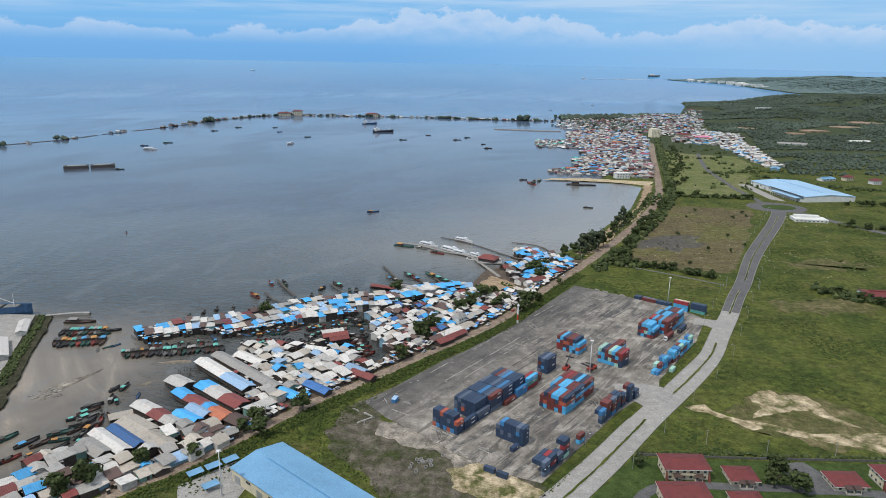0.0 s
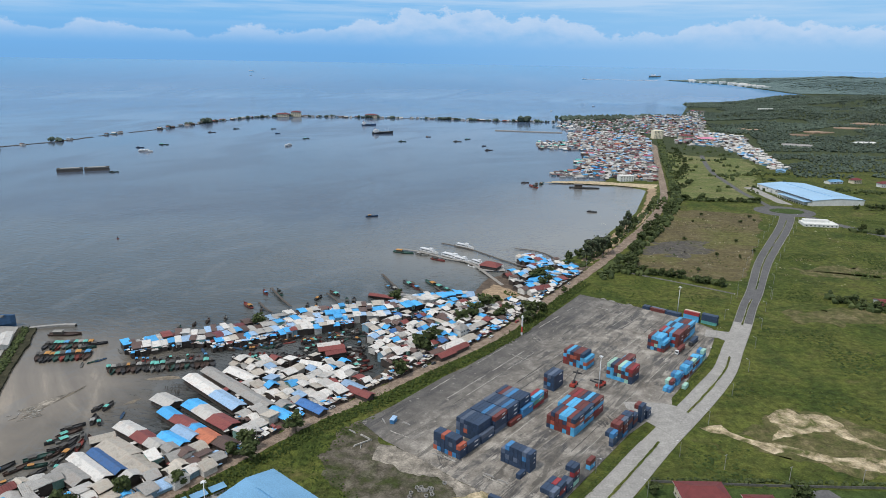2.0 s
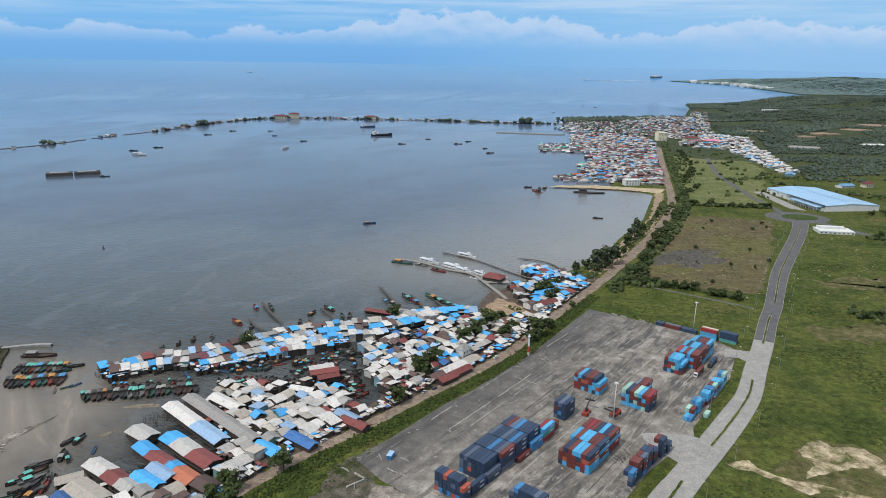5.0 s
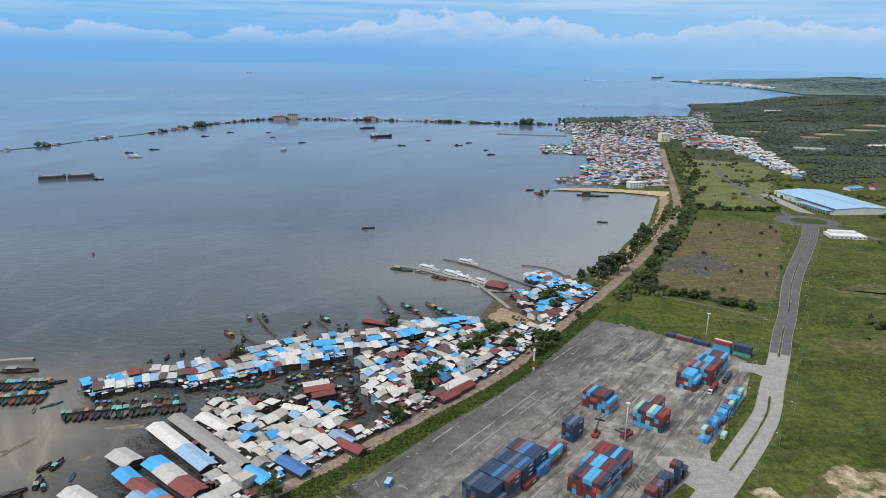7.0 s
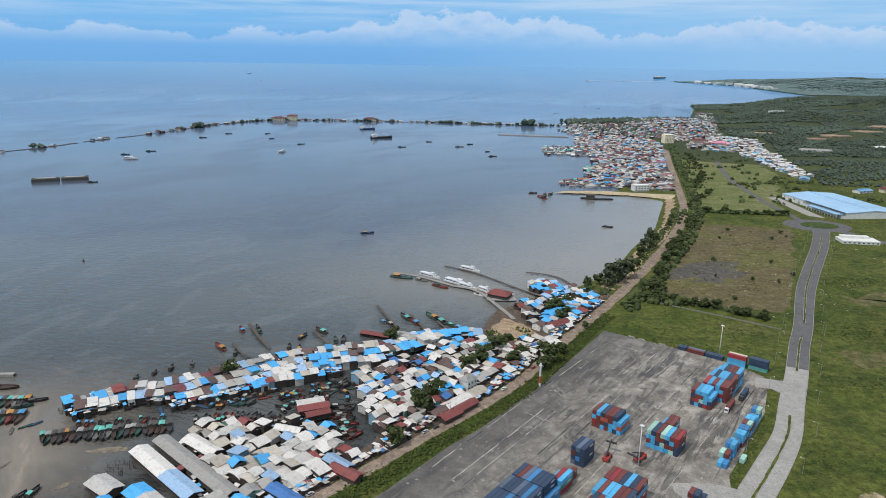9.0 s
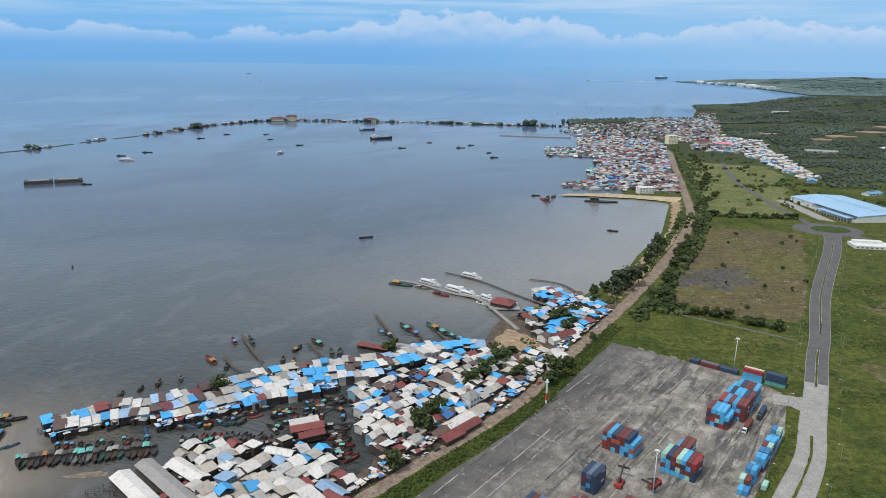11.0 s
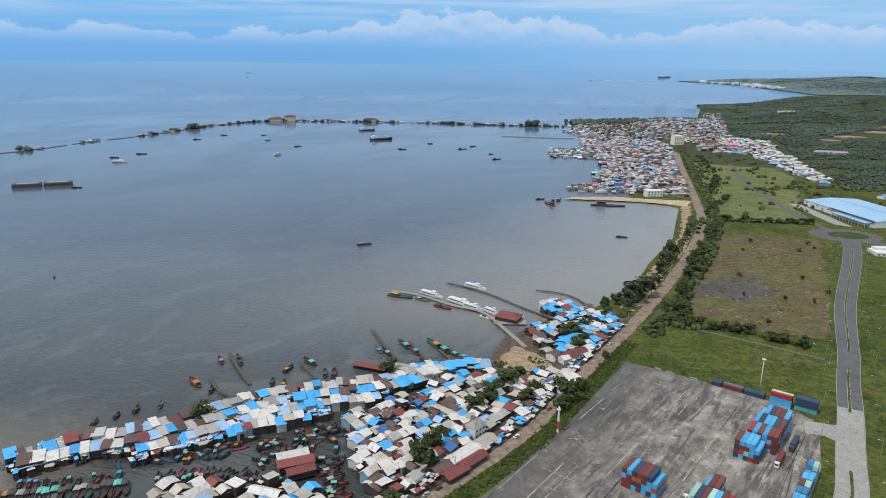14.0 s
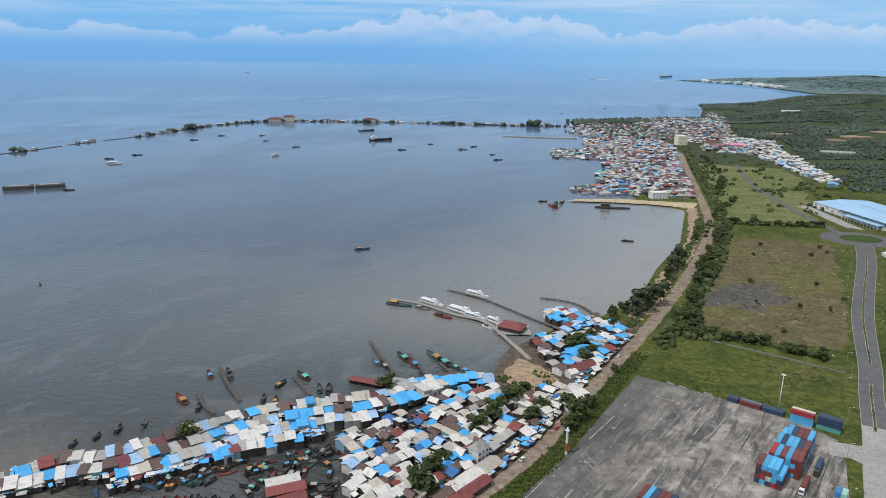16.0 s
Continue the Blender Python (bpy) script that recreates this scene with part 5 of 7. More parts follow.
def utility_pole(x, y, turn):
    t = thing("utility_pole", pose(x, y, 1.0, 0, 0, turn), "grey concrete utility pole with a crossarm", "utility pole", "utility poles")
    part("post", WOOD_POST, KERB, t)
    part("crossarm", CROSS, GREY_STEEL, t)


for o, turn in ((14.5, -90), (-14.0, 90)):
    for x, y, h in along(offset_line(MAIN_ROAD, o), 45)[2:]:
        if o > 0 and 95 < x < 165 and y < 420:
            continue
        street_lamp(x, y, h + turn)
for x, y in ((148, 334), (177, 324), (297, 603), (213, 322), (266, 604)):
    utility_pole(x, y, 20)
for x, y, h in along(offset_line(COAST_ROAD, 6.0), 52)[3:22]:
    utility_pole(x, y, h + 90)

# ---- warehouses ----
BLUE_ROOF = material("blue_sheet_roof", (0.15, 0.33, 0.52), 0.45, 0.12, 0.05, 1.5)
PALE_BLUE = material("pale_blue_roof", (0.30, 0.49, 0.68), 0.45, 0.12, 0.03, 0.8)
CREAM = material("cream_render", (0.58, 0.52, 0.38), 0.85, 0.15, 0.3)
WHITE_WALL = material("white_render", (0.66, 0.66, 0.63), 0.85, 0.12, 0.2)
GLASS = material("dark_window_glass", (0.05, 0.06, 0.07), 0.15, 0.1)


def warehouse(m, ln, w, eave, ridge, roof_mat, wall_mat, label, bays=8, trim=None):
    """Local +x along the ridge, origin at the middle."""
    t = thing("warehouse", m, label, "warehouse")
    a, e = ln / 2, w / 2
    wall = Build().add([(-a, -e, 0), (a, -e, 0), (a, e, 0), (-a, e, 0), (-a, -e, eave), (a, -e, eave), (a, e, eave), (-a, e, eave), (-a, 0, ridge), (a, 0, ridge)],
                       [(0, 1, 5, 4), (1, 2, 6, 9, 5), (2, 3, 7, 6), (3, 0, 4, 8, 7)])
    part("wall", wall, wall_mat, t)
    n = bays * 3
    for s in (-1, 1):
        rb = Build()
        for i in range(n + 1):
            x = -a - 0.6 + (2 * a + 1.2) * i / n
            k = 0.06 if i % 2 else 0.0
            rb.v += [(x, s * (e + 0.8), eave - 0.1 + k), (x, 0, ridge + 0.2 + k), (x, s * (e + 0.8), eave - 0.35 + k), (x, 0, ridge - 0.05 + k)]
        for i in range(n):
            p, q = 4 * i, 4 * i + 4
            rb.f += [(p, q, q + 1, p + 1), (p + 2, p + 3, q + 3, q + 2), (p, p + 2, q + 2, q)]
        part("roof_slope", rb, roof_mat, t)
    part("ridge_vent", Build().box(-a * 0.86, -1.1, ridge, a * 0.92, 1.1, ridge + 1.0, 0.9), trim or roof_mat, t, "raised ridge ventilator")
    door = Build().box(-2.2, -0.1, 0, 2.2, 0.1, 4.4).mesh("door")
    for i in range(bays):
        x = -a + (i + 0.5) * ln / bays
        for s in (-1, 1):
            part("window" if i % 2 else "door", WINDOW_MESH if i % 2 else door, GLASS if i % 2 else GREY_STEEL, t, m=pose(x, s * e, eave * 0.55 if i % 2 else 0) @ Matrix.Diagonal((3.5 if i % 2 else 1, 2.5, 1.3 if i % 2 else 1, 1)))
    return t


warehouse(pose(-51, 269, 1.0, 0, 0, -40.5), 110, 30, 7.6, 10.0, BLUE_ROOF, CREAM, "large warehouse with a blue sheet roof and cream walls", 12)
hall = warehouse(pose(586, 1104, 1.0, 0, 0, 97.5), 146, 86, 8.5, 11, PALE_BLUE, WHITE_WALL, "huge white factory hall with a pale blue roof", 12)
canopy = part("canopy", Build().box(-70, 43.2, 5.8, -4, 55, 6.4), PALE_BLUE, hall, "flat blue loading canopy on white posts")
for i in range(12):
    part("post", Build().box(-69.5 + i * 5.9, 54.2, 0, -68.9 + i * 5.9, 54.8, 5.8), WHITE_WALL, canopy)
part("office_front", Build().box(-70, 43.1, 0, -4, 47, 4.6), WHITE_WALL, hall, "low white office front")
part("gutter", Build().box(-73, 43.4, 8.1, 14, 45.4, 9.1), material("dark_gutter", (0.05, 0.055, 0.06), 0.7, 0.2), hall, "dark grey gutter along the eave")
solid("hall_forecourt", patch([(511, 1045), (514, 1178), (532, 1180), (530, 1100), (528, 1030)], 1.06, 0.8, 4, seed=33), CONCRETE, "pale concrete forecourt of the factory hall", "pavement")
# carports beside the near warehouse
for x, y in ((-122, 296), (-115, 302), (-108, 308), (-111, 286)):
    t = thing("carport", pose(x, y, 1.0, 0, 0, 42), "small open carport with a blue sheet roof", "carport", "carports by the warehouse")
    part("roof", ROOF_MESH["shed"], BLUE_ROOF, t, m=pose(0, 0, 2.6) @ Matrix.Diagonal((7, 4, 0.5, 1)))
    for sx in (-3, 3):
        for sy in (-1.7, 1.7):
            part("post", Build().cyl(sx, sy, 0, 2.8, 0.08, n=6), GREY_STEEL, t)
solid("warehouse_forecourt", patch([(-128, 288), (-106, 310), (-92, 296), (-98, 270), (-118, 262)], 1.06, 0.5, 4, seed=30), CONCRETE, "concrete forecourt beside the warehouse", "pavement")

# ---- housing compound ----
RED_TILE = material("dark_red_tile", (0.15, 0.030, 0.030), 0.7, 0.2, 0.3, 3.0)
solid("compound_lawn", patch([(104, 321), (114, 320), (160, 318), (300, 318), (300, 250), (62, 268)], 1.05, 0.8, 5, seed=31), LAWN, "mown green lawn of the housing compound", "lawn")
solid("compound_drive", ribbon([(90, 270), (100, 287), (117, 296), (150, 295), (184, 294), (230, 290)], 6, 1.12, 4), ROAD, "dark asphalt drive round the houses", "road")
solid("compound_court", patch([(178, 316), (194, 318), (200, 306), (196, 290), (182, 290), (180, 304)], 1.13, 0.8, 3, seed=32), ROAD, "dark asphalt turning court", "road")
b = Build()
for (x0, y0), (x1, y1) in zip([(106, 322), (160, 320)], [(160, 320), (300, 319)]):
    n = Vector((y0 - y1, x1 - x0, 0)).normalized() * 0.12
    b.add([(x0 + n.x, y0 + n.y, 0.9), (x1 + n.x, y1 + n.y, 0.9), (x1 - n.x, y1 - n.y, 0.9), (x0 - n.x, y0 - n.y, 0.9), (x0 + n.x, y0 + n.y, 2.4), (x1 + n.x, y1 + n.y, 2.4), (x1 - n.x, y1 - n.y, 2.4), (x0 - n.x, y0 - n.y, 2.4)], [(0, 1, 5, 4), (1, 2, 6, 5), (2, 3, 7, 6), (3, 0, 4, 7), (4, 5, 6, 7)])
solid("compound_wall", b, material("dark_stone_wall", (0.12, 0.12, 0.11), 0.9, 0.3), "dark weathered boundary wall", "wall")


TERRACOTTA = material("terracotta_paint", (0.16, 0.045, 0.035), 0.7, 0.2, 0.4)
PORCH_DARK = material("porch_tile", (0.075, 0.045, 0.038), 0.8, 0.25, 0.5)


def villa(x, y, w, d, storeys):
    h = 3.1 * storeys
    t = thing("villa", pose(x, y, 1.0), "cream villa with a dark red hipped tile roof", "house", "villas in the compound")
    part("wall", Build().box(-w / 2, -d / 2, 0, w / 2, d / 2, h), CREAM, t)
    part("plinth", Build().box(-w / 2 - 0.15, -d / 2 - 0.15, 0, w / 2 + 0.15, d / 2 + 0.15, 0.5), KERB, t)
    a, e, r, z = w / 2 + 1.0, d / 2 + 1.0, w / 2 - d / 2 + 1.2, h + 2.6
    roof = part("roof", Build().add([(-a, -e, h + 0.08), (a, -e, h + 0.08), (a, e, h + 0.08), (-a, e, h + 0.08), (-r, 0, z), (r, 0, z)], [(0, 1, 5, 4), (1, 2, 5), (2, 3, 4, 5), (3, 0, 4), (3, 2, 1, 0)]), RED_TILE, t)
    part("ridge", Build().rod((-r, 0, z), (r, 0, z), 0.16), TERRACOTTA, roof)
    for p in ((-a, -e), (a, -e), (a, e), (-a, e)):
        part("hip_tile", Build().rod((p[0], p[1], h + 0.1), (math.copysign(r, p[0]), 0, z), 0.13), TERRACOTTA, roof)
    part("fascia", Build().box(-a, -e, h - 0.28, a, e, h + 0.06), WHITE_WALL, t, "white eaves board")
    n = 6 if w > 18 else 4
    for s in range(storeys):
        for i in range(n):
            xx = (i - (n - 1) / 2) * w / (n + 0.3)
            if s == 0 and i in (1, n - 2):
                part("door", DOOR_MESH, OPENING, t, m=pose(xx, -d / 2, 0.5) @ Matrix.Diagonal((1.3, 3, 2.1, 1)))
            else:
                part("window", WINDOW_MESH, GLASS, t, m=pose(xx, -d / 2, s * 3.1 + 1.1) @ Matrix.Diagonal((1.35, 3, 1.2, 1)))
        for k in (-0.3, 0.0, 0.3):
            part("window", WINDOW_MESH, GLASS, t, m=pose(-w / 2, k * d, s * 3.1 + 1.1, 0, 0, 90) @ Matrix.Diagonal((1.1, 3, 1.1, 1)))
    for i in (1, n - 2):
        sx = (i - (n - 1) / 2) * w / (n + 0.3)
        pr = part("porch", Build().box(sx - 2.1, -d / 2 - 2.6, 2.75, sx + 2.1, -d / 2 - 0.02, 3.0).add([(sx - 2.3, -d / 2 - 2.8, 3.02), (sx + 2.3, -d / 2 - 2.8, 3.02), (sx + 2.3, -d / 2 - 0.02, 3.75), (sx - 2.3, -d / 2 - 0.02, 3.75)], [(0, 1, 2, 3)]), PORCH_DARK, t, "dark tiled lean-to porch")
        for px in (-1.8, 1.8):
            part("column", Build().cyl(sx + px, -d / 2 - 2.3, 0, 2.75, 0.16, n=8), CREAM, pr)
        part("step", Build().box(sx - 1.6, -d / 2 - 3.2, 0, sx + 1.6, -d / 2 - 0.2, 0.35), KERB, pr)
    if storeys > 1:
        part("balcony", Build().box(-w * 0.18, -d / 2 - 1.0, 3.1, w * 0.18, -d / 2 - 0.01, 3.3).box(-w * 0.18, -d / 2 - 1.0, 3.3, w * 0.18, -d / 2 - 0.9, 4.1), CREAM, t)
        for k in (-1, 1):
            part("stair_wall", Build().add([(k * (w / 2 - 0.5), -d / 2 - 2.6, 0), (k * (w / 2 + 0.1), -d / 2 - 2.6, 0), (k * (w / 2 + 0.1), -d / 2, 0), (k * (w / 2 - 0.5), -d / 2, 0), (k * (w / 2 - 0.5), -d / 2, h - 0.8), (k * (w / 2 + 0.1), -d / 2, h - 0.8)], [(0, 1, 5, 4), (0, 4, 3), (1, 2, 5)]), TERRACOTTA, t, "sloping terracotta stair wall")


villa(126, 307, 22, 13, 2)
villa(153.5, 302, 13.5, 12, 1)
villa(205, 299, 16, 12, 1)
villa(232, 301, 20, 12, 2)
villa(118, 283, 22, 12, 2)
villa(148, 281, 14, 11, 1)

b = ribbon([(164, 688), (180, 678), (198, 665), (226, 646), (253, 626), (270, 613)], 0.25, 2.0, 4, 1.2)
solid("field_wall", b, material("grey_block_wall", (0.20, 0.195, 0.185), 0.9, 0.3, 0.4, coords="World"), "low grey boundary wall across the meadow", "wall")

# ---- landmark buildings ----


def block(name, x, y, z, turn, w, d, storeys, wall_mat, label, category="building", roof=None, cols=5):
    t = thing(name, pose(x, y, z, 0, 0, turn), label, category)
    h = 3.3 * storeys
    part("wall", Build().box(-w / 2, -d / 2, 0, w / 2, d / 2, h), wall_mat, t)
    if roof:
        part("roof", ROOF_MESH["hip"], roof, t, m=pose(0, 0, h + 0.02) @ Matrix.Diagonal((w, d, 3.6, 1)))
    else:
        part("parapet", Build().box(-w / 2 - 0.2, -d / 2 - 0.2, h - 0.6, w / 2 + 0.2, d / 2 + 0.2, h + 0.5), wall_mat, t)
    for s in range(storeys):
        for i in range(cols):
            part("window", WINDOW_MESH, GLASS, t, m=pose((i - (cols - 1) / 2) * w / cols, -d / 2, s * 3.3 + 1.0) @ Matrix.Diagonal((w / cols * 0.4, 2.0, 1.2, 1)))
    return t


PALE_CREAM = material("pale_cream_render", (0.78, 0.70, 0.52), 0.85, 0.1)
PINK = material("pink_render", (0.62, 0.22, 0.34), 0.8, 0.15)
block("hotel", 588, 1925, 0.8, 12, 26, 20, 7, PALE_CREAM, "pale cream multi-storey hotel block", cols=6)
block("terrace_block", 322, 1222, 0.8, 12, 26, 14, 3, WHITE_WALL, "white three-storey building on the sandy shore", cols=5)
block("hall", 660, 1900, 0.8, 10, 34, 24, 4, CREAM, "cream civic building with a red hipped roof", roof=RED_TILE, cols=6)
block("hall", 706, 1868, 0.8, 10, 40, 24, 3, WHITE_WALL, "white building with a pink-red hipped roof", roof=PINK, cols=6)
block("hill_block", 1300, 2800, land_height(1300, 2800) - 1, 10, 90, 24, 6, WHITE_WALL, "grey-white apartment block on the wooded hill", cols=10)
block("hill_block", 1440, 2860, land_height(1440, 2860) - 1, 10, 110, 22, 4, KERB, "grey apartment block on the wooded hill", cols=10)
t = block("gatehouse", 496, 900, 1.0, -8, 42, 22, 1, WHITE_WALL, "low white gatehouse office with pillars beside the road", cols=8)
part("upper_storey", Build().box(-18, 2, 3.3, 14, 10, 6.6), WHITE_WALL, t)
dock = solid("pavilion_deck", Build().box(36, 674, 0.5, 62, 694, 1.0).box(38, 676, -1.4, 39, 677, 0.5).box(59, 676, -1.4, 60, 677, 0.5).box(38, 691, -1.4, 39, 692, 0.5).box(59, 691, -1.4, 60, 692, 0.5), KERB, "grey concrete deck on piles beside the ferry pier", "deck")
# dark board block stands in for the shade under the open hall's roof
block("pavilion", 48, 684, 1.0, -28, 18, 14, 1, WALLS["board"], "open waiting hall with a dark red hipped roof by the pier", "pavilion", ROOFS["red"], 5)
block("shop_house", 14, 506, 1.0, 48, 9, 7, 2, WHITE_WALL, "white two-storey shop house beside the coast road", "house", ROOFS["grey"], 3)
block("cottage", 742, 1240, 1.0, 20, 18, 12, 2, CREAM, "cream house with a terracotta hipped roof", "house", RED_TILE, 4)
block("cottage", 772, 1206, 1.0, 10, 18, 12, 2, WHITE_WALL, "white house with a terracotta hipped roof", "house", RED_TILE, 4)
warehouse(pose(700, 1235, 1.0, 0, 0, 20), 30, 14, 4, 6, BLUE_ROOF, WHITE_WALL, "small workshop with a blue roof", 4)
warehouse(pose(850, 1190, 1.0, 0, 0, 10), 60, 26, 6, 8, KERB, WHITE_WALL, "long white-walled store with a pale roof", 5)
warehouse(pose(905, 1780, 2.0, 0, 0, -18), 70, 30, 5, 7, KERB, WHITE_WALL, "pale low farm building among the trees", 5)
warehouse(pose(1120, 1850, 3.0, 0, 0, 4), 60, 22, 5, 7, WHITE_WALL, WHITE_WALL, "white low building among the trees", 4)
warehouse(pose(655, 1340, 1.0, 0, 0, 60), 24, 16, 6, 8, BLUE_ROOF, WALLS["blue"], "small blue factory by the houses", 4)
warehouse(pose(412, 582, 1.0, 0, 0, -8), 60, 18, 5, 7, RED_TILE, WHITE_WALL, "long shed with a dark red roof at the meadow's edge", 6)
for k, (x, y, w, d) in enumerate([(1020, 1990, 34, 22), (1090, 2030, 40, 26), (930, 2120, 36, 24), (1250, 2150, 46, 30), (1380, 2260, 60, 40)]):
    solid("bare_slope", patch([(x + w * math.cos(a), y + d * math.sin(a)) for a in np.linspace(0, 6, 14)], land_height(x, y) + 1.6, 12, 9, 6.0, seed=40 + k), material("red_earth", (0.27, 0.19, 0.13), 0.95, 0.3, 0.02, 0.2, coords="World"), "bare reddish earth cutting on the hillside", "earth")

# ---- harbour quay in the west ----
b = Build().slab([(-420, 508, 1.4), (-420, 300, 1.4), (-300, 300, 1.4), (-285, 395, 1.4), (-326, 508, 1.4)], 3.2)
solid("quay", b, CONCRETE, "pale concrete harbour quay", "quay")
b = patch([(-326, 508), (-312, 508), (-262, 366), (-250, 300), (-298, 300), (-285, 395)], 0.9, 1.5, 3, 2.2, seed=50)
solid("quay_bank", b, MUD_DARK, "overgrown dark green bank beside the quay", "bank")
solid("breakwater_arm", ribbon([(-318, 508), (-298, 515), (-284, 516)], 3, 1.0, 3, 2.0), KERB, "low concrete mole at the quay's end", "mole")
for x0, y0, x1, y1, wd in ((-318, 452, -300, 424, 8), (-322, 488, -312, 466, 7)):
    shed_long(x0, y0, x1, y1, wd, "white", "white", 3.5, 1.2)

# ---- vegetation ----


def leaf_material(name, dark, mid, lite, patches=0.03, depth=0.5):
    m = bpy.data.materials.new(name)
    m.use_nodes = True
    nt = m.node_tree
    bsdf = nt.nodes["Principled BSDF"]
    geo = nt.nodes.new("ShaderNodeNewGeometry")
    c = ramp(nt, geo.outputs["Random Per Island"], [(0.0, dark), (0.5, mid), (1.0, lite)])
    big = noise_tex(nt, geo.outputs["Position"], patches, 4.0)
    c = mixc(nt, depth, c, ramp(nt, big, [(0.3, 0.3), (0.7, 0.7)]), "OVERLAY")
    nt.links.new(c, bsdf.inputs["Base Color"])
    bsdf.inputs["Roughness"].default_value = 0.75
    bsdf.inputs["Specular IOR Level"].default_value = 0.2
    return m


LEAF = leaf_material("tree_leaves", (0.032, 0.046, 0.016), (0.052, 0.072, 0.024), (0.085, 0.105, 0.037))
LEAF_GREY = leaf_material("casuarina_leaves", (0.055, 0.070, 0.040), (0.085, 0.105, 0.06), (0.12, 0.14, 0.08))
# greyer and bluer than near leaves: light haze mixed into the colour
FOREST = leaf_material("hazed_forest_leaves", (0.046, 0.066, 0.049), (0.066, 0.092, 0.069), (0.093, 0.121, 0.093), 0.006, 0.85)
SHRUB = leaf_material("shrub_leaves", (0.026, 0.046, 0.010), (0.046, 0.068, 0.015), (0.080, 0.104, 0.024))
BARK = material("bark", (0.10, 0.08, 0.06), 0.95, 0.3, 1.0)


def crown_mesh(name, seed, leaves=420, slim=False):
    """Leaf sprays gathered on uneven boughs, with gaps between them; unit height and width."""
    rnd = random.Random(seed)
    b = Build()
    boughs = []
    for i in range(16):
        a, r, z = rnd.uniform(0, 6.28), rnd.uniform(0.05, 0.36) * (0.6 if slim else 1.0), rnd.uniform(0.34, 0.9)
        r *= 1.15 - abs(z - 0.55)
        boughs.append((r * math.cos(a), r * math.sin(a), z, rnd.uniform(0.10, 0.19) * (0.75 if slim else 1.0)))
    for i in range(leaves):
        x, y, z, r = rnd.choice(boughs)
        d = Vector((rnd.gauss(0, 1), rnd.gauss(0, 1), rnd.gauss(0, 0.8))).normalized()
        p = Vector((x, y, z)) + d * r * rnd.uniform(0.7, 1.1)
        s = rnd.uniform(0.035, 0.07)
        q = (d + Vector((rnd.uniform(-.6, .6), rnd.uniform(-.6, .6), rnd.uniform(-.2, .8)))).to_track_quat("Z", "Y").to_matrix()
        b.add([p + q @ Vector(v) * s for v in ((-1, -0.6, 0), (0.9, -0.8, 0.2), (1.1, 0.7, -0.1), (-0.8, 0.8, 0.15))], [(0, 1, 2, 3)])
    for x, y, z, r in boughs:
        k = r * 0.72
        b.add([(x - k, y, z), (x + k, y, z), (x, y - k, z), (x, y + k, z), (x, y, z - k), (x, y, z + k)], [(0, 2, 5), (2, 1, 5), (1, 3, 5), (3, 0, 5), (2, 0, 4), (1, 2, 4), (3, 1, 4), (0, 3, 4)])
    return b.mesh(name)


def trunk_mesh(seed):
    rnd = random.Random(seed)
    b = Build().cyl(0, 0, -0.05, 0.42, 0.03, 0.018, 7)
    for i in range(5):
        a = i * 1.25 + rnd.uniform(-0.3, 0.3)
        b.rod((0, 0, 0.25 + 0.04 * i), (0.24 * math.cos(a), 0.24 * math.sin(a), 0.55 + 0.06 * i), 0.011, 5)
    return b.mesh("trunk")


CROWNS = [crown_mesh("crown", 200 + i) for i in range(4)]
CROWNS_SLIM = [crown_mesh("crown", 210 + i, 380, True) for i in range(3)]
TRUNKS = [trunk_mesh(220 + i) for i in range(3)]


def tree(x, y, h, w, rnd, slim=False, z=0.95, group="shade trees"):
    t = thing("tree", pose(x, y, z, 0, 0, rnd.uniform(0, 360)), "feathery grey-green coastal tree" if slim else "broad dark green leafy tree", "tree", group)
    sc = Matrix.Diagonal((w, w, h, 1))
    part("trunk", rnd.choice(TRUNKS), BARK, t, m=sc)
    part("crown", rnd.choice(CROWNS_SLIM if slim else CROWNS), LEAF_GREY if slim else LEAF, t, m=sc)


rnd = random.Random(300)
for x, y, h, w in [(-14, 474, 17, 17), (-27, 437, 11, 13), (35, 562, 14, 18), (24, 545, 13, 16), (14, 530, 13, 14), (46, 545, 11, 13), (74, 545, 15, 17), (66, 535, 12, 13), (-82, 364, 12, 14), (-104, 346, 12, 14), (-99, 334, 11, 13), (-110, 338, 9, 10), (-152, 303, 12, 10), (-172, 285, 15, 16), (-180, 278, 13, 14),
                   (-144, 519, 11, 15), (-40, 579, 11, 14), (172, 303, 13, 14), (178, 292, 12, 15), (168, 296, 10, 11), (92, 628, 10, 15), (100, 636, 9, 12), (106, 668, 9, 10), (-128, 312, 9, 10), (133, 316, 6, 9), (104, 312, 7, 9), (84, 562, 9, 10), (88, 650, 12, 16), (96, 654, 11, 14), (54, 556, 10, 11), (40, 574, 10, 11), (46, 580, 8, 9), (30, 556, 9, 11), (-8, 488, 14, 14), (70, 560, 11, 13), (110, 610, 7, 8), (128, 690, 9, 9), (-2, 500, 8, 8)]:
    tree(x, y, h, w, rnd)
for x, y, h in [(146, 722, 14), (152, 716, 20), (160, 726, 26), (168, 735, 17), (176, 742, 24), (184, 752, 13), (196, 772, 11), (210, 815, 15), (222, 842, 19), (230, 856, 26), (238, 868, 14), (132, 708, 14), (250, 890, 11), (292, 970, 10), (308, 1010, 9)]:
    tree(x, y, h, h * rnd.uniform(0.7, 1.05), rnd, h > 15, group="shore trees")
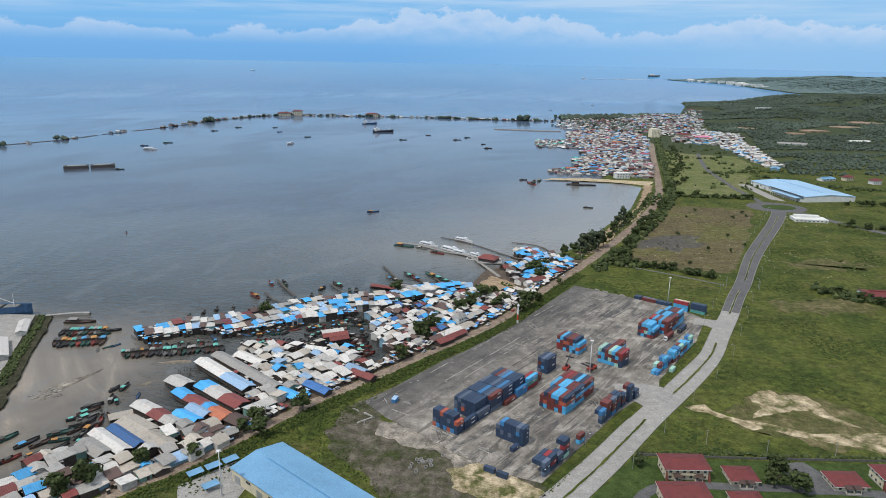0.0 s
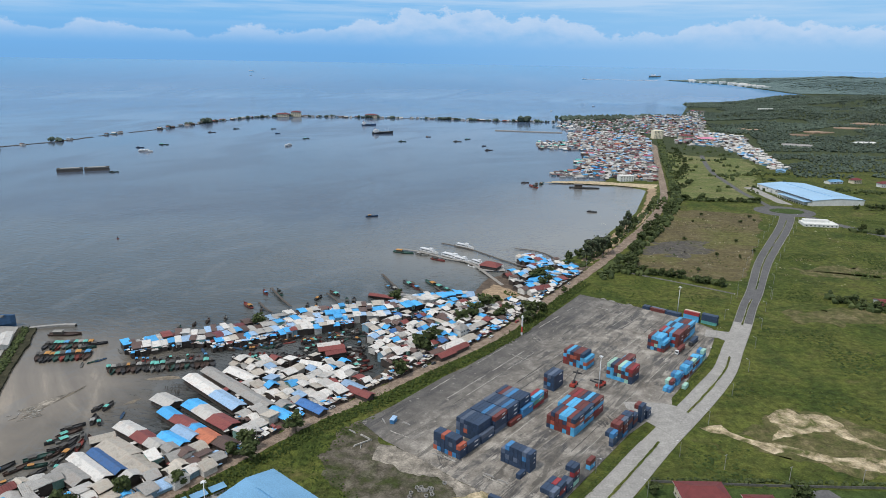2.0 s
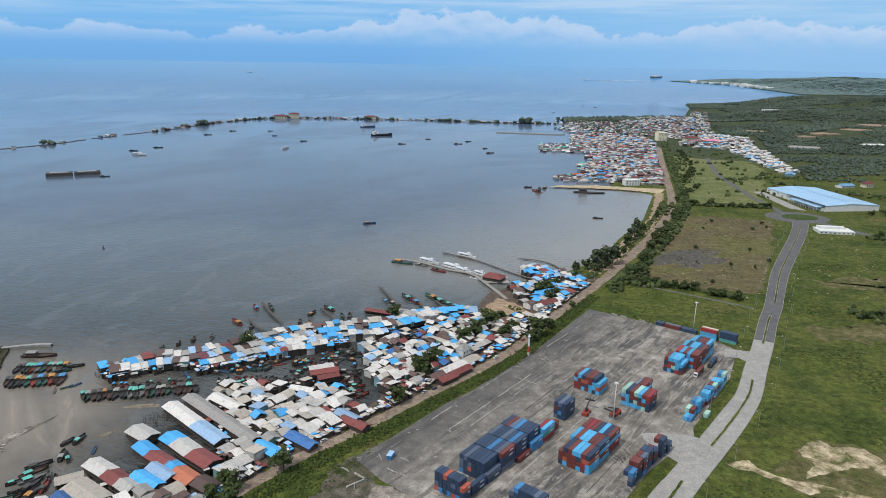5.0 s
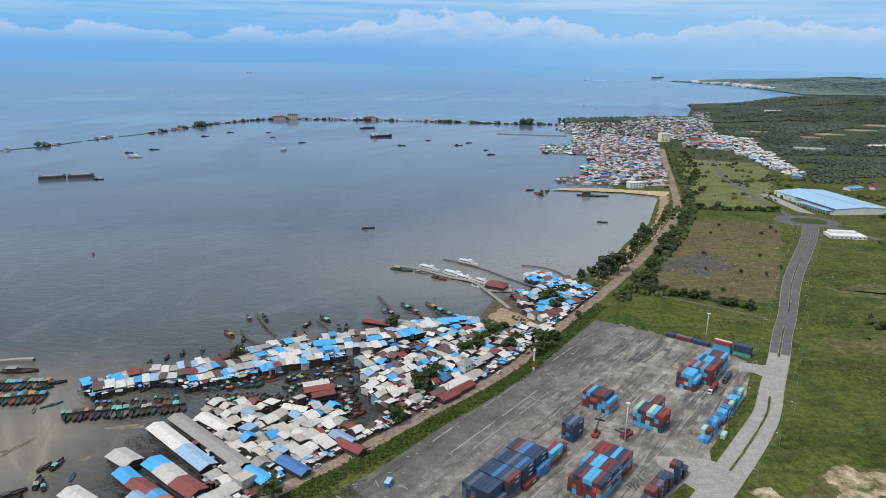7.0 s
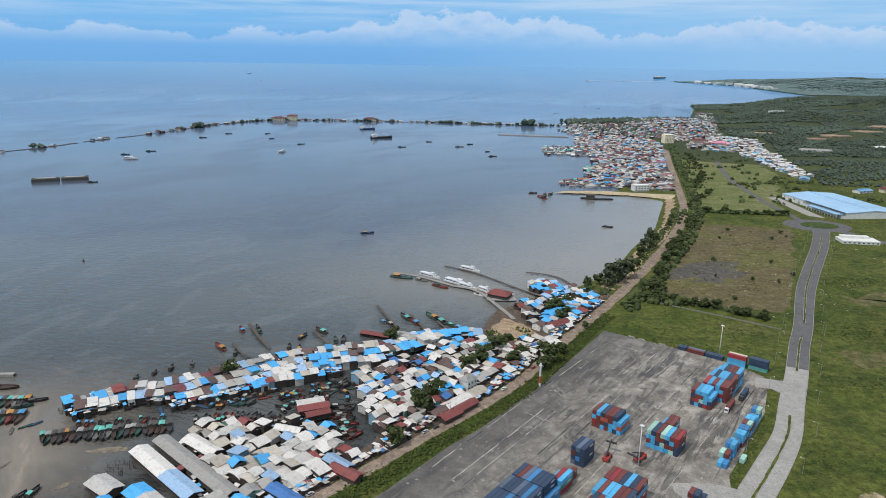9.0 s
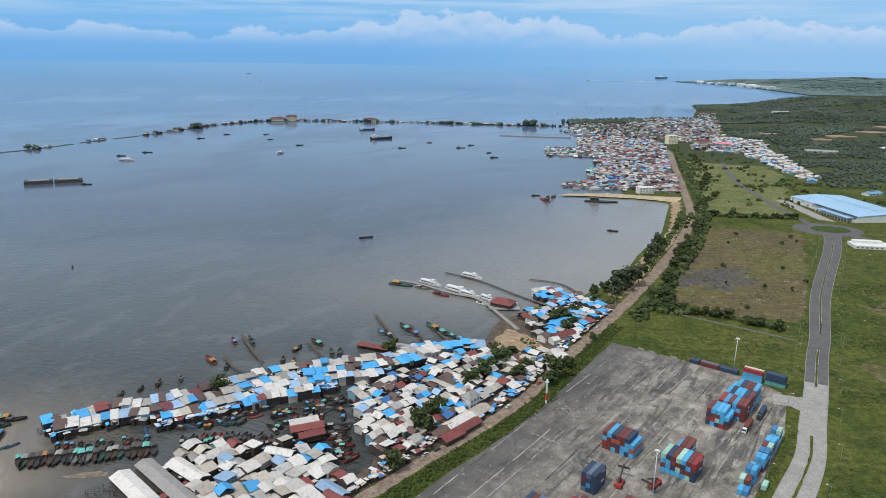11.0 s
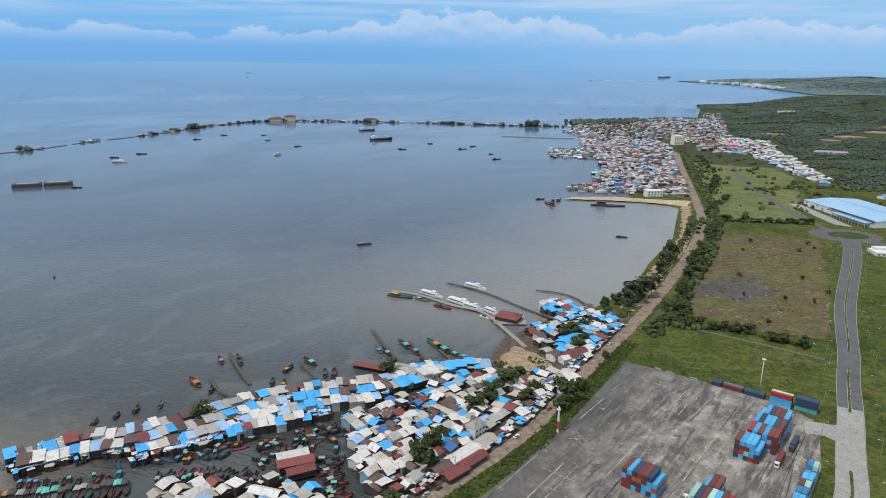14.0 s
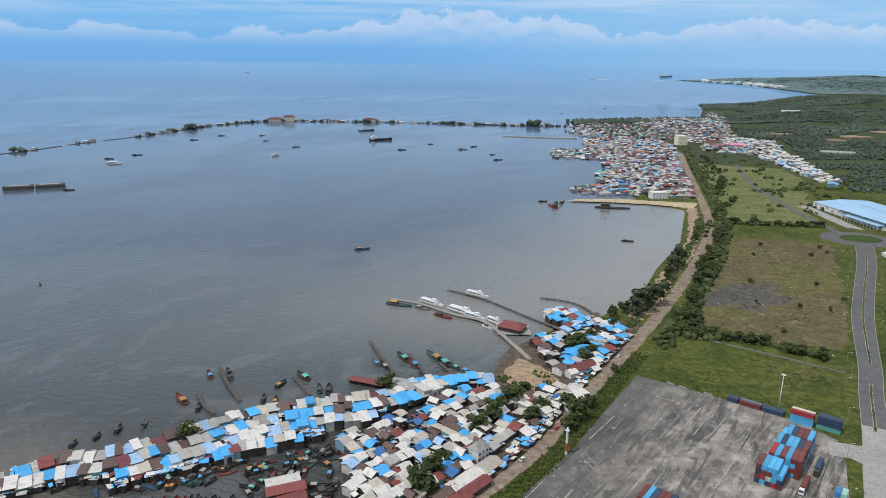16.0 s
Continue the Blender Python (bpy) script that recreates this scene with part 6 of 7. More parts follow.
for i in range(46):
    t = rnd.uniform(0.0, 1.0)
    x, y = 172 + t * 165 + rnd.uniform(4, 20) * (1 - 0.4 * t), 690 + t * 330 + rnd.uniform(-10, 10)
    tree(x, y, rnd.uniform(6, 12), rnd.uniform(9, 15), rnd, group="thicket along the coast road")
for (x0, y0), (x1, y1), n in [((165, 682), (232, 664), 14), ((240, 656), (268, 634), 7), ((362, 1058), (482, 1046), 22), ((352, 1075), (440, 1230), 12), ((430, 1260), (500, 1420), 14), ((505, 1440), (560, 1700), 12), ((355, 602), (400, 560), 12), ((530, 870), (590, 840), 8), ((600, 1010), (660, 1000), 6)]:
    for i in range(n):
        t = (i + rnd.random()) / n
        tree(x0 + (x1 - x0) * t + rnd.uniform(-5, 5), y0 + (y1 - y0) * t + rnd.uniform(-5, 5), rnd.uniform(5, 10), rnd.uniform(7, 13), rnd, group="hedgerow trees")
for i in range(26):
    x, y = rnd.uniform(200, 470), rnd.uniform(680, 960)
    if 40 < x - (196 + (y - 690) * 0.42) < 140:
        tree(x, y, rnd.uniform(3, 6), rnd.uniform(4, 8), rnd, group="lone bushes in the field")


def clumps(name, points, mat, label, category, flat=0.75, faces=20):
    """Very many low crowns or bushes in one mesh: jittered lumps of leaf mass."""
    if faces == 8:
        base_v = np.array([(1, 0, 0), (0, 1, 0), (-1, 0, 0), (0, -1, 0), (0, 0, 1), (0, 0, -1)], float)
        base_f = np.array([(0, 1, 4), (1, 2, 4), (2, 3, 4), (3, 0, 4), (1, 0, 5), (2, 1, 5), (3, 2, 5), (0, 3, 5)])
    else:
        bm = bmesh.new()
        bmesh.ops.create_icosphere(bm, subdivisions=1, radius=1.0)
        base_v = np.array([v.co[:] for v in bm.verts])
        base_f = np.array([[v.index for v in f.verts] for f in bm.faces])
        bm.free()
    rs = np.random.RandomState(7)
    pts = np.array(points)
    n, k = len(pts), len(base_v)
    jit = 1 + rs.uniform(-0.38, 0.34, (n, k, 1))
    vs = base_v[None] * jit * pts[:, None, 3:4] * np.array([1, 1, flat]) + pts[:, None, :3]
    fs = base_f[None] + (np.arange(n) * k)[:, None, None]
    me = bpy.data.meshes.new(name)
    me.from_pydata(vs.reshape(-1, 3).tolist(), [], fs.reshape(-1, 3).tolist())
    me.materials.append(mat)
    return tagged(new(name, me), label, category, kind="stuff")


rnd = random.Random(400)
pts = []
CLEAR = [(1020, 1985, 36, 30), (1090, 2025, 42, 34), (930, 2112, 38, 32), (1250, 2142, 48, 38), (1380, 2252, 62, 48), (905, 1780, 50, 30), (1120, 1850, 45, 20), (1300, 2790, 70, 30), (1440, 2850, 70, 30), (1060, 1630, 100, 24), (1150, 1500, 120, 22)]
while len(pts) < 105000:
    y = 1290 + 3000 * rnd.random() ** 1.05
    x = shore(y) + rnd.uniform(5, 2600)
    if y < 2000 and x < 690 + (y - 1380) * 0.30:
        continue
    if 2000 <= y < 2700 and x < 800 + (y - 2000) * 0.18:
        continue
    if y >= 2700 and x < shore(y) + 60 and rnd.random() < 0.5:
        continue
    if any(((x - cx) / a) ** 2 + ((y - cy) / b_) ** 2 < 1 for cx, cy, a, b_ in CLEAR):
        continue
    if y < 1750 and noise.noise(Vector((x / 120, y / 60, 3))) > 0.22:
        continue
    if noise.noise(Vector((x / 260, y / 160, 9))) > 0.36:
        continue
    r = rnd.uniform(1.2, 3.2) + y / 1900
    pts.append((*drawn_in((x, y, land_height(x, y) + r * rnd.uniform(0.2, 1.1))), r))
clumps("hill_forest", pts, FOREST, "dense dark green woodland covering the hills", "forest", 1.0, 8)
pts = []
for i in range(32000):
    y = rnd.uniform(5100, 8300)
    x = shore(y) + 30 + 2600 * rnd.random() ** 1.5
    r = rnd.uniform(5, 13)
    z = land_height(x, y)
    p = drawn_in((x, y, z + r * 0.2))
    k = (Vector(p) - EYE).length / (Vector((x, y, z)) - EYE).length
    pts.append((*p, r * k))
# pale blue-grey: distance haze painted into the leaf colours
clumps("far_forest", pts, leaf_material("headland_haze_leaves", (0.112, 0.165, 0.165), (0.118, 0.172, 0.17), (0.126, 0.18, 0.176)), "hazy woodland on the distant headland", "forest", 0.5, 8)
# woods behind the far town
pts = []
for i in range(500):
    t = rnd.random()
    x, y = 420 + 480 * t + rnd.uniform(-40, 40), 2480 + 160 * t + rnd.uniform(-60, 70)
    pts.append((x, y, 7, rnd.uniform(4, 8)))
for i in range(260):
    x, y = rnd.uniform(430, 900), rnd.uniform(2050, 2600)
    pts.append((x, y, 5, rnd.uniform(4, 7)))
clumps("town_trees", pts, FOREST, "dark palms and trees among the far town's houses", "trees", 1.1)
# thickets along the coast road and the hedges
pts = []
for x, y, h in along(offset_line(COAST_ROAD, -11), 2.0):
    if not 655 < y < 1880:
        continue
    for i in range(1):
        o = -rnd.uniform(0, 14) * (1.0 if noise.noise(Vector((y / 60, 1, 1))) > -0.2 else 0.3)
        r = rnd.uniform(1.4, 4.2)
        pts.append((x - math.sin(radians(h)) * o, y + math.cos(radians(h)) * o, 1.0 + r * 0.5, r))
for x, y, h in along(offset_line(COAST_ROAD, 9), 2.2):
    for _ in range(2 if 690 < y < 1080 else 0):
        r = rnd.uniform(0.8, 2.2)
        o = rnd.uniform(1, 9)
        pts.append((x - math.sin(radians(h)) * o, y + math.cos(radians(h)) * o, 0.8 + r * 0.5, r))
for (x0, y0), (x1, y1), n, sp in [((165, 682), (232, 664), 60, 6), ((232, 664), (270, 636), 40, 4), ((362, 1058), (482, 1046), 120, 7), ((300, 985), (345, 1060), 40, 10), ((350, 606), (402, 560), 110, 12), ((500, 1290), (660, 1330), 90, 12), ((420, 1250), (480, 1380), 60, 16), ((470, 1400), (520, 1560), 50, 12), ((600, 1060), (680, 1010), 50, 14), ((525, 872), (600, 830), 50, 8), ((-320, 508), (-283, 392), 300, 2), ((-316, 502), (-277, 388), 240, 2), ((108, 324), (300, 322), 260, 1.6), ((640, 1180), (760, 1120), 60, 20)]:
    for i in range(n):
        t = rnd.random()
        r = rnd.uniform(1.0, 3.6) if sp > 2 else rnd.uniform(0.5, 1.3)
        pts.append((x0 + (x1 - x0) * t + rnd.gauss(0, sp * 0.5), y0 + (y1 - y0) * t + rnd.gauss(0, sp * 0.5), 1.0 + r * 0.5, r))
for i in range(120):
    x, y = rnd.uniform(360, 690), rnd.uniform(1080, 1760)
    if x < 352 + (y - 1050) * 0.28 or x > 600 + (y - 1100) * 0.12:
        continue
    for k in range(rnd.choice((1, 1, 2, 5))):
        r = rnd.uniform(1.5, 4.5)
        pts.append((x + rnd.gauss(0, 5), y + rnd.gauss(0, 7), 1.0 + r * 0.4, r))
clumps("thicket", pts, LEAF, "dense dark green thickets along the coast road and hedges", "scrub", 0.95)
# scrub along the road and in the meadow
pts = []
for x, y, h in along(offset_line(COAST_ROAD, -11), 0.8):
    if y < 250 or y > 640:
        continue
    for i in range(7):
        r = rnd.uniform(0.3, 0.95)
        o = rnd.uniform(-4.0, 6.5)
        pts.append((x - math.sin(radians(h)) * o + rnd.uniform(-1, 1), y + math.cos(radians(h)) * o + rnd.uniform(-1, 1), 1.0 + r * rnd.uniform(0.2, 1.3), r))
for i in range(5200):
    x, y = rnd.uniform(-130, 40), rnd.uniform(250, 420)
    d = (x + 92) * 0.79 - (y - 355) * 0.61
    if 6 < d < 26 and not (x > -60 and y < 300):
        r = rnd.uniform(0.25, 0.85)
        pts.append((x, y, 1.0 + r * 0.3, r))
edge = [(-70, 336), (-60, 356), (-52, 372)]
for x, y, h in along(edge, 0.25) + along([(-70, 336), (-56, 316), (-40, 294), (-20, 274)], 0.25):
    r = rnd.uniform(0.25, 0.8)
    pts.append((x + rnd.gauss(0, 4.5), y + rnd.gauss(0, 4.5), 1.0 + r * 0.3, r))
for i in range(130):
    x, y = rnd.choice(((40, 576), (48, 586), (36, 596), (62, 604), (66, 590)))
    r = rnd.uniform(0.5, 1.7)
    pts.append((x + rnd.gauss(0, 3.5), y + rnd.gauss(0, 3.5), 1.0 + r * 0.3, r))
clumps("verge_scrub", pts, SHRUB, "tangled green scrub beside the coast road", "scrub", 0.9, 8)
pts = []
for i in range(70000):
    x, y = rnd.uniform(110, 640), rnd.uniform(318, 1000)
    right = x - np.interp(y, [307, 364, 424, 454, 490, 532, 584, 622, 719, 819, 869, 932, 962], [80.5, 125.5, 174, 196, 216, 240, 268, 290, 342, 403, 434, 470, 484])
    if right < 15 or math.hypot(x - 495, y - 985) < 50 or abs(x - np.interp(y, [740, 834, 893, 942, 975], [640, 561, 530, 512, 500])) < 11:
        continue
    n = noise.noise(Vector((x / 45, y / 45, 1)))
    if n < 0.06 + 0.28 * rnd.random() or inside(x, y, [(150, 385), (190, 392), (214, 406), (242, 396), (280, 366), (340, 350), (340, 316), (240, 318), (150, 366)]):
        continue
    r = rnd.uniform(0.3, 1.0) * (1.45 if n > 0.3 else 1)
    pts.append((x, y, 1.0 + r * 0.2, r))
clumps("meadow_scrub", pts, SHRUB, "low green bushes scattered over the meadow", "scrub", 0.55, 8)
pts = []
for i in range(2600):
    x, y = rnd.uniform(190, 460), rnd.uniform(620, 980)
    e = np.interp(y, [571, 619, 719, 869, 955], [256, 285, 340, 422, 472]) - x
    if e < 16 or x < 200 + (y - 700) * 0.45 - 20 or noise.noise(Vector((x / 30, y / 30, 5))) < 0.12:
        continue
    r = rnd.uniform(0.4, 1.2)
    pts.append((x, y, 1.0 + r * 0.2, r))
for i in range(900):
    u, v = rnd.uniform(3, 75), rnd.uniform(2, 112)
    x, y, _ = yard(u, v)
    if noise.noise(Vector((x / 20, y / 20, 6))) > 0.0:
        r = rnd.uniform(0.4, 1.1)
        pts.append((x, y, 1.0 + r * 0.2, r))
for i in range(900):
    u, v = rnd.uniform(-296, -50), rnd.uniform(133.5, 137)
    if -190 < u < -146:
        continue
    x, y, _ = yard(u, v)
    r = rnd.uniform(0.25, 0.7)
    pts.append((x, y, 1.0 + r * 0.2, r))
clumps("field_scrub", pts, SHRUB, "low weeds and bushes over the field", "scrub", 0.6, 8)

pts = []
while len(pts) < 420:
    x, y = rnd.uniform(190, 560), rnd.uniform(640, 960)
    if noise.noise(Vector((x / 18, y / 12, 8))) < 0.25:
        continue
    e = np.interp(y, [571, 619, 719, 869, 955], [258, 287, 342, 430, 478]) - x
    if abs(e) < 14:
        continue
    r = rnd.uniform(0.3, 0.9)
    pts.append((x, y, 1.05, r))
clumps("bleached_straw", pts, material("straw", (0.42, 0.37, 0.27), 0.95, 0.3, coords="World"), "pale bleached straw and litter scattered on the field", "litter", 0.2)

# ---- boats, piers and ships ----


def hull_mesh(sheer=0.25, flat_stern=0.55):
    """A lofted open hull in one piece: unit length along x, unit beam, unit depth."""
    b = Build()
    st = [(-0.5, flat_stern, 0.12), (-0.35, 0.85, 0.05), (-0.1, 1.0, 0.0), (0.15, 0.97, 0.03), (0.35, 0.66, 0.14), (0.46, 0.28, 0.26), (0.5, 0.04, 0.34)]
    for x, w, s in st:
        z = 1 + s * sheer * 4
        h = w / 2
        b.v += [(x, h, z), (x, h * 0.9, 0.45), (x, h * 0.35, 0.0), (x, -h * 0.35, 0.0), (x, -h * 0.9, 0.45), (x, -h, z), (x, -h * 0.84, z - 0.02), (x, -h * 0.8, 0.72), (x, h * 0.8, 0.72), (x, h * 0.84, z - 0.02)]
    for k in range(len(st) - 1):
        for j in range(10):
            p, q = k * 10 + j, k * 10 + (j + 1) % 10
            b.f.append((p, q, q + 10, p + 10))
    e = (len(st) - 1) * 10
    b.f += [tuple(range(9, -1, -1)), tuple(range(e, e + 10))]
    return b.mesh("hull")


HULL = hull_mesh()
CABIN = Build().box(-0.5, -0.5, 0, 0.5, 0.5, 1, 0.92).mesh("cabin")
AWNING = sheet_roof([(-0.56, 0.0), (0.0, 0.35), (0.56, 0.0)], 5)
AWNING.name = "awning"
BOAT_PAINT = {k: material("boat_" + k, c, 0.7, 0.3, 0.6, by_object=0.2, coords="World") for k, c in {"black": (0.035, 0.035, 0.038), "brown": (0.055, 0.034, 0.027), "red": (0.17, 0.035, 0.028), "green": (0.025, 0.07, 0.057), "blue": (0.03, 0.08, 0.16), "grey": (0.15, 0.15, 0.14), "white": (0.68, 0.68, 0.67)}.items()}
AWN = {k: material("awning_" + k, c, 0.7, 0.2, 0.6, by_object=0.15) for k, c in {"teal": (0.12, 0.42, 0.36), "dark": (0.07, 0.065, 0.06), "orange": (0.45, 0.22, 0.06), "blue": (0.08, 0.30, 0.55), "grey": (0.30, 0.29, 0.27), "red": (0.28, 0.06, 0.05), "white": (0.62, 0.62, 0.6)}.items()}
PLANK = material("weathered_planks", (0.085, 0.072, 0.060), 0.9, 0.3, 0.6, coords="World")
rnd = random.Random(500)


def boat(x, y, turn, ln=11, paint=None, awn=None, group="moored fishing boats", mast=False):
    paint = paint or rnd.choice(["black", "black", "black", "black", "black", "brown", "brown", "red", "green", "grey"])
    awn = awn or rnd.choice(["teal", "teal", "dark", "dark", "dark", "orange", "blue", "grey", "dark", "dark"])
    t = thing("fishing_boat", pose(x, y, -0.95, 0, 0, turn), f"{paint} wooden fishing boat with a {awn} awning, moored", "boat", group)
    w = ln * 0.26
    part("hull", HULL, BOAT_PAINT[paint], t, m=Matrix.Diagonal((ln, w, 1.7, 1)))
    part("cabin", CABIN, PLANK, t, m=pose(-ln * 0.2, 0, 1.1) @ Matrix.Diagonal((ln * 0.26, w * 0.62, 1.4 + max(0, ln - 13) * 0.12, 1)))
    part("awning", AWNING, AWN[awn], t, m=pose(-ln * 0.2, 0, 2.55 + max(0, ln - 13) * 0.12) @ Matrix.Diagonal((ln * 0.26, w * 0.72, 1, 1)))
    if mast:
        part("mast", Build().cyl(ln * 0.1, 0, 1.2, 5.5, 0.07, 0.04, 6), TIMBER, t)


def skiff(x, y, turn, ln=6, paint=None):
    paint = paint or rnd.choice(["brown", "grey", "green", "red", "blue"])
    t = thing("skiff", pose(x, y, -0.85, 0, 0, turn), f"small open {paint} wooden skiff", "boat", "small open boats")
    part("hull", HULL, BOAT_PAINT[paint], t, m=Matrix.Diagonal((ln, ln * 0.22, 0.9, 1)))
    for k in (-0.15, 0.12):
        part("thwart", Build().box(k * ln - 0.15, -ln * 0.08, 0.72, k * ln + 0.15, ln * 0.08, 0.8), PLANK, t)


def rank(x0, y0, x1, y1, n, ln, turn, jitter=0.6, **kw):
    for i in range(n):
        t = (i + 0.5) / n
        boat(x0 + (x1 - x0) * t + rnd.uniform(-jitter, jitter), y0 + (y1 - y0) * t + rnd.uniform(-jitter, jitter) * 1.5, turn + rnd.uniform(-9, 9), ln * rnd.uniform(0.85, 1.12), **kw)


rank(-284, 456, -248, 462, 11, 16, 288)
rank(-288, 476, -256, 480, 10, 16, 285)
boat(-285, 498, 5, 24, "brown", "grey")
boat(-252, 482, 20, 13), boat(-256, 474, 25, 12)
rank(-226, 439, -158, 453, 22, 15, 291)
rank(-214, 452, -166, 463, 12, 9, 285, 1.6)
for x, y, a in [(-241, 452, 230), (-237, 455, 235), (-246, 447, 110), (-231, 470, 130), (-188, 381, 100)]:
    skiff(x, y, a, 8)
for x, y, a, ln in [(-201, 391, 85, 11), (-206, 388, 70, 9), (-202, 375, 105, 12), (-198, 373, 120, 10), (-238, 329, 62, 14), (-224, 325, 60, 14), (-216, 325, 55, 13), (-226, 307, 62, 11), (-223, 310, 58, 10), (-211, 336, 35, 15), (-208, 360, 50, 14), (-205, 355, 48, 15), (-209, 366, 40, 13), (-203, 349, 75, 14), (-199, 343, 85, 13), (-200, 334, 75, 12), (-196, 348, 100, 11), (-206, 344, 30, 10), (-193, 354, 130, 10), (-212, 351, 40, 9), (-208, 328, 20, 11), (-204, 322, 60, 10), (-214, 314, 50, 9), (-199, 357, 120, 9), (-205, 338, 60, 9), (-197, 328, 100, 9)]:
    boat(x, y, a, ln)
for i in range(84):
    t = rnd.random()
    x, y = -172 + t * 116 + rnd.uniform(-4, 4), 478 + 30 * t ** 1.2 + rnd.uniform(-7, 8)
    (boat if rnd.random() < 0.6 else skiff)(x, y, rnd.uniform(0, 360), rnd.uniform(6, 11))
for x, y in [(-62, 492), (-58, 484), (-66, 500), (-76, 515), (-68, 512), (-52, 516), (-46, 512), (-56, 508), (-84, 478), (-60, 470), (-30, 500), (-38, 506)]:
    boat(x, y, rnd.uniform(40, 140), rnd.uniform(8, 13))

for x, y, h in along([(-146, 457), (-116, 462), (-100, 458), (-93, 462)], 2.6) + along([(-98, 474), (-90, 486), (-74, 488)], 3.0) + along([(-68, 480), (-63, 462), (-56, 444)], 2.6):
    o = rnd.uniform(1.5, 6)
    boat(x - math.sin(radians(h)) * o, y + math.cos(radians(h)) * o, h + 90 + rnd.uniform(-25, 25), rnd.uniform(8, 12), rnd.choice(["black", "black", "brown", "red"]), rnd.choice(["dark", "dark", "teal", "grey"]))

PIER_DECK = material("pier_boards", (0.27, 0.255, 0.23), 0.9, 0.25, 0.5)
PILE = Build().cyl(0, 0, -3.2, 0, 0.14, 0.12, 6).mesh("pile")


def pier(name, line, width, label, z=1.2, mat=None, step=6.0):
    t = thing(name, pose(0, 0, 0), label, "pier")
    part("deck", ribbon(line, width, z, 3, 0.3), mat or PLANK, t)
    for x, y, h in along(line, step):
        for s in (-1, 1):
            part("pile", PILE, TIMBER, t, m=pose(x - math.sin(radians(h)) * s * width * 0.42, y + math.cos(radians(h)) * s * width * 0.42, z - 0.2))
    if width > 2.4:
        part("edge_beam", ribbon(offset_line(line, width / 2 - 0.15), 0.3, z + 0.2, 4, 0.2), KERB, t)
    return t


pier("ferry_pier", [(-52, 750), (-28, 740), (4, 714), (28, 698), (46, 655), (56, 628)], 3.4, "long grey plank ferry pier on piles", mat=PIER_DECK)
pier("long_jetty", [(-2, 776), (30, 752), (65, 709), (88, 684)], 2.6, "long narrow dark jetty on piles")
pier("curved_jetty", [(80, 758), (98, 752), (112, 739), (124, 706)], 2.6, "curved timber jetty by the houses")
pier("work_jetty", [(-60, 657), (-48, 628), (-35, 599)], 2.4, "weathered timber jetty with boats")
pier("work_jetty", [(-157, 610), (-143, 585), (-129, 563)], 2.2, "weathered timber jetty with boats")
pier("work_jetty", [(-30, 636), (-20, 612), (-8, 585)], 2.2, "weathered timber jetty with boats")
pier("work_jetty", [(-104, 598), (-96, 585), (-87, 571)], 1.8, "short weathered timber jetty")
pier("work_jetty", [(-8, 622), (2, 602)], 2.0, "short weathered timber jetty")
pier("work_jetty", [(-158, 572), (-148, 556), (-140, 548)], 1.8, "short weathered timber jetty")
for x, y, a, ln in [(-52, 622, 118, 12), (-46, 618, 118, 14), (-40, 606, 110, 12), (-34, 632, 118, 18), (-26, 622, 118, 17), (-18, 600, 115, 14), (-12, 634, 120, 20), (-6, 626, 120, 20), (2, 618, 125, 14), (8, 613, 130, 14), (-160, 600, 118, 13), (-146, 598, 118, 12), (-149, 605, 118, 10), (-110, 588, 70, 12), (-98, 600, 130, 16), (-84, 582, 100, 13), (-78, 582, 95, 15), (-166, 566, 130, 17), (-152, 556, 100, 10), (-188, 530, 95, 10), (-176, 536, 100, 9), (-116, 568, 95, 11), (-108, 566, 95, 10), (-196, 522, 90, 8), (-205, 514, 90, 8)]:
    boat(x, y, a, ln, mast=ln > 13)
t = thing("covered_barge", pose(-54, 590, -0.9, 0, 0, -20), "long work boat under a dark red sheet roof", "boat")
part("hull", HULL, BOAT_PAINT["brown"], t, m=Matrix.Diagonal((26, 6, 1.8, 1)))
part("roof", ROOF_MESH["gable"], ROOFS["red"], t, m=pose(0, 0, 3.4) @ Matrix.Diagonal((22, 6.5, 1.0, 1)))
for sx in (-9, -3, 3, 9):
    for sy in (-2.2, 2.2):
        part("post", Build().cyl(sx, sy, 1.1, 3.5, 0.08, n=6), TIMBER, t)


def ferry(x, y, turn, ln):
    t = thing("ferry", pose(x, y, -1.0, 0, 0, turn), "white passenger ferry with long rows of windows", "ferry", "ferries at the pier")
    w = ln * 0.21
    part("hull", HULL, BOAT_PAINT["white"], t, m=Matrix.Diagonal((ln, w, 2.6, 1)))
    part("saloon", Build().box(-ln * 0.42, -w * 0.4, 1.8, ln * 0.26, w * 0.4, 4.4, 0.96), WHITE_STEEL, t)
    part("bridge", Build().box(ln * 0.02, -w * 0.3, 4.4, ln * 0.2, w * 0.3, 6.2, 0.9), WHITE_STEEL, t)
    part("roof", Build().box(-ln * 0.44, -w * 0.44, 4.4, ln * 0.0, w * 0.44, 4.6), WHITE_STEEL, t)
    for s in (-1, 1):
        part("window_band", Build().box(-ln * 0.38, s * w * 0.4 - 0.05, 3.0, ln * 0.2, s * w * 0.4 + 0.05, 3.7), GLASS, t)


for x, y, a, ln in [(-16, 741, -38, 26), (10, 722, -40, 30), (20, 710, -38, 22), (36, 700, -45, 18), (24, 764, -35, 24)]:
    ferry(x, y, a, ln)
for x, y, a, ln, p in [(-44, 738, -20, 24, "green"), (-24, 730, -30, 15, "grey"), (-6, 712, -35, 18, "red"), (30, 690, -40, 12, "white")]:
    boat(x, y, a, ln, p)


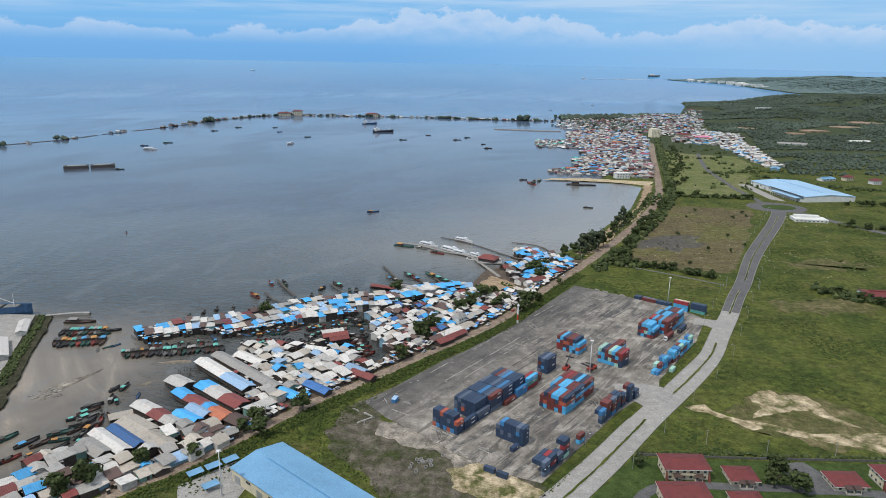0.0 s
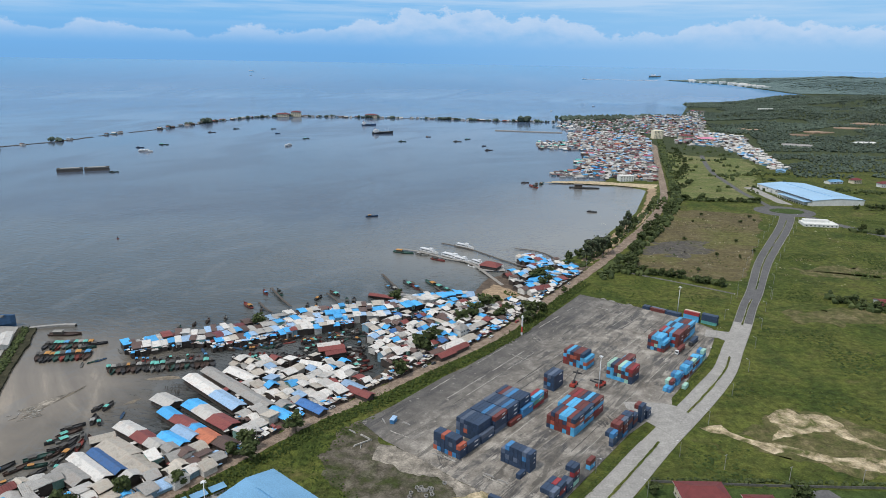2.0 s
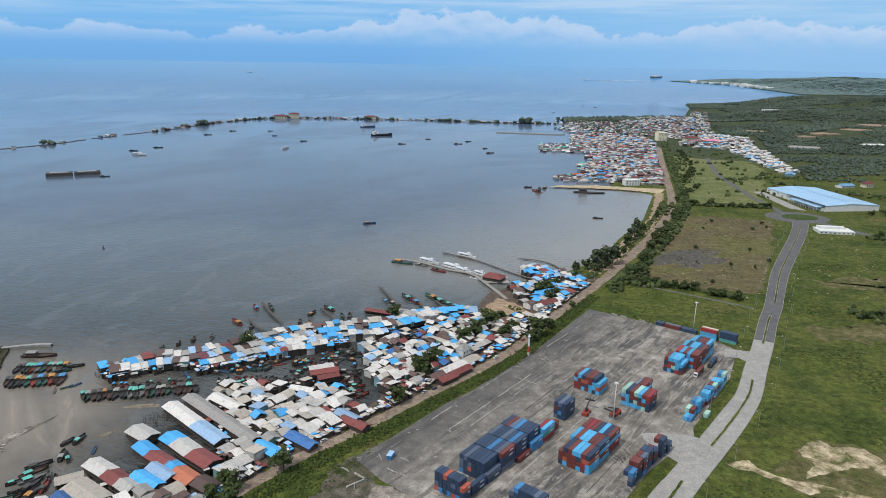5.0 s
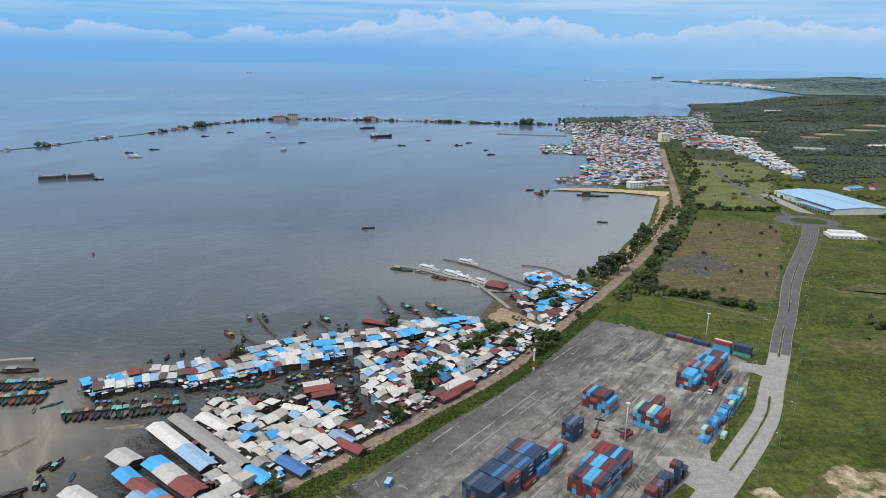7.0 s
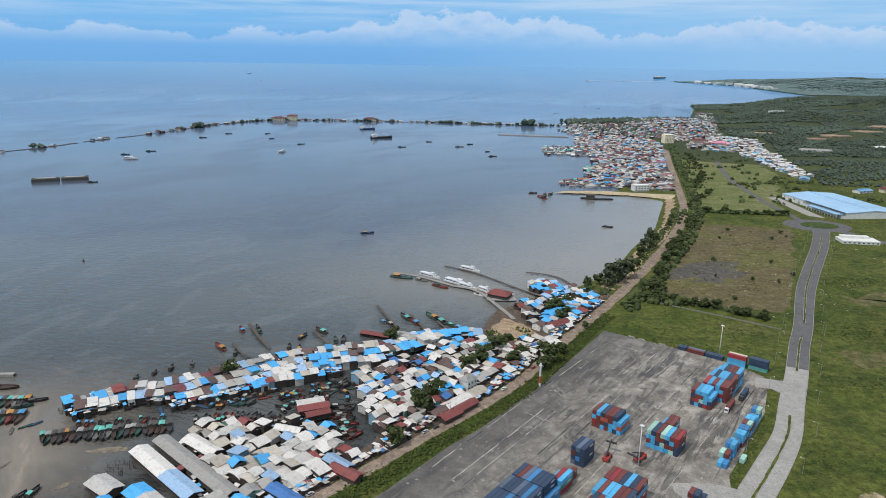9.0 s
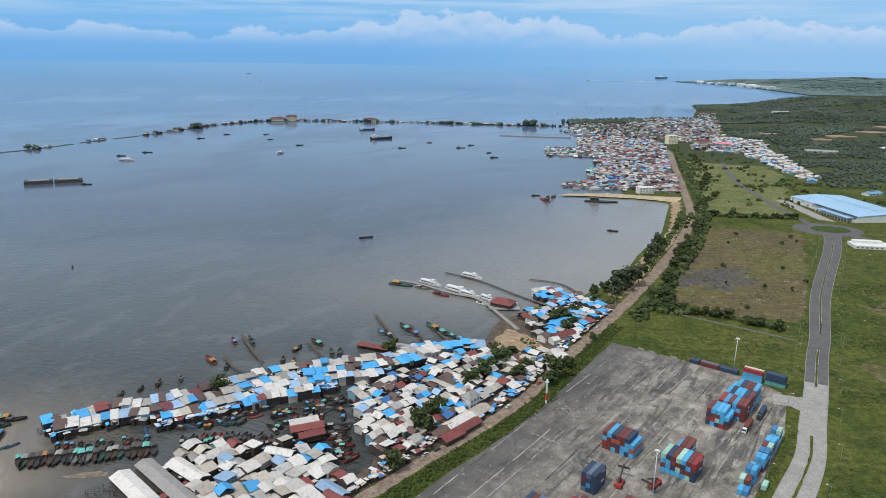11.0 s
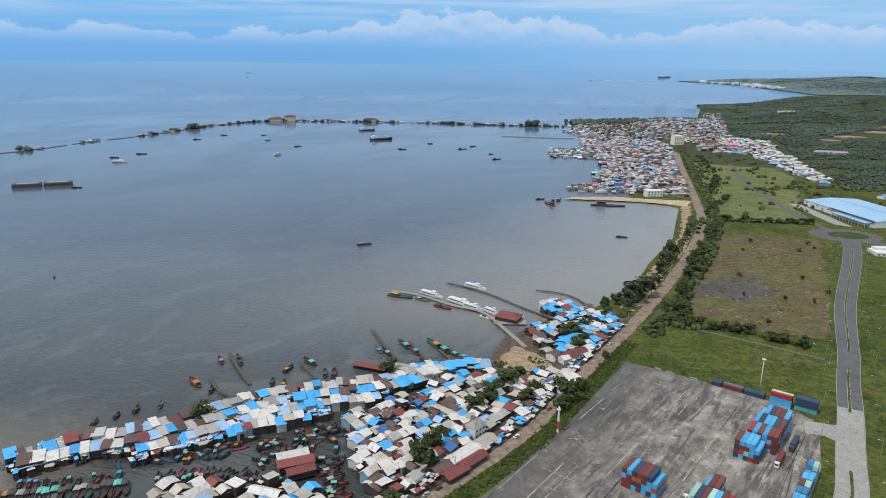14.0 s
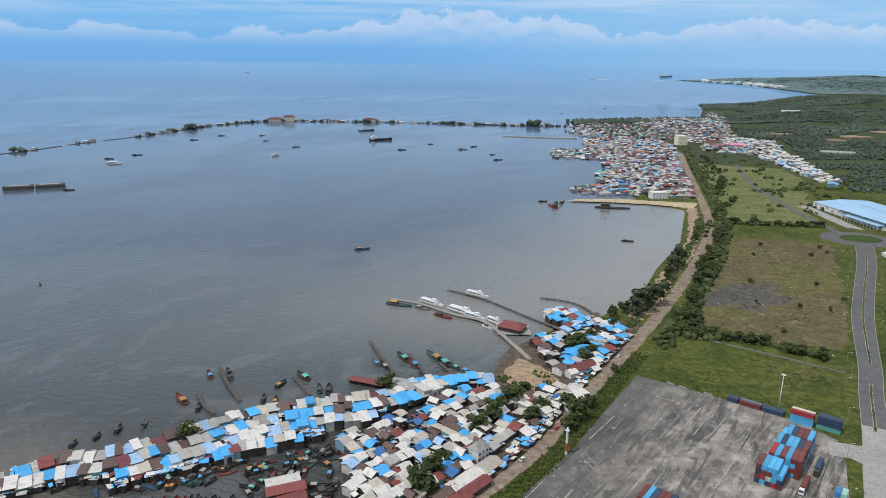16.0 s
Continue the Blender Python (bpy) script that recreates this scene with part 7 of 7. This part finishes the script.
def cargo_ship(x, y, turn, ln, w, hull, house, label, hatches=3, aft=True, light=2.0):
    t = thing("cargo_ship", pose(x, y, -1.5, 0, 0, turn), label, "ship")
    part("hull", HULL, hull, t, m=Matrix.Diagonal((ln, w, light + 3.0, 1)))
    d = light + 2.6
    for i in range(hatches):
        part("hatch", Build().box(-ln * 0.16 + i * ln * 0.18, -w * 0.3, d - 1.0, -ln * 0.16 + i * ln * 0.18 + ln * 0.15, w * 0.3, d + 0.9, 0.95), BOAT_PAINT["grey"], t)
    s = part("superstructure", Build().box(-ln * 0.44, -w * 0.42, d - 1.2, -ln * 0.18, w * 0.42, d + 5.5, 0.94), house, t)
    part("bridge", Build().box(-ln * 0.38, -w * 0.46, d + 5.5, -ln * 0.27, w * 0.46, d + 8, 0.95), house, s)
    part("funnel", Build().cyl(-ln * 0.37, 0, d + 8, d + 11, 1.2, 1.0, 10), BOAT_PAINT["red"], s)
    part("mast", Build().cyl(ln * 0.3, 0, d - 1, d + 11, 0.35, 0.2, 8), WHITE_STEEL, t)
    part("derrick", Build().rod((ln * 0.3, 0, d + 3), (ln * 0.08, 0, d + 9), 0.2), WHITE_STEEL, t)


cargo_ship(-176, 1950, 20, 60, 13, BOAT_PAINT["black"], WHITE_STEEL, "dark-hulled coaster with white upperworks at anchor", light=3)
cargo_ship(-240, 2180, 15, 46, 10, BOAT_PAINT["blue"], WHITE_STEEL, "small blue and white coaster at anchor", 2)
cargo_ship(-366, 512, 2, 70, 14, BOAT_PAINT["blue"], CREAM, "blue-hulled cargo ship lying at the quay", light=5)
BARGE_SIDE = material("barge_side", (0.085, 0.075, 0.068), 0.8, 0.3, 0.3)
for k, (x, y) in enumerate([(-672, 1229), (-632, 1247)]):
    t = thing("barge", pose(x, y, -1.0, 0, 0, 24), "long flat brown-grey cargo barge at anchor", "barge", "barges at anchor")
    part("hull", Build().box(-20.5, -7, 0, 20.5, 7, 5.0, 0.98), BARGE_SIDE, t)
    part("cargo", patch([(-15, -4), (15, -4.5), (16, 4), (-14, 4.5)], 6.6, 0.8, 2, 1.2, seed=60 + k), KERB, t, "pale heaped cargo")
    part("deck", Build().box(-20.5, -5.8, 5.0, 20.5, 5.8, 5.3), PLANK, t)
    for s in (-1, 1):
        part("bulwark", Build().box(-20.5, s * 6.9 - 0.2, 5.0, 20.5, s * 6.9 + 0.2, 6.2), BOAT_PAINT["grey"], t)
ferry(-651, 1500, -10, 34)
ferry(-372, 1640, 60, 24)
for x, y, a, ln, p in [(-592, 1227, 15, 16, "green"), (-97, 912, 20, 17, "blue"), (-109, 1763, 0, 20, "green"), (32, 1784, 10, 22, "grey"), (60, 1841, 30, 18, "green"), (103, 1621, 20, 20, "brown"), (-640, 1898, 15, 20, "black"), (-604, 2001, 20, 18, "green"), (-501, 2019, 40, 16, "grey"), (-46, 1880, 0, 14, "black"), (209, 963, -15, 14, "black"), (-660, 1620, 10, 22, "green"), (-690, 1560, 10, 18, "blue"), (-360, 1790, 30, 18, "green"), (150, 1156, 110, 30, "red"), (158, 1178, 80, 24, "grey"), (168, 1186, 70, 24, "green"), (140, 1190, 10, 14, "brown"), (235, 1150, -8, 50, "black"), (-460, 1900, 20, 14, "blue"), (96, 1700, 20, 12, "black")]:
    boat(x, y, a, ln, p, group="boats at anchor in the bay", mast=ln > 17)
t = thing("buoy", pose(-375, 776, -0.6), "small dark channel buoy", "buoy")
part("float", Build().cyl(0, 0, -0.4, 0.7, 1.3, 1.1, 12), BOAT_PAINT["red"], t)
part("cage", Build().cyl(0, 0, 0.7, 3.2, 0.7, 0.2, 6), BOAT_PAINT["black"], t)

# ---- breakwater village across the bay's mouth ----
BREAK = [(-1120, 1380), (-972, 1560), (-914, 1676), (-875, 1800), (-798, 1982), (-749, 2165), (-676, 2340), (-548, 2440), (-300, 2455), (-56, 2447), (123, 2414), (260, 2400), (400, 2400)]
DARK_ROCK = material("dark_rock", (0.07, 0.068, 0.062), 0.9, 0.35, 0.2, coords="World")
fine = [(x, y) for x, y, h in along(BREAK, 20)]
k = 0
while k < len(fine) - 3:
    n = 4 if fine[k][0] < -560 else 40
    solid("breakwater", ribbon(fine[k:k + n + 1], 8, 0.1, 6, 1.6, rag=3), DARK_ROCK, "low dark breakwater spit across the bay's mouth", "breakwater")
    k += n + (random.Random(k).choice((0, 1, 1, 2)) if fine[k][0] < -560 else 0)
solid("town_mole", ribbon([(150, 2086), (260, 2062), (350, 2050)], 9, 1.6, 10, 3.0), KERB, "long concrete mole before the far town", "mole")
hr = random.Random(600)
pts = []
line = along(BREAK, 9)
spit, slots, keys = Build(), [], list(ROOF_COLOURS)
for i, (x, y, h) in enumerate(line):
    dense = 0.45 if x < -800 else 0.75 if x < -560 else 0.95
    if noise.noise(Vector((i / 6.0, 2, 2))) > (0.05 if x < -800 else -0.25) and hr.random() < dense:
        if hr.random() < 0.62:
            plain_house(spit, slots, pose(x + hr.uniform(-6, 6), y + hr.uniform(-8, 8), -0.7, 0, 0, h + hr.choice((0, 90))), hr.uniform(8, 15), hr.uniform(6, 9), hr.uniform(3.6, 5), hr.uniform(1, 2),
                        keys.index(pick(hr, [("red", 5), ("grey", 4), ("white", 7), ("rust", 4), ("pale_blue", 2)])), len(keys) + hr.choice((0, 1, 2, 3)))
        else:
            r = hr.uniform(3, 6)
            for k in range(4):
                pts.append((x + hr.uniform(-6, 6), y + hr.uniform(-6, 6), 0.5 + r * 0.5, r))
me = spit.mesh("breakwater_houses")
for m in [ROOFS[k] for k in keys] + [WALLS[k] for k in ("pale", "white", "board", "blue")]:
    me.materials.append(m)
me.polygons.foreach_set("material_index", slots)
tagged(new("breakwater_houses", me), "small houses with red, white and grey roofs along the breakwater", "houses", kind="stuff")
for cx, cy, n, big in [(-742, 2160, 14, 9), (-548, 2440, 16, 8), (268, 2398, 12, 12), (-268, 2456, 8, 7), (-930, 1650, 12, 6), (-1000, 1520, 16, 6)]:
    for k in range(n):
        r = hr.uniform(0.5, 1) * big
        pts.append((cx + hr.uniform(-16, 16), cy + hr.uniform(-8, 8), r * 0.9, r))
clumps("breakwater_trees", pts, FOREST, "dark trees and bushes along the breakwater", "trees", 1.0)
block("islet_house", -568, 2430, 0.2, 5, 44, 22, 3, CREAM, "cream building with a red roof on the breakwater", roof=RED_TILE)
block("islet_house", -524, 2442, 0.2, 5, 34, 20, 5, CREAM, "taller cream building with a red roof on the breakwater", roof=RED_TILE)
block("islet_house", -262, 2460, 0.0, 5, 40, 18, 3, CREAM, "low cream building on the breakwater", roof=RED_TILE)

# far headland buildings
hr = random.Random(610)
far_wall = material("far_white_wall", (0.62, 0.62, 0.60), 0.8, 0.1)
for i in range(34):
    y = hr.uniform(6100, 8000)
    x = shore(y) + hr.uniform(40, 160)
    p = drawn_in((x, y, 6))
    k = (Vector(p) - EYE).length / (Vector((x, y, 6)) - EYE).length
    t = thing("far_hall", pose(*p), "small white hall on the distant headland", "building", "halls on the headland")
    w, d, h = hr.uniform(25, 80) * k, hr.uniform(20, 40) * k, hr.uniform(6, 17) * k
    part("wall", Build().box(-w / 2, -d / 2, -6, w / 2, d / 2, h), far_wall, t)
    part("roof", Build().box(-w / 2 - 1, -d / 2 - 1, h, w / 2 + 1, d / 2 + 1, h + 2, 0.8), far_wall, t)

# ---- yard machines, trucks and cars ----
TYRE = material("rubber", (0.025, 0.025, 0.026), 0.85, 0.2)
MACHINE = material("machine_red", (0.36, 0.05, 0.035), 0.5, 0.2)
CAR_PAINT = {k: material("car_" + k, c, 0.3, 0.05) for k, c in {"white": (0.7, 0.7, 0.7), "silver": (0.4, 0.41, 0.42), "dark": (0.05, 0.055, 0.06), "red": (0.35, 0.04, 0.03)}.items()}
WHEEL = Build().add([(0.5 * math.cos(a), s, 0.5 * math.sin(a)) for s in (-0.2, 0.2) for a in np.linspace(0, 2 * math.pi, 13)[:-1]], [(i, (i + 1) % 12, 12 + (i + 1) % 12, 12 + i) for i in range(12)] + [tuple(range(12)), tuple(range(23, 11, -1))]).mesh("wheel")


def car(x, y, turn, paint, z=1.2):
    t = thing("car", pose(x, y, z, 0, 0, turn), f"{paint} car parked on the dirt road", "car", "cars on the coast road")
    b = Build().box(-2.2, -0.85, 0.35, 2.2, 0.85, 0.95, 0.96)
    part("body", b, CAR_PAINT[paint], t)
    part("cabin", Build().box(-1.5, -0.75, 0.95, 1.0, 0.75, 1.5, 0.8), GLASS, t)
    part("roof", Build().box(-1.15, -0.6, 1.5, 0.65, 0.6, 1.56), CAR_PAINT[paint], t)
    for sx in (-1.35, 1.35):
        for sy in (-0.8, 0.8):
            part("wheel", WHEEL, TYRE, t, m=pose(sx, sy, 0.33) @ Matrix.Diagonal((0.66, 0.6, 0.66, 1)))


for x, y, a, p in [(37, 504, 52, "white"), (-120, 325, 48, "white"), (-146, 297, 45, "white"), (-150, 288, 45, "silver"), (-12, 450, 50, "silver"), (-6, 455, 48, "dark"), (119, 635, 58, "white"), (-66, 391, 47, "silver"), (-104, 344, 50, "white"), (60, 536, 58, "red"), (-138, 303, 40, "dark"), (18, 484, 50, "white")]:
    car(x, y, a, p)


def truck(u, v, turn, box, cab="white"):
    t = thing("truck", yard_pose(u, v, YZ, turn), f"container truck with a {cab} cab and a {BOX_WORDS[box]} load", "truck", "trucks in the yard")
    part("chassis", Build().box(-8, -1.0, 0.8, 6.5, 1.0, 1.15), TYRE, t)
    part("cab", Build().box(5.0, -1.2, 0.7, 7.3, 1.2, 3.4, 0.93), CAR_PAINT[cab], t)
    part("windscreen", Build().box(7.22, -1.0, 2.0, 7.32, 1.0, 3.0), GLASS, t)
    part("load", BOX_MESH[12.19], BOX_MATS[box], t, m=pose(-1.8, 0, 1.17))
    for sx in (-6.5, -5.2, 3.6, 5.9):
        for sy in (-1.05, 1.05):
            part("wheel", WHEEL, TYRE, t, m=pose(sx, sy, 0.5))


truck(-68, 112.5, 180, "rust")
truck(-46, 115, 180, "navy", "dark")


def reach_stacker(u, v, turn):
    t = thing("reach_stacker", yard_pose(u, v, YZ, turn), "red reach stacker with a raised dark boom", "machine", "yard machines")
    part("body", Build().box(-3.6, -1.7, 0.7, 3.2, 1.7, 2.0, 0.94), MACHINE, t)
    part("cab", Build().box(-0.6, -0.9, 2.0, 1.1, 0.9, 3.7, 0.9), GLASS, t)
    part("counterweight", Build().box(-4.4, -1.6, 0.8, -3.0, 1.6, 2.6, 0.9), MACHINE, t)
    part("boom", Build().rod((-3.0, 0, 3.0), (7.5, 0, 7.5), 0.38), BOAT_PAINT["black"], t)
    sp = part("spreader", Build().box(6.9, -3.0, 5.6, 8.1, 3.0, 6.2), BOAT_PAINT["black"], t)
    for sx in (-2.6, 2.2):
        for sy in (-1.7, 1.7):
            part("wheel", WHEEL, TYRE, t, m=pose(sx, sy, 0.8) @ Matrix.Diagonal((1.6, 1.8, 1.6, 1)))


reach_stacker(-166, 77, 10)
reach_stacker(-156, 91, 170)
t = thing("site_hut", yard_pose(-275, 17, YZ, 20), "small blue site hut in the open yard", "hut")
part("wall", Build().box(-2.6, -1.3, 0, 2.6, 1.3, 2.5), BOX_MATS["blue"], t)
part("roof", Build().box(-2.8, -1.5, 2.5, 2.8, 1.5, 2.7, 0.9), ROOFS["pale_blue"], t)
BARRIER = Build().box(-3, -0.25, 0, 3, 0.25, 0.8, 0.6).mesh("beam")
for u, v, a in [(-286, 58, 100), (-285, 66, 95), (-278, 12, 60), (-272, 24, 95), (-284, 90, 95), (-284, 98, 95), (2, 20, 85), (2, 28, 85), (3, 44, 85), (-305, 20, 40), (-298, 6, 90)]:
    ob = new("concrete_barrier", BARRIER)
    if not BARRIER.materials:
        BARRIER.materials.append(KERB)
    ob.matrix_basis = yard_pose(u, v, YZ, a)
    tagged(ob, "weathered concrete beam lying on the yard", "barrier", "concrete beams")

BEAM = Build().box(-1.35, -0.22, 0, 1.35, 0.22, 0.45, 0.7).mesh("beam")
BEAM.materials.append(STRIP)
rnd = random.Random(810)
for (u0, v0), (u1, v1), n in [((-151.6, 17), (-151.6, 36), 6), ((-154, 54), (-156.5, 70.5), 5), ((-21, 19), (-20, 38), 6), ((-284, 22), (-282.6, 35), 5), ((-283.8, 53), (-285, 69.5), 6), ((-285.7, 87), (-286.3, 104), 6)]:
    for i in range(n):
        t = (i + 0.5) / n
        ob = new("wheel_stop", BEAM)
        ob.matrix_basis = yard_pose(u0 + (u1 - u0) * t + rnd.uniform(-0.2, 0.2), v0 + (v1 - v0) * t, YZ, 90 + rnd.uniform(-5, 5))
        tagged(ob, "pale concrete wheel stop lying on the yard", "kerb", "rows of wheel stops")
RING = Build()
for i in range(16):
    a = 2 * math.pi * i / 16
    RING.v += [(r * math.cos(a), r * math.sin(a), z) for r, z in ((1.0, 0), (1.0, 0.8), (0.82, 0.8), (0.82, 0))]
for i in range(16):
    for k in range(4):
        p, q = 4 * i, 4 * ((i + 1) % 16)
        RING.f.append((p + k, q + k, q + (k + 1) % 4, p + (k + 1) % 4))
RING = RING.mesh("ring", KERB)
for i in range(17):
    ob = new("concrete_ring", RING)
    ob.matrix_basis = pose(-8 + rnd.gauss(0, 4.2), 310 + rnd.gauss(0, 2.6), 1.14, rnd.choice((0, 0, 0, 8)), 0, rnd.uniform(0, 90))
    tagged(ob, "pale concrete well ring lying on bare earth", "ring", "concrete rings")
for x, y, a in ((26, 304.5, -33), (32, 300, -30)):
    container(pose(x, y, 1.2, 0, 0, a), 6.06, "navy", False, "boxes beside the sand")
for x, y, ln, a in ((-43, 353.5, 12, 38), (-42, 359, 9, -40)):
    ob = new("concrete_beam", Build().box(-ln / 2, -0.4, 0, ln / 2, 0.4, 0.7, 0.9).mesh("concrete_beam", STRIP))
    ob.matrix_basis = pose(x, y, 1.1, 0, 0, a)
    tagged(ob, "long concrete beam lying in the grass", "beam", "concrete beams in the grass")
rack = thing("stake_rack", pose(-168, 412, -0.9), "rickety rack of bare grey stakes standing in mud", "rack")
for i in range(40):
    x, y, l = rnd.uniform(-8, 8), rnd.uniform(-6, 6), rnd.uniform(2.5, 4.5)
    part("stake", Build().rod((x, y, -0.5), (x + rnd.uniform(-0.9, 0.9), y + rnd.uniform(-0.9, 0.9), l), 0.09, 5), PLANK, rack)
for i in range(8):
    part("rail", Build().rod((-8 + rnd.uniform(0, 3), -6 + i * 1.6, 2.2), (8 - rnd.uniform(0, 3), -6 + i * 1.6 + rnd.uniform(-1, 1), 2.4), 0.08, 5), PLANK, rack)
for k, pts in enumerate(([(-196, 428), (-186, 432), (-175, 433), (-172, 430), (-184, 427)], [(-194, 393), (-190, 400), (-186, 402), (-188, 396)], [(-247, 372), (-240, 388), (-232, 404), (-228, 418), (-234, 402), (-243, 378)])):
    solid("mud_bar", patch(pts, -0.54, 0.9, 1.0, 0.3, seed=90 + k), MUD, "low mud bar just showing above the shallow water", "mud")
for i in range(26):
    ob = new("driftwood", Build().rod((-rnd.uniform(1, 3.4), 0, 0), (rnd.uniform(1, 3.4), 0, 0.1), rnd.uniform(0.1, 0.2), 5).mesh("driftwood", STRIP))
    ob.matrix_basis = pose(-242 + rnd.gauss(0, 4), 382 + rnd.gauss(0, 4.5), -0.42, 0, 0, 40 + rnd.gauss(0, 28))
    tagged(ob, "pale driftwood log on the mud bar", "driftwood", "driftwood on the mud")

# far traffic on the open sea
FOAM = material("foam", (0.75, 0.78, 0.8), 0.6, 0.1)
w = [drawn_in(p) for p in ((1640, 8200, -0.3), (1900, 8190, -0.3), (2200, 8170, -0.3), (2480, 8150, -0.3))]
b = Build()
for x, y, z in w:
    b.v += [(x, y - 5, z + 0.25), (x, y + 5, z + 0.9)]
b.f += [(2 * i, 2 * i + 2, 2 * i + 3, 2 * i + 1) for i in range(len(w) - 1)]
solid("wake", b, FOAM, "long white wake of a distant ferry", "wake")
for (x, y), ln, col in (((1630, 8200), 60, "white"), ((-2600, 9300), 70, "white"), ((3000, 10000), 170, "grey"), ((-1700, 6500), 24, "white"), ((-2050, 7300), 24, "grey"), ((450, 2950), 14, "black"), ((700, 3300), 16, "black")):
    p = drawn_in((x, y, -0.6))
    k = (Vector(p) - EYE).length / (Vector((x, y, -0.6)) - EYE).length
    t = thing("distant_vessel", pose(*p), "small vessel far out on the hazy sea", "boat", "vessels on the open sea", scale=(k, k, k))
    part("hull", HULL, BOAT_PAINT[col], t, m=pose(0, 0, -1) @ Matrix.Diagonal((ln, ln * 0.2, ln * 0.12, 1)))
    part("cabin", CABIN, WHITE_STEEL, t, m=pose(-ln * 0.15, 0, ln * 0.08) @ Matrix.Diagonal((ln * 0.4, ln * 0.16, ln * 0.14, 1)))
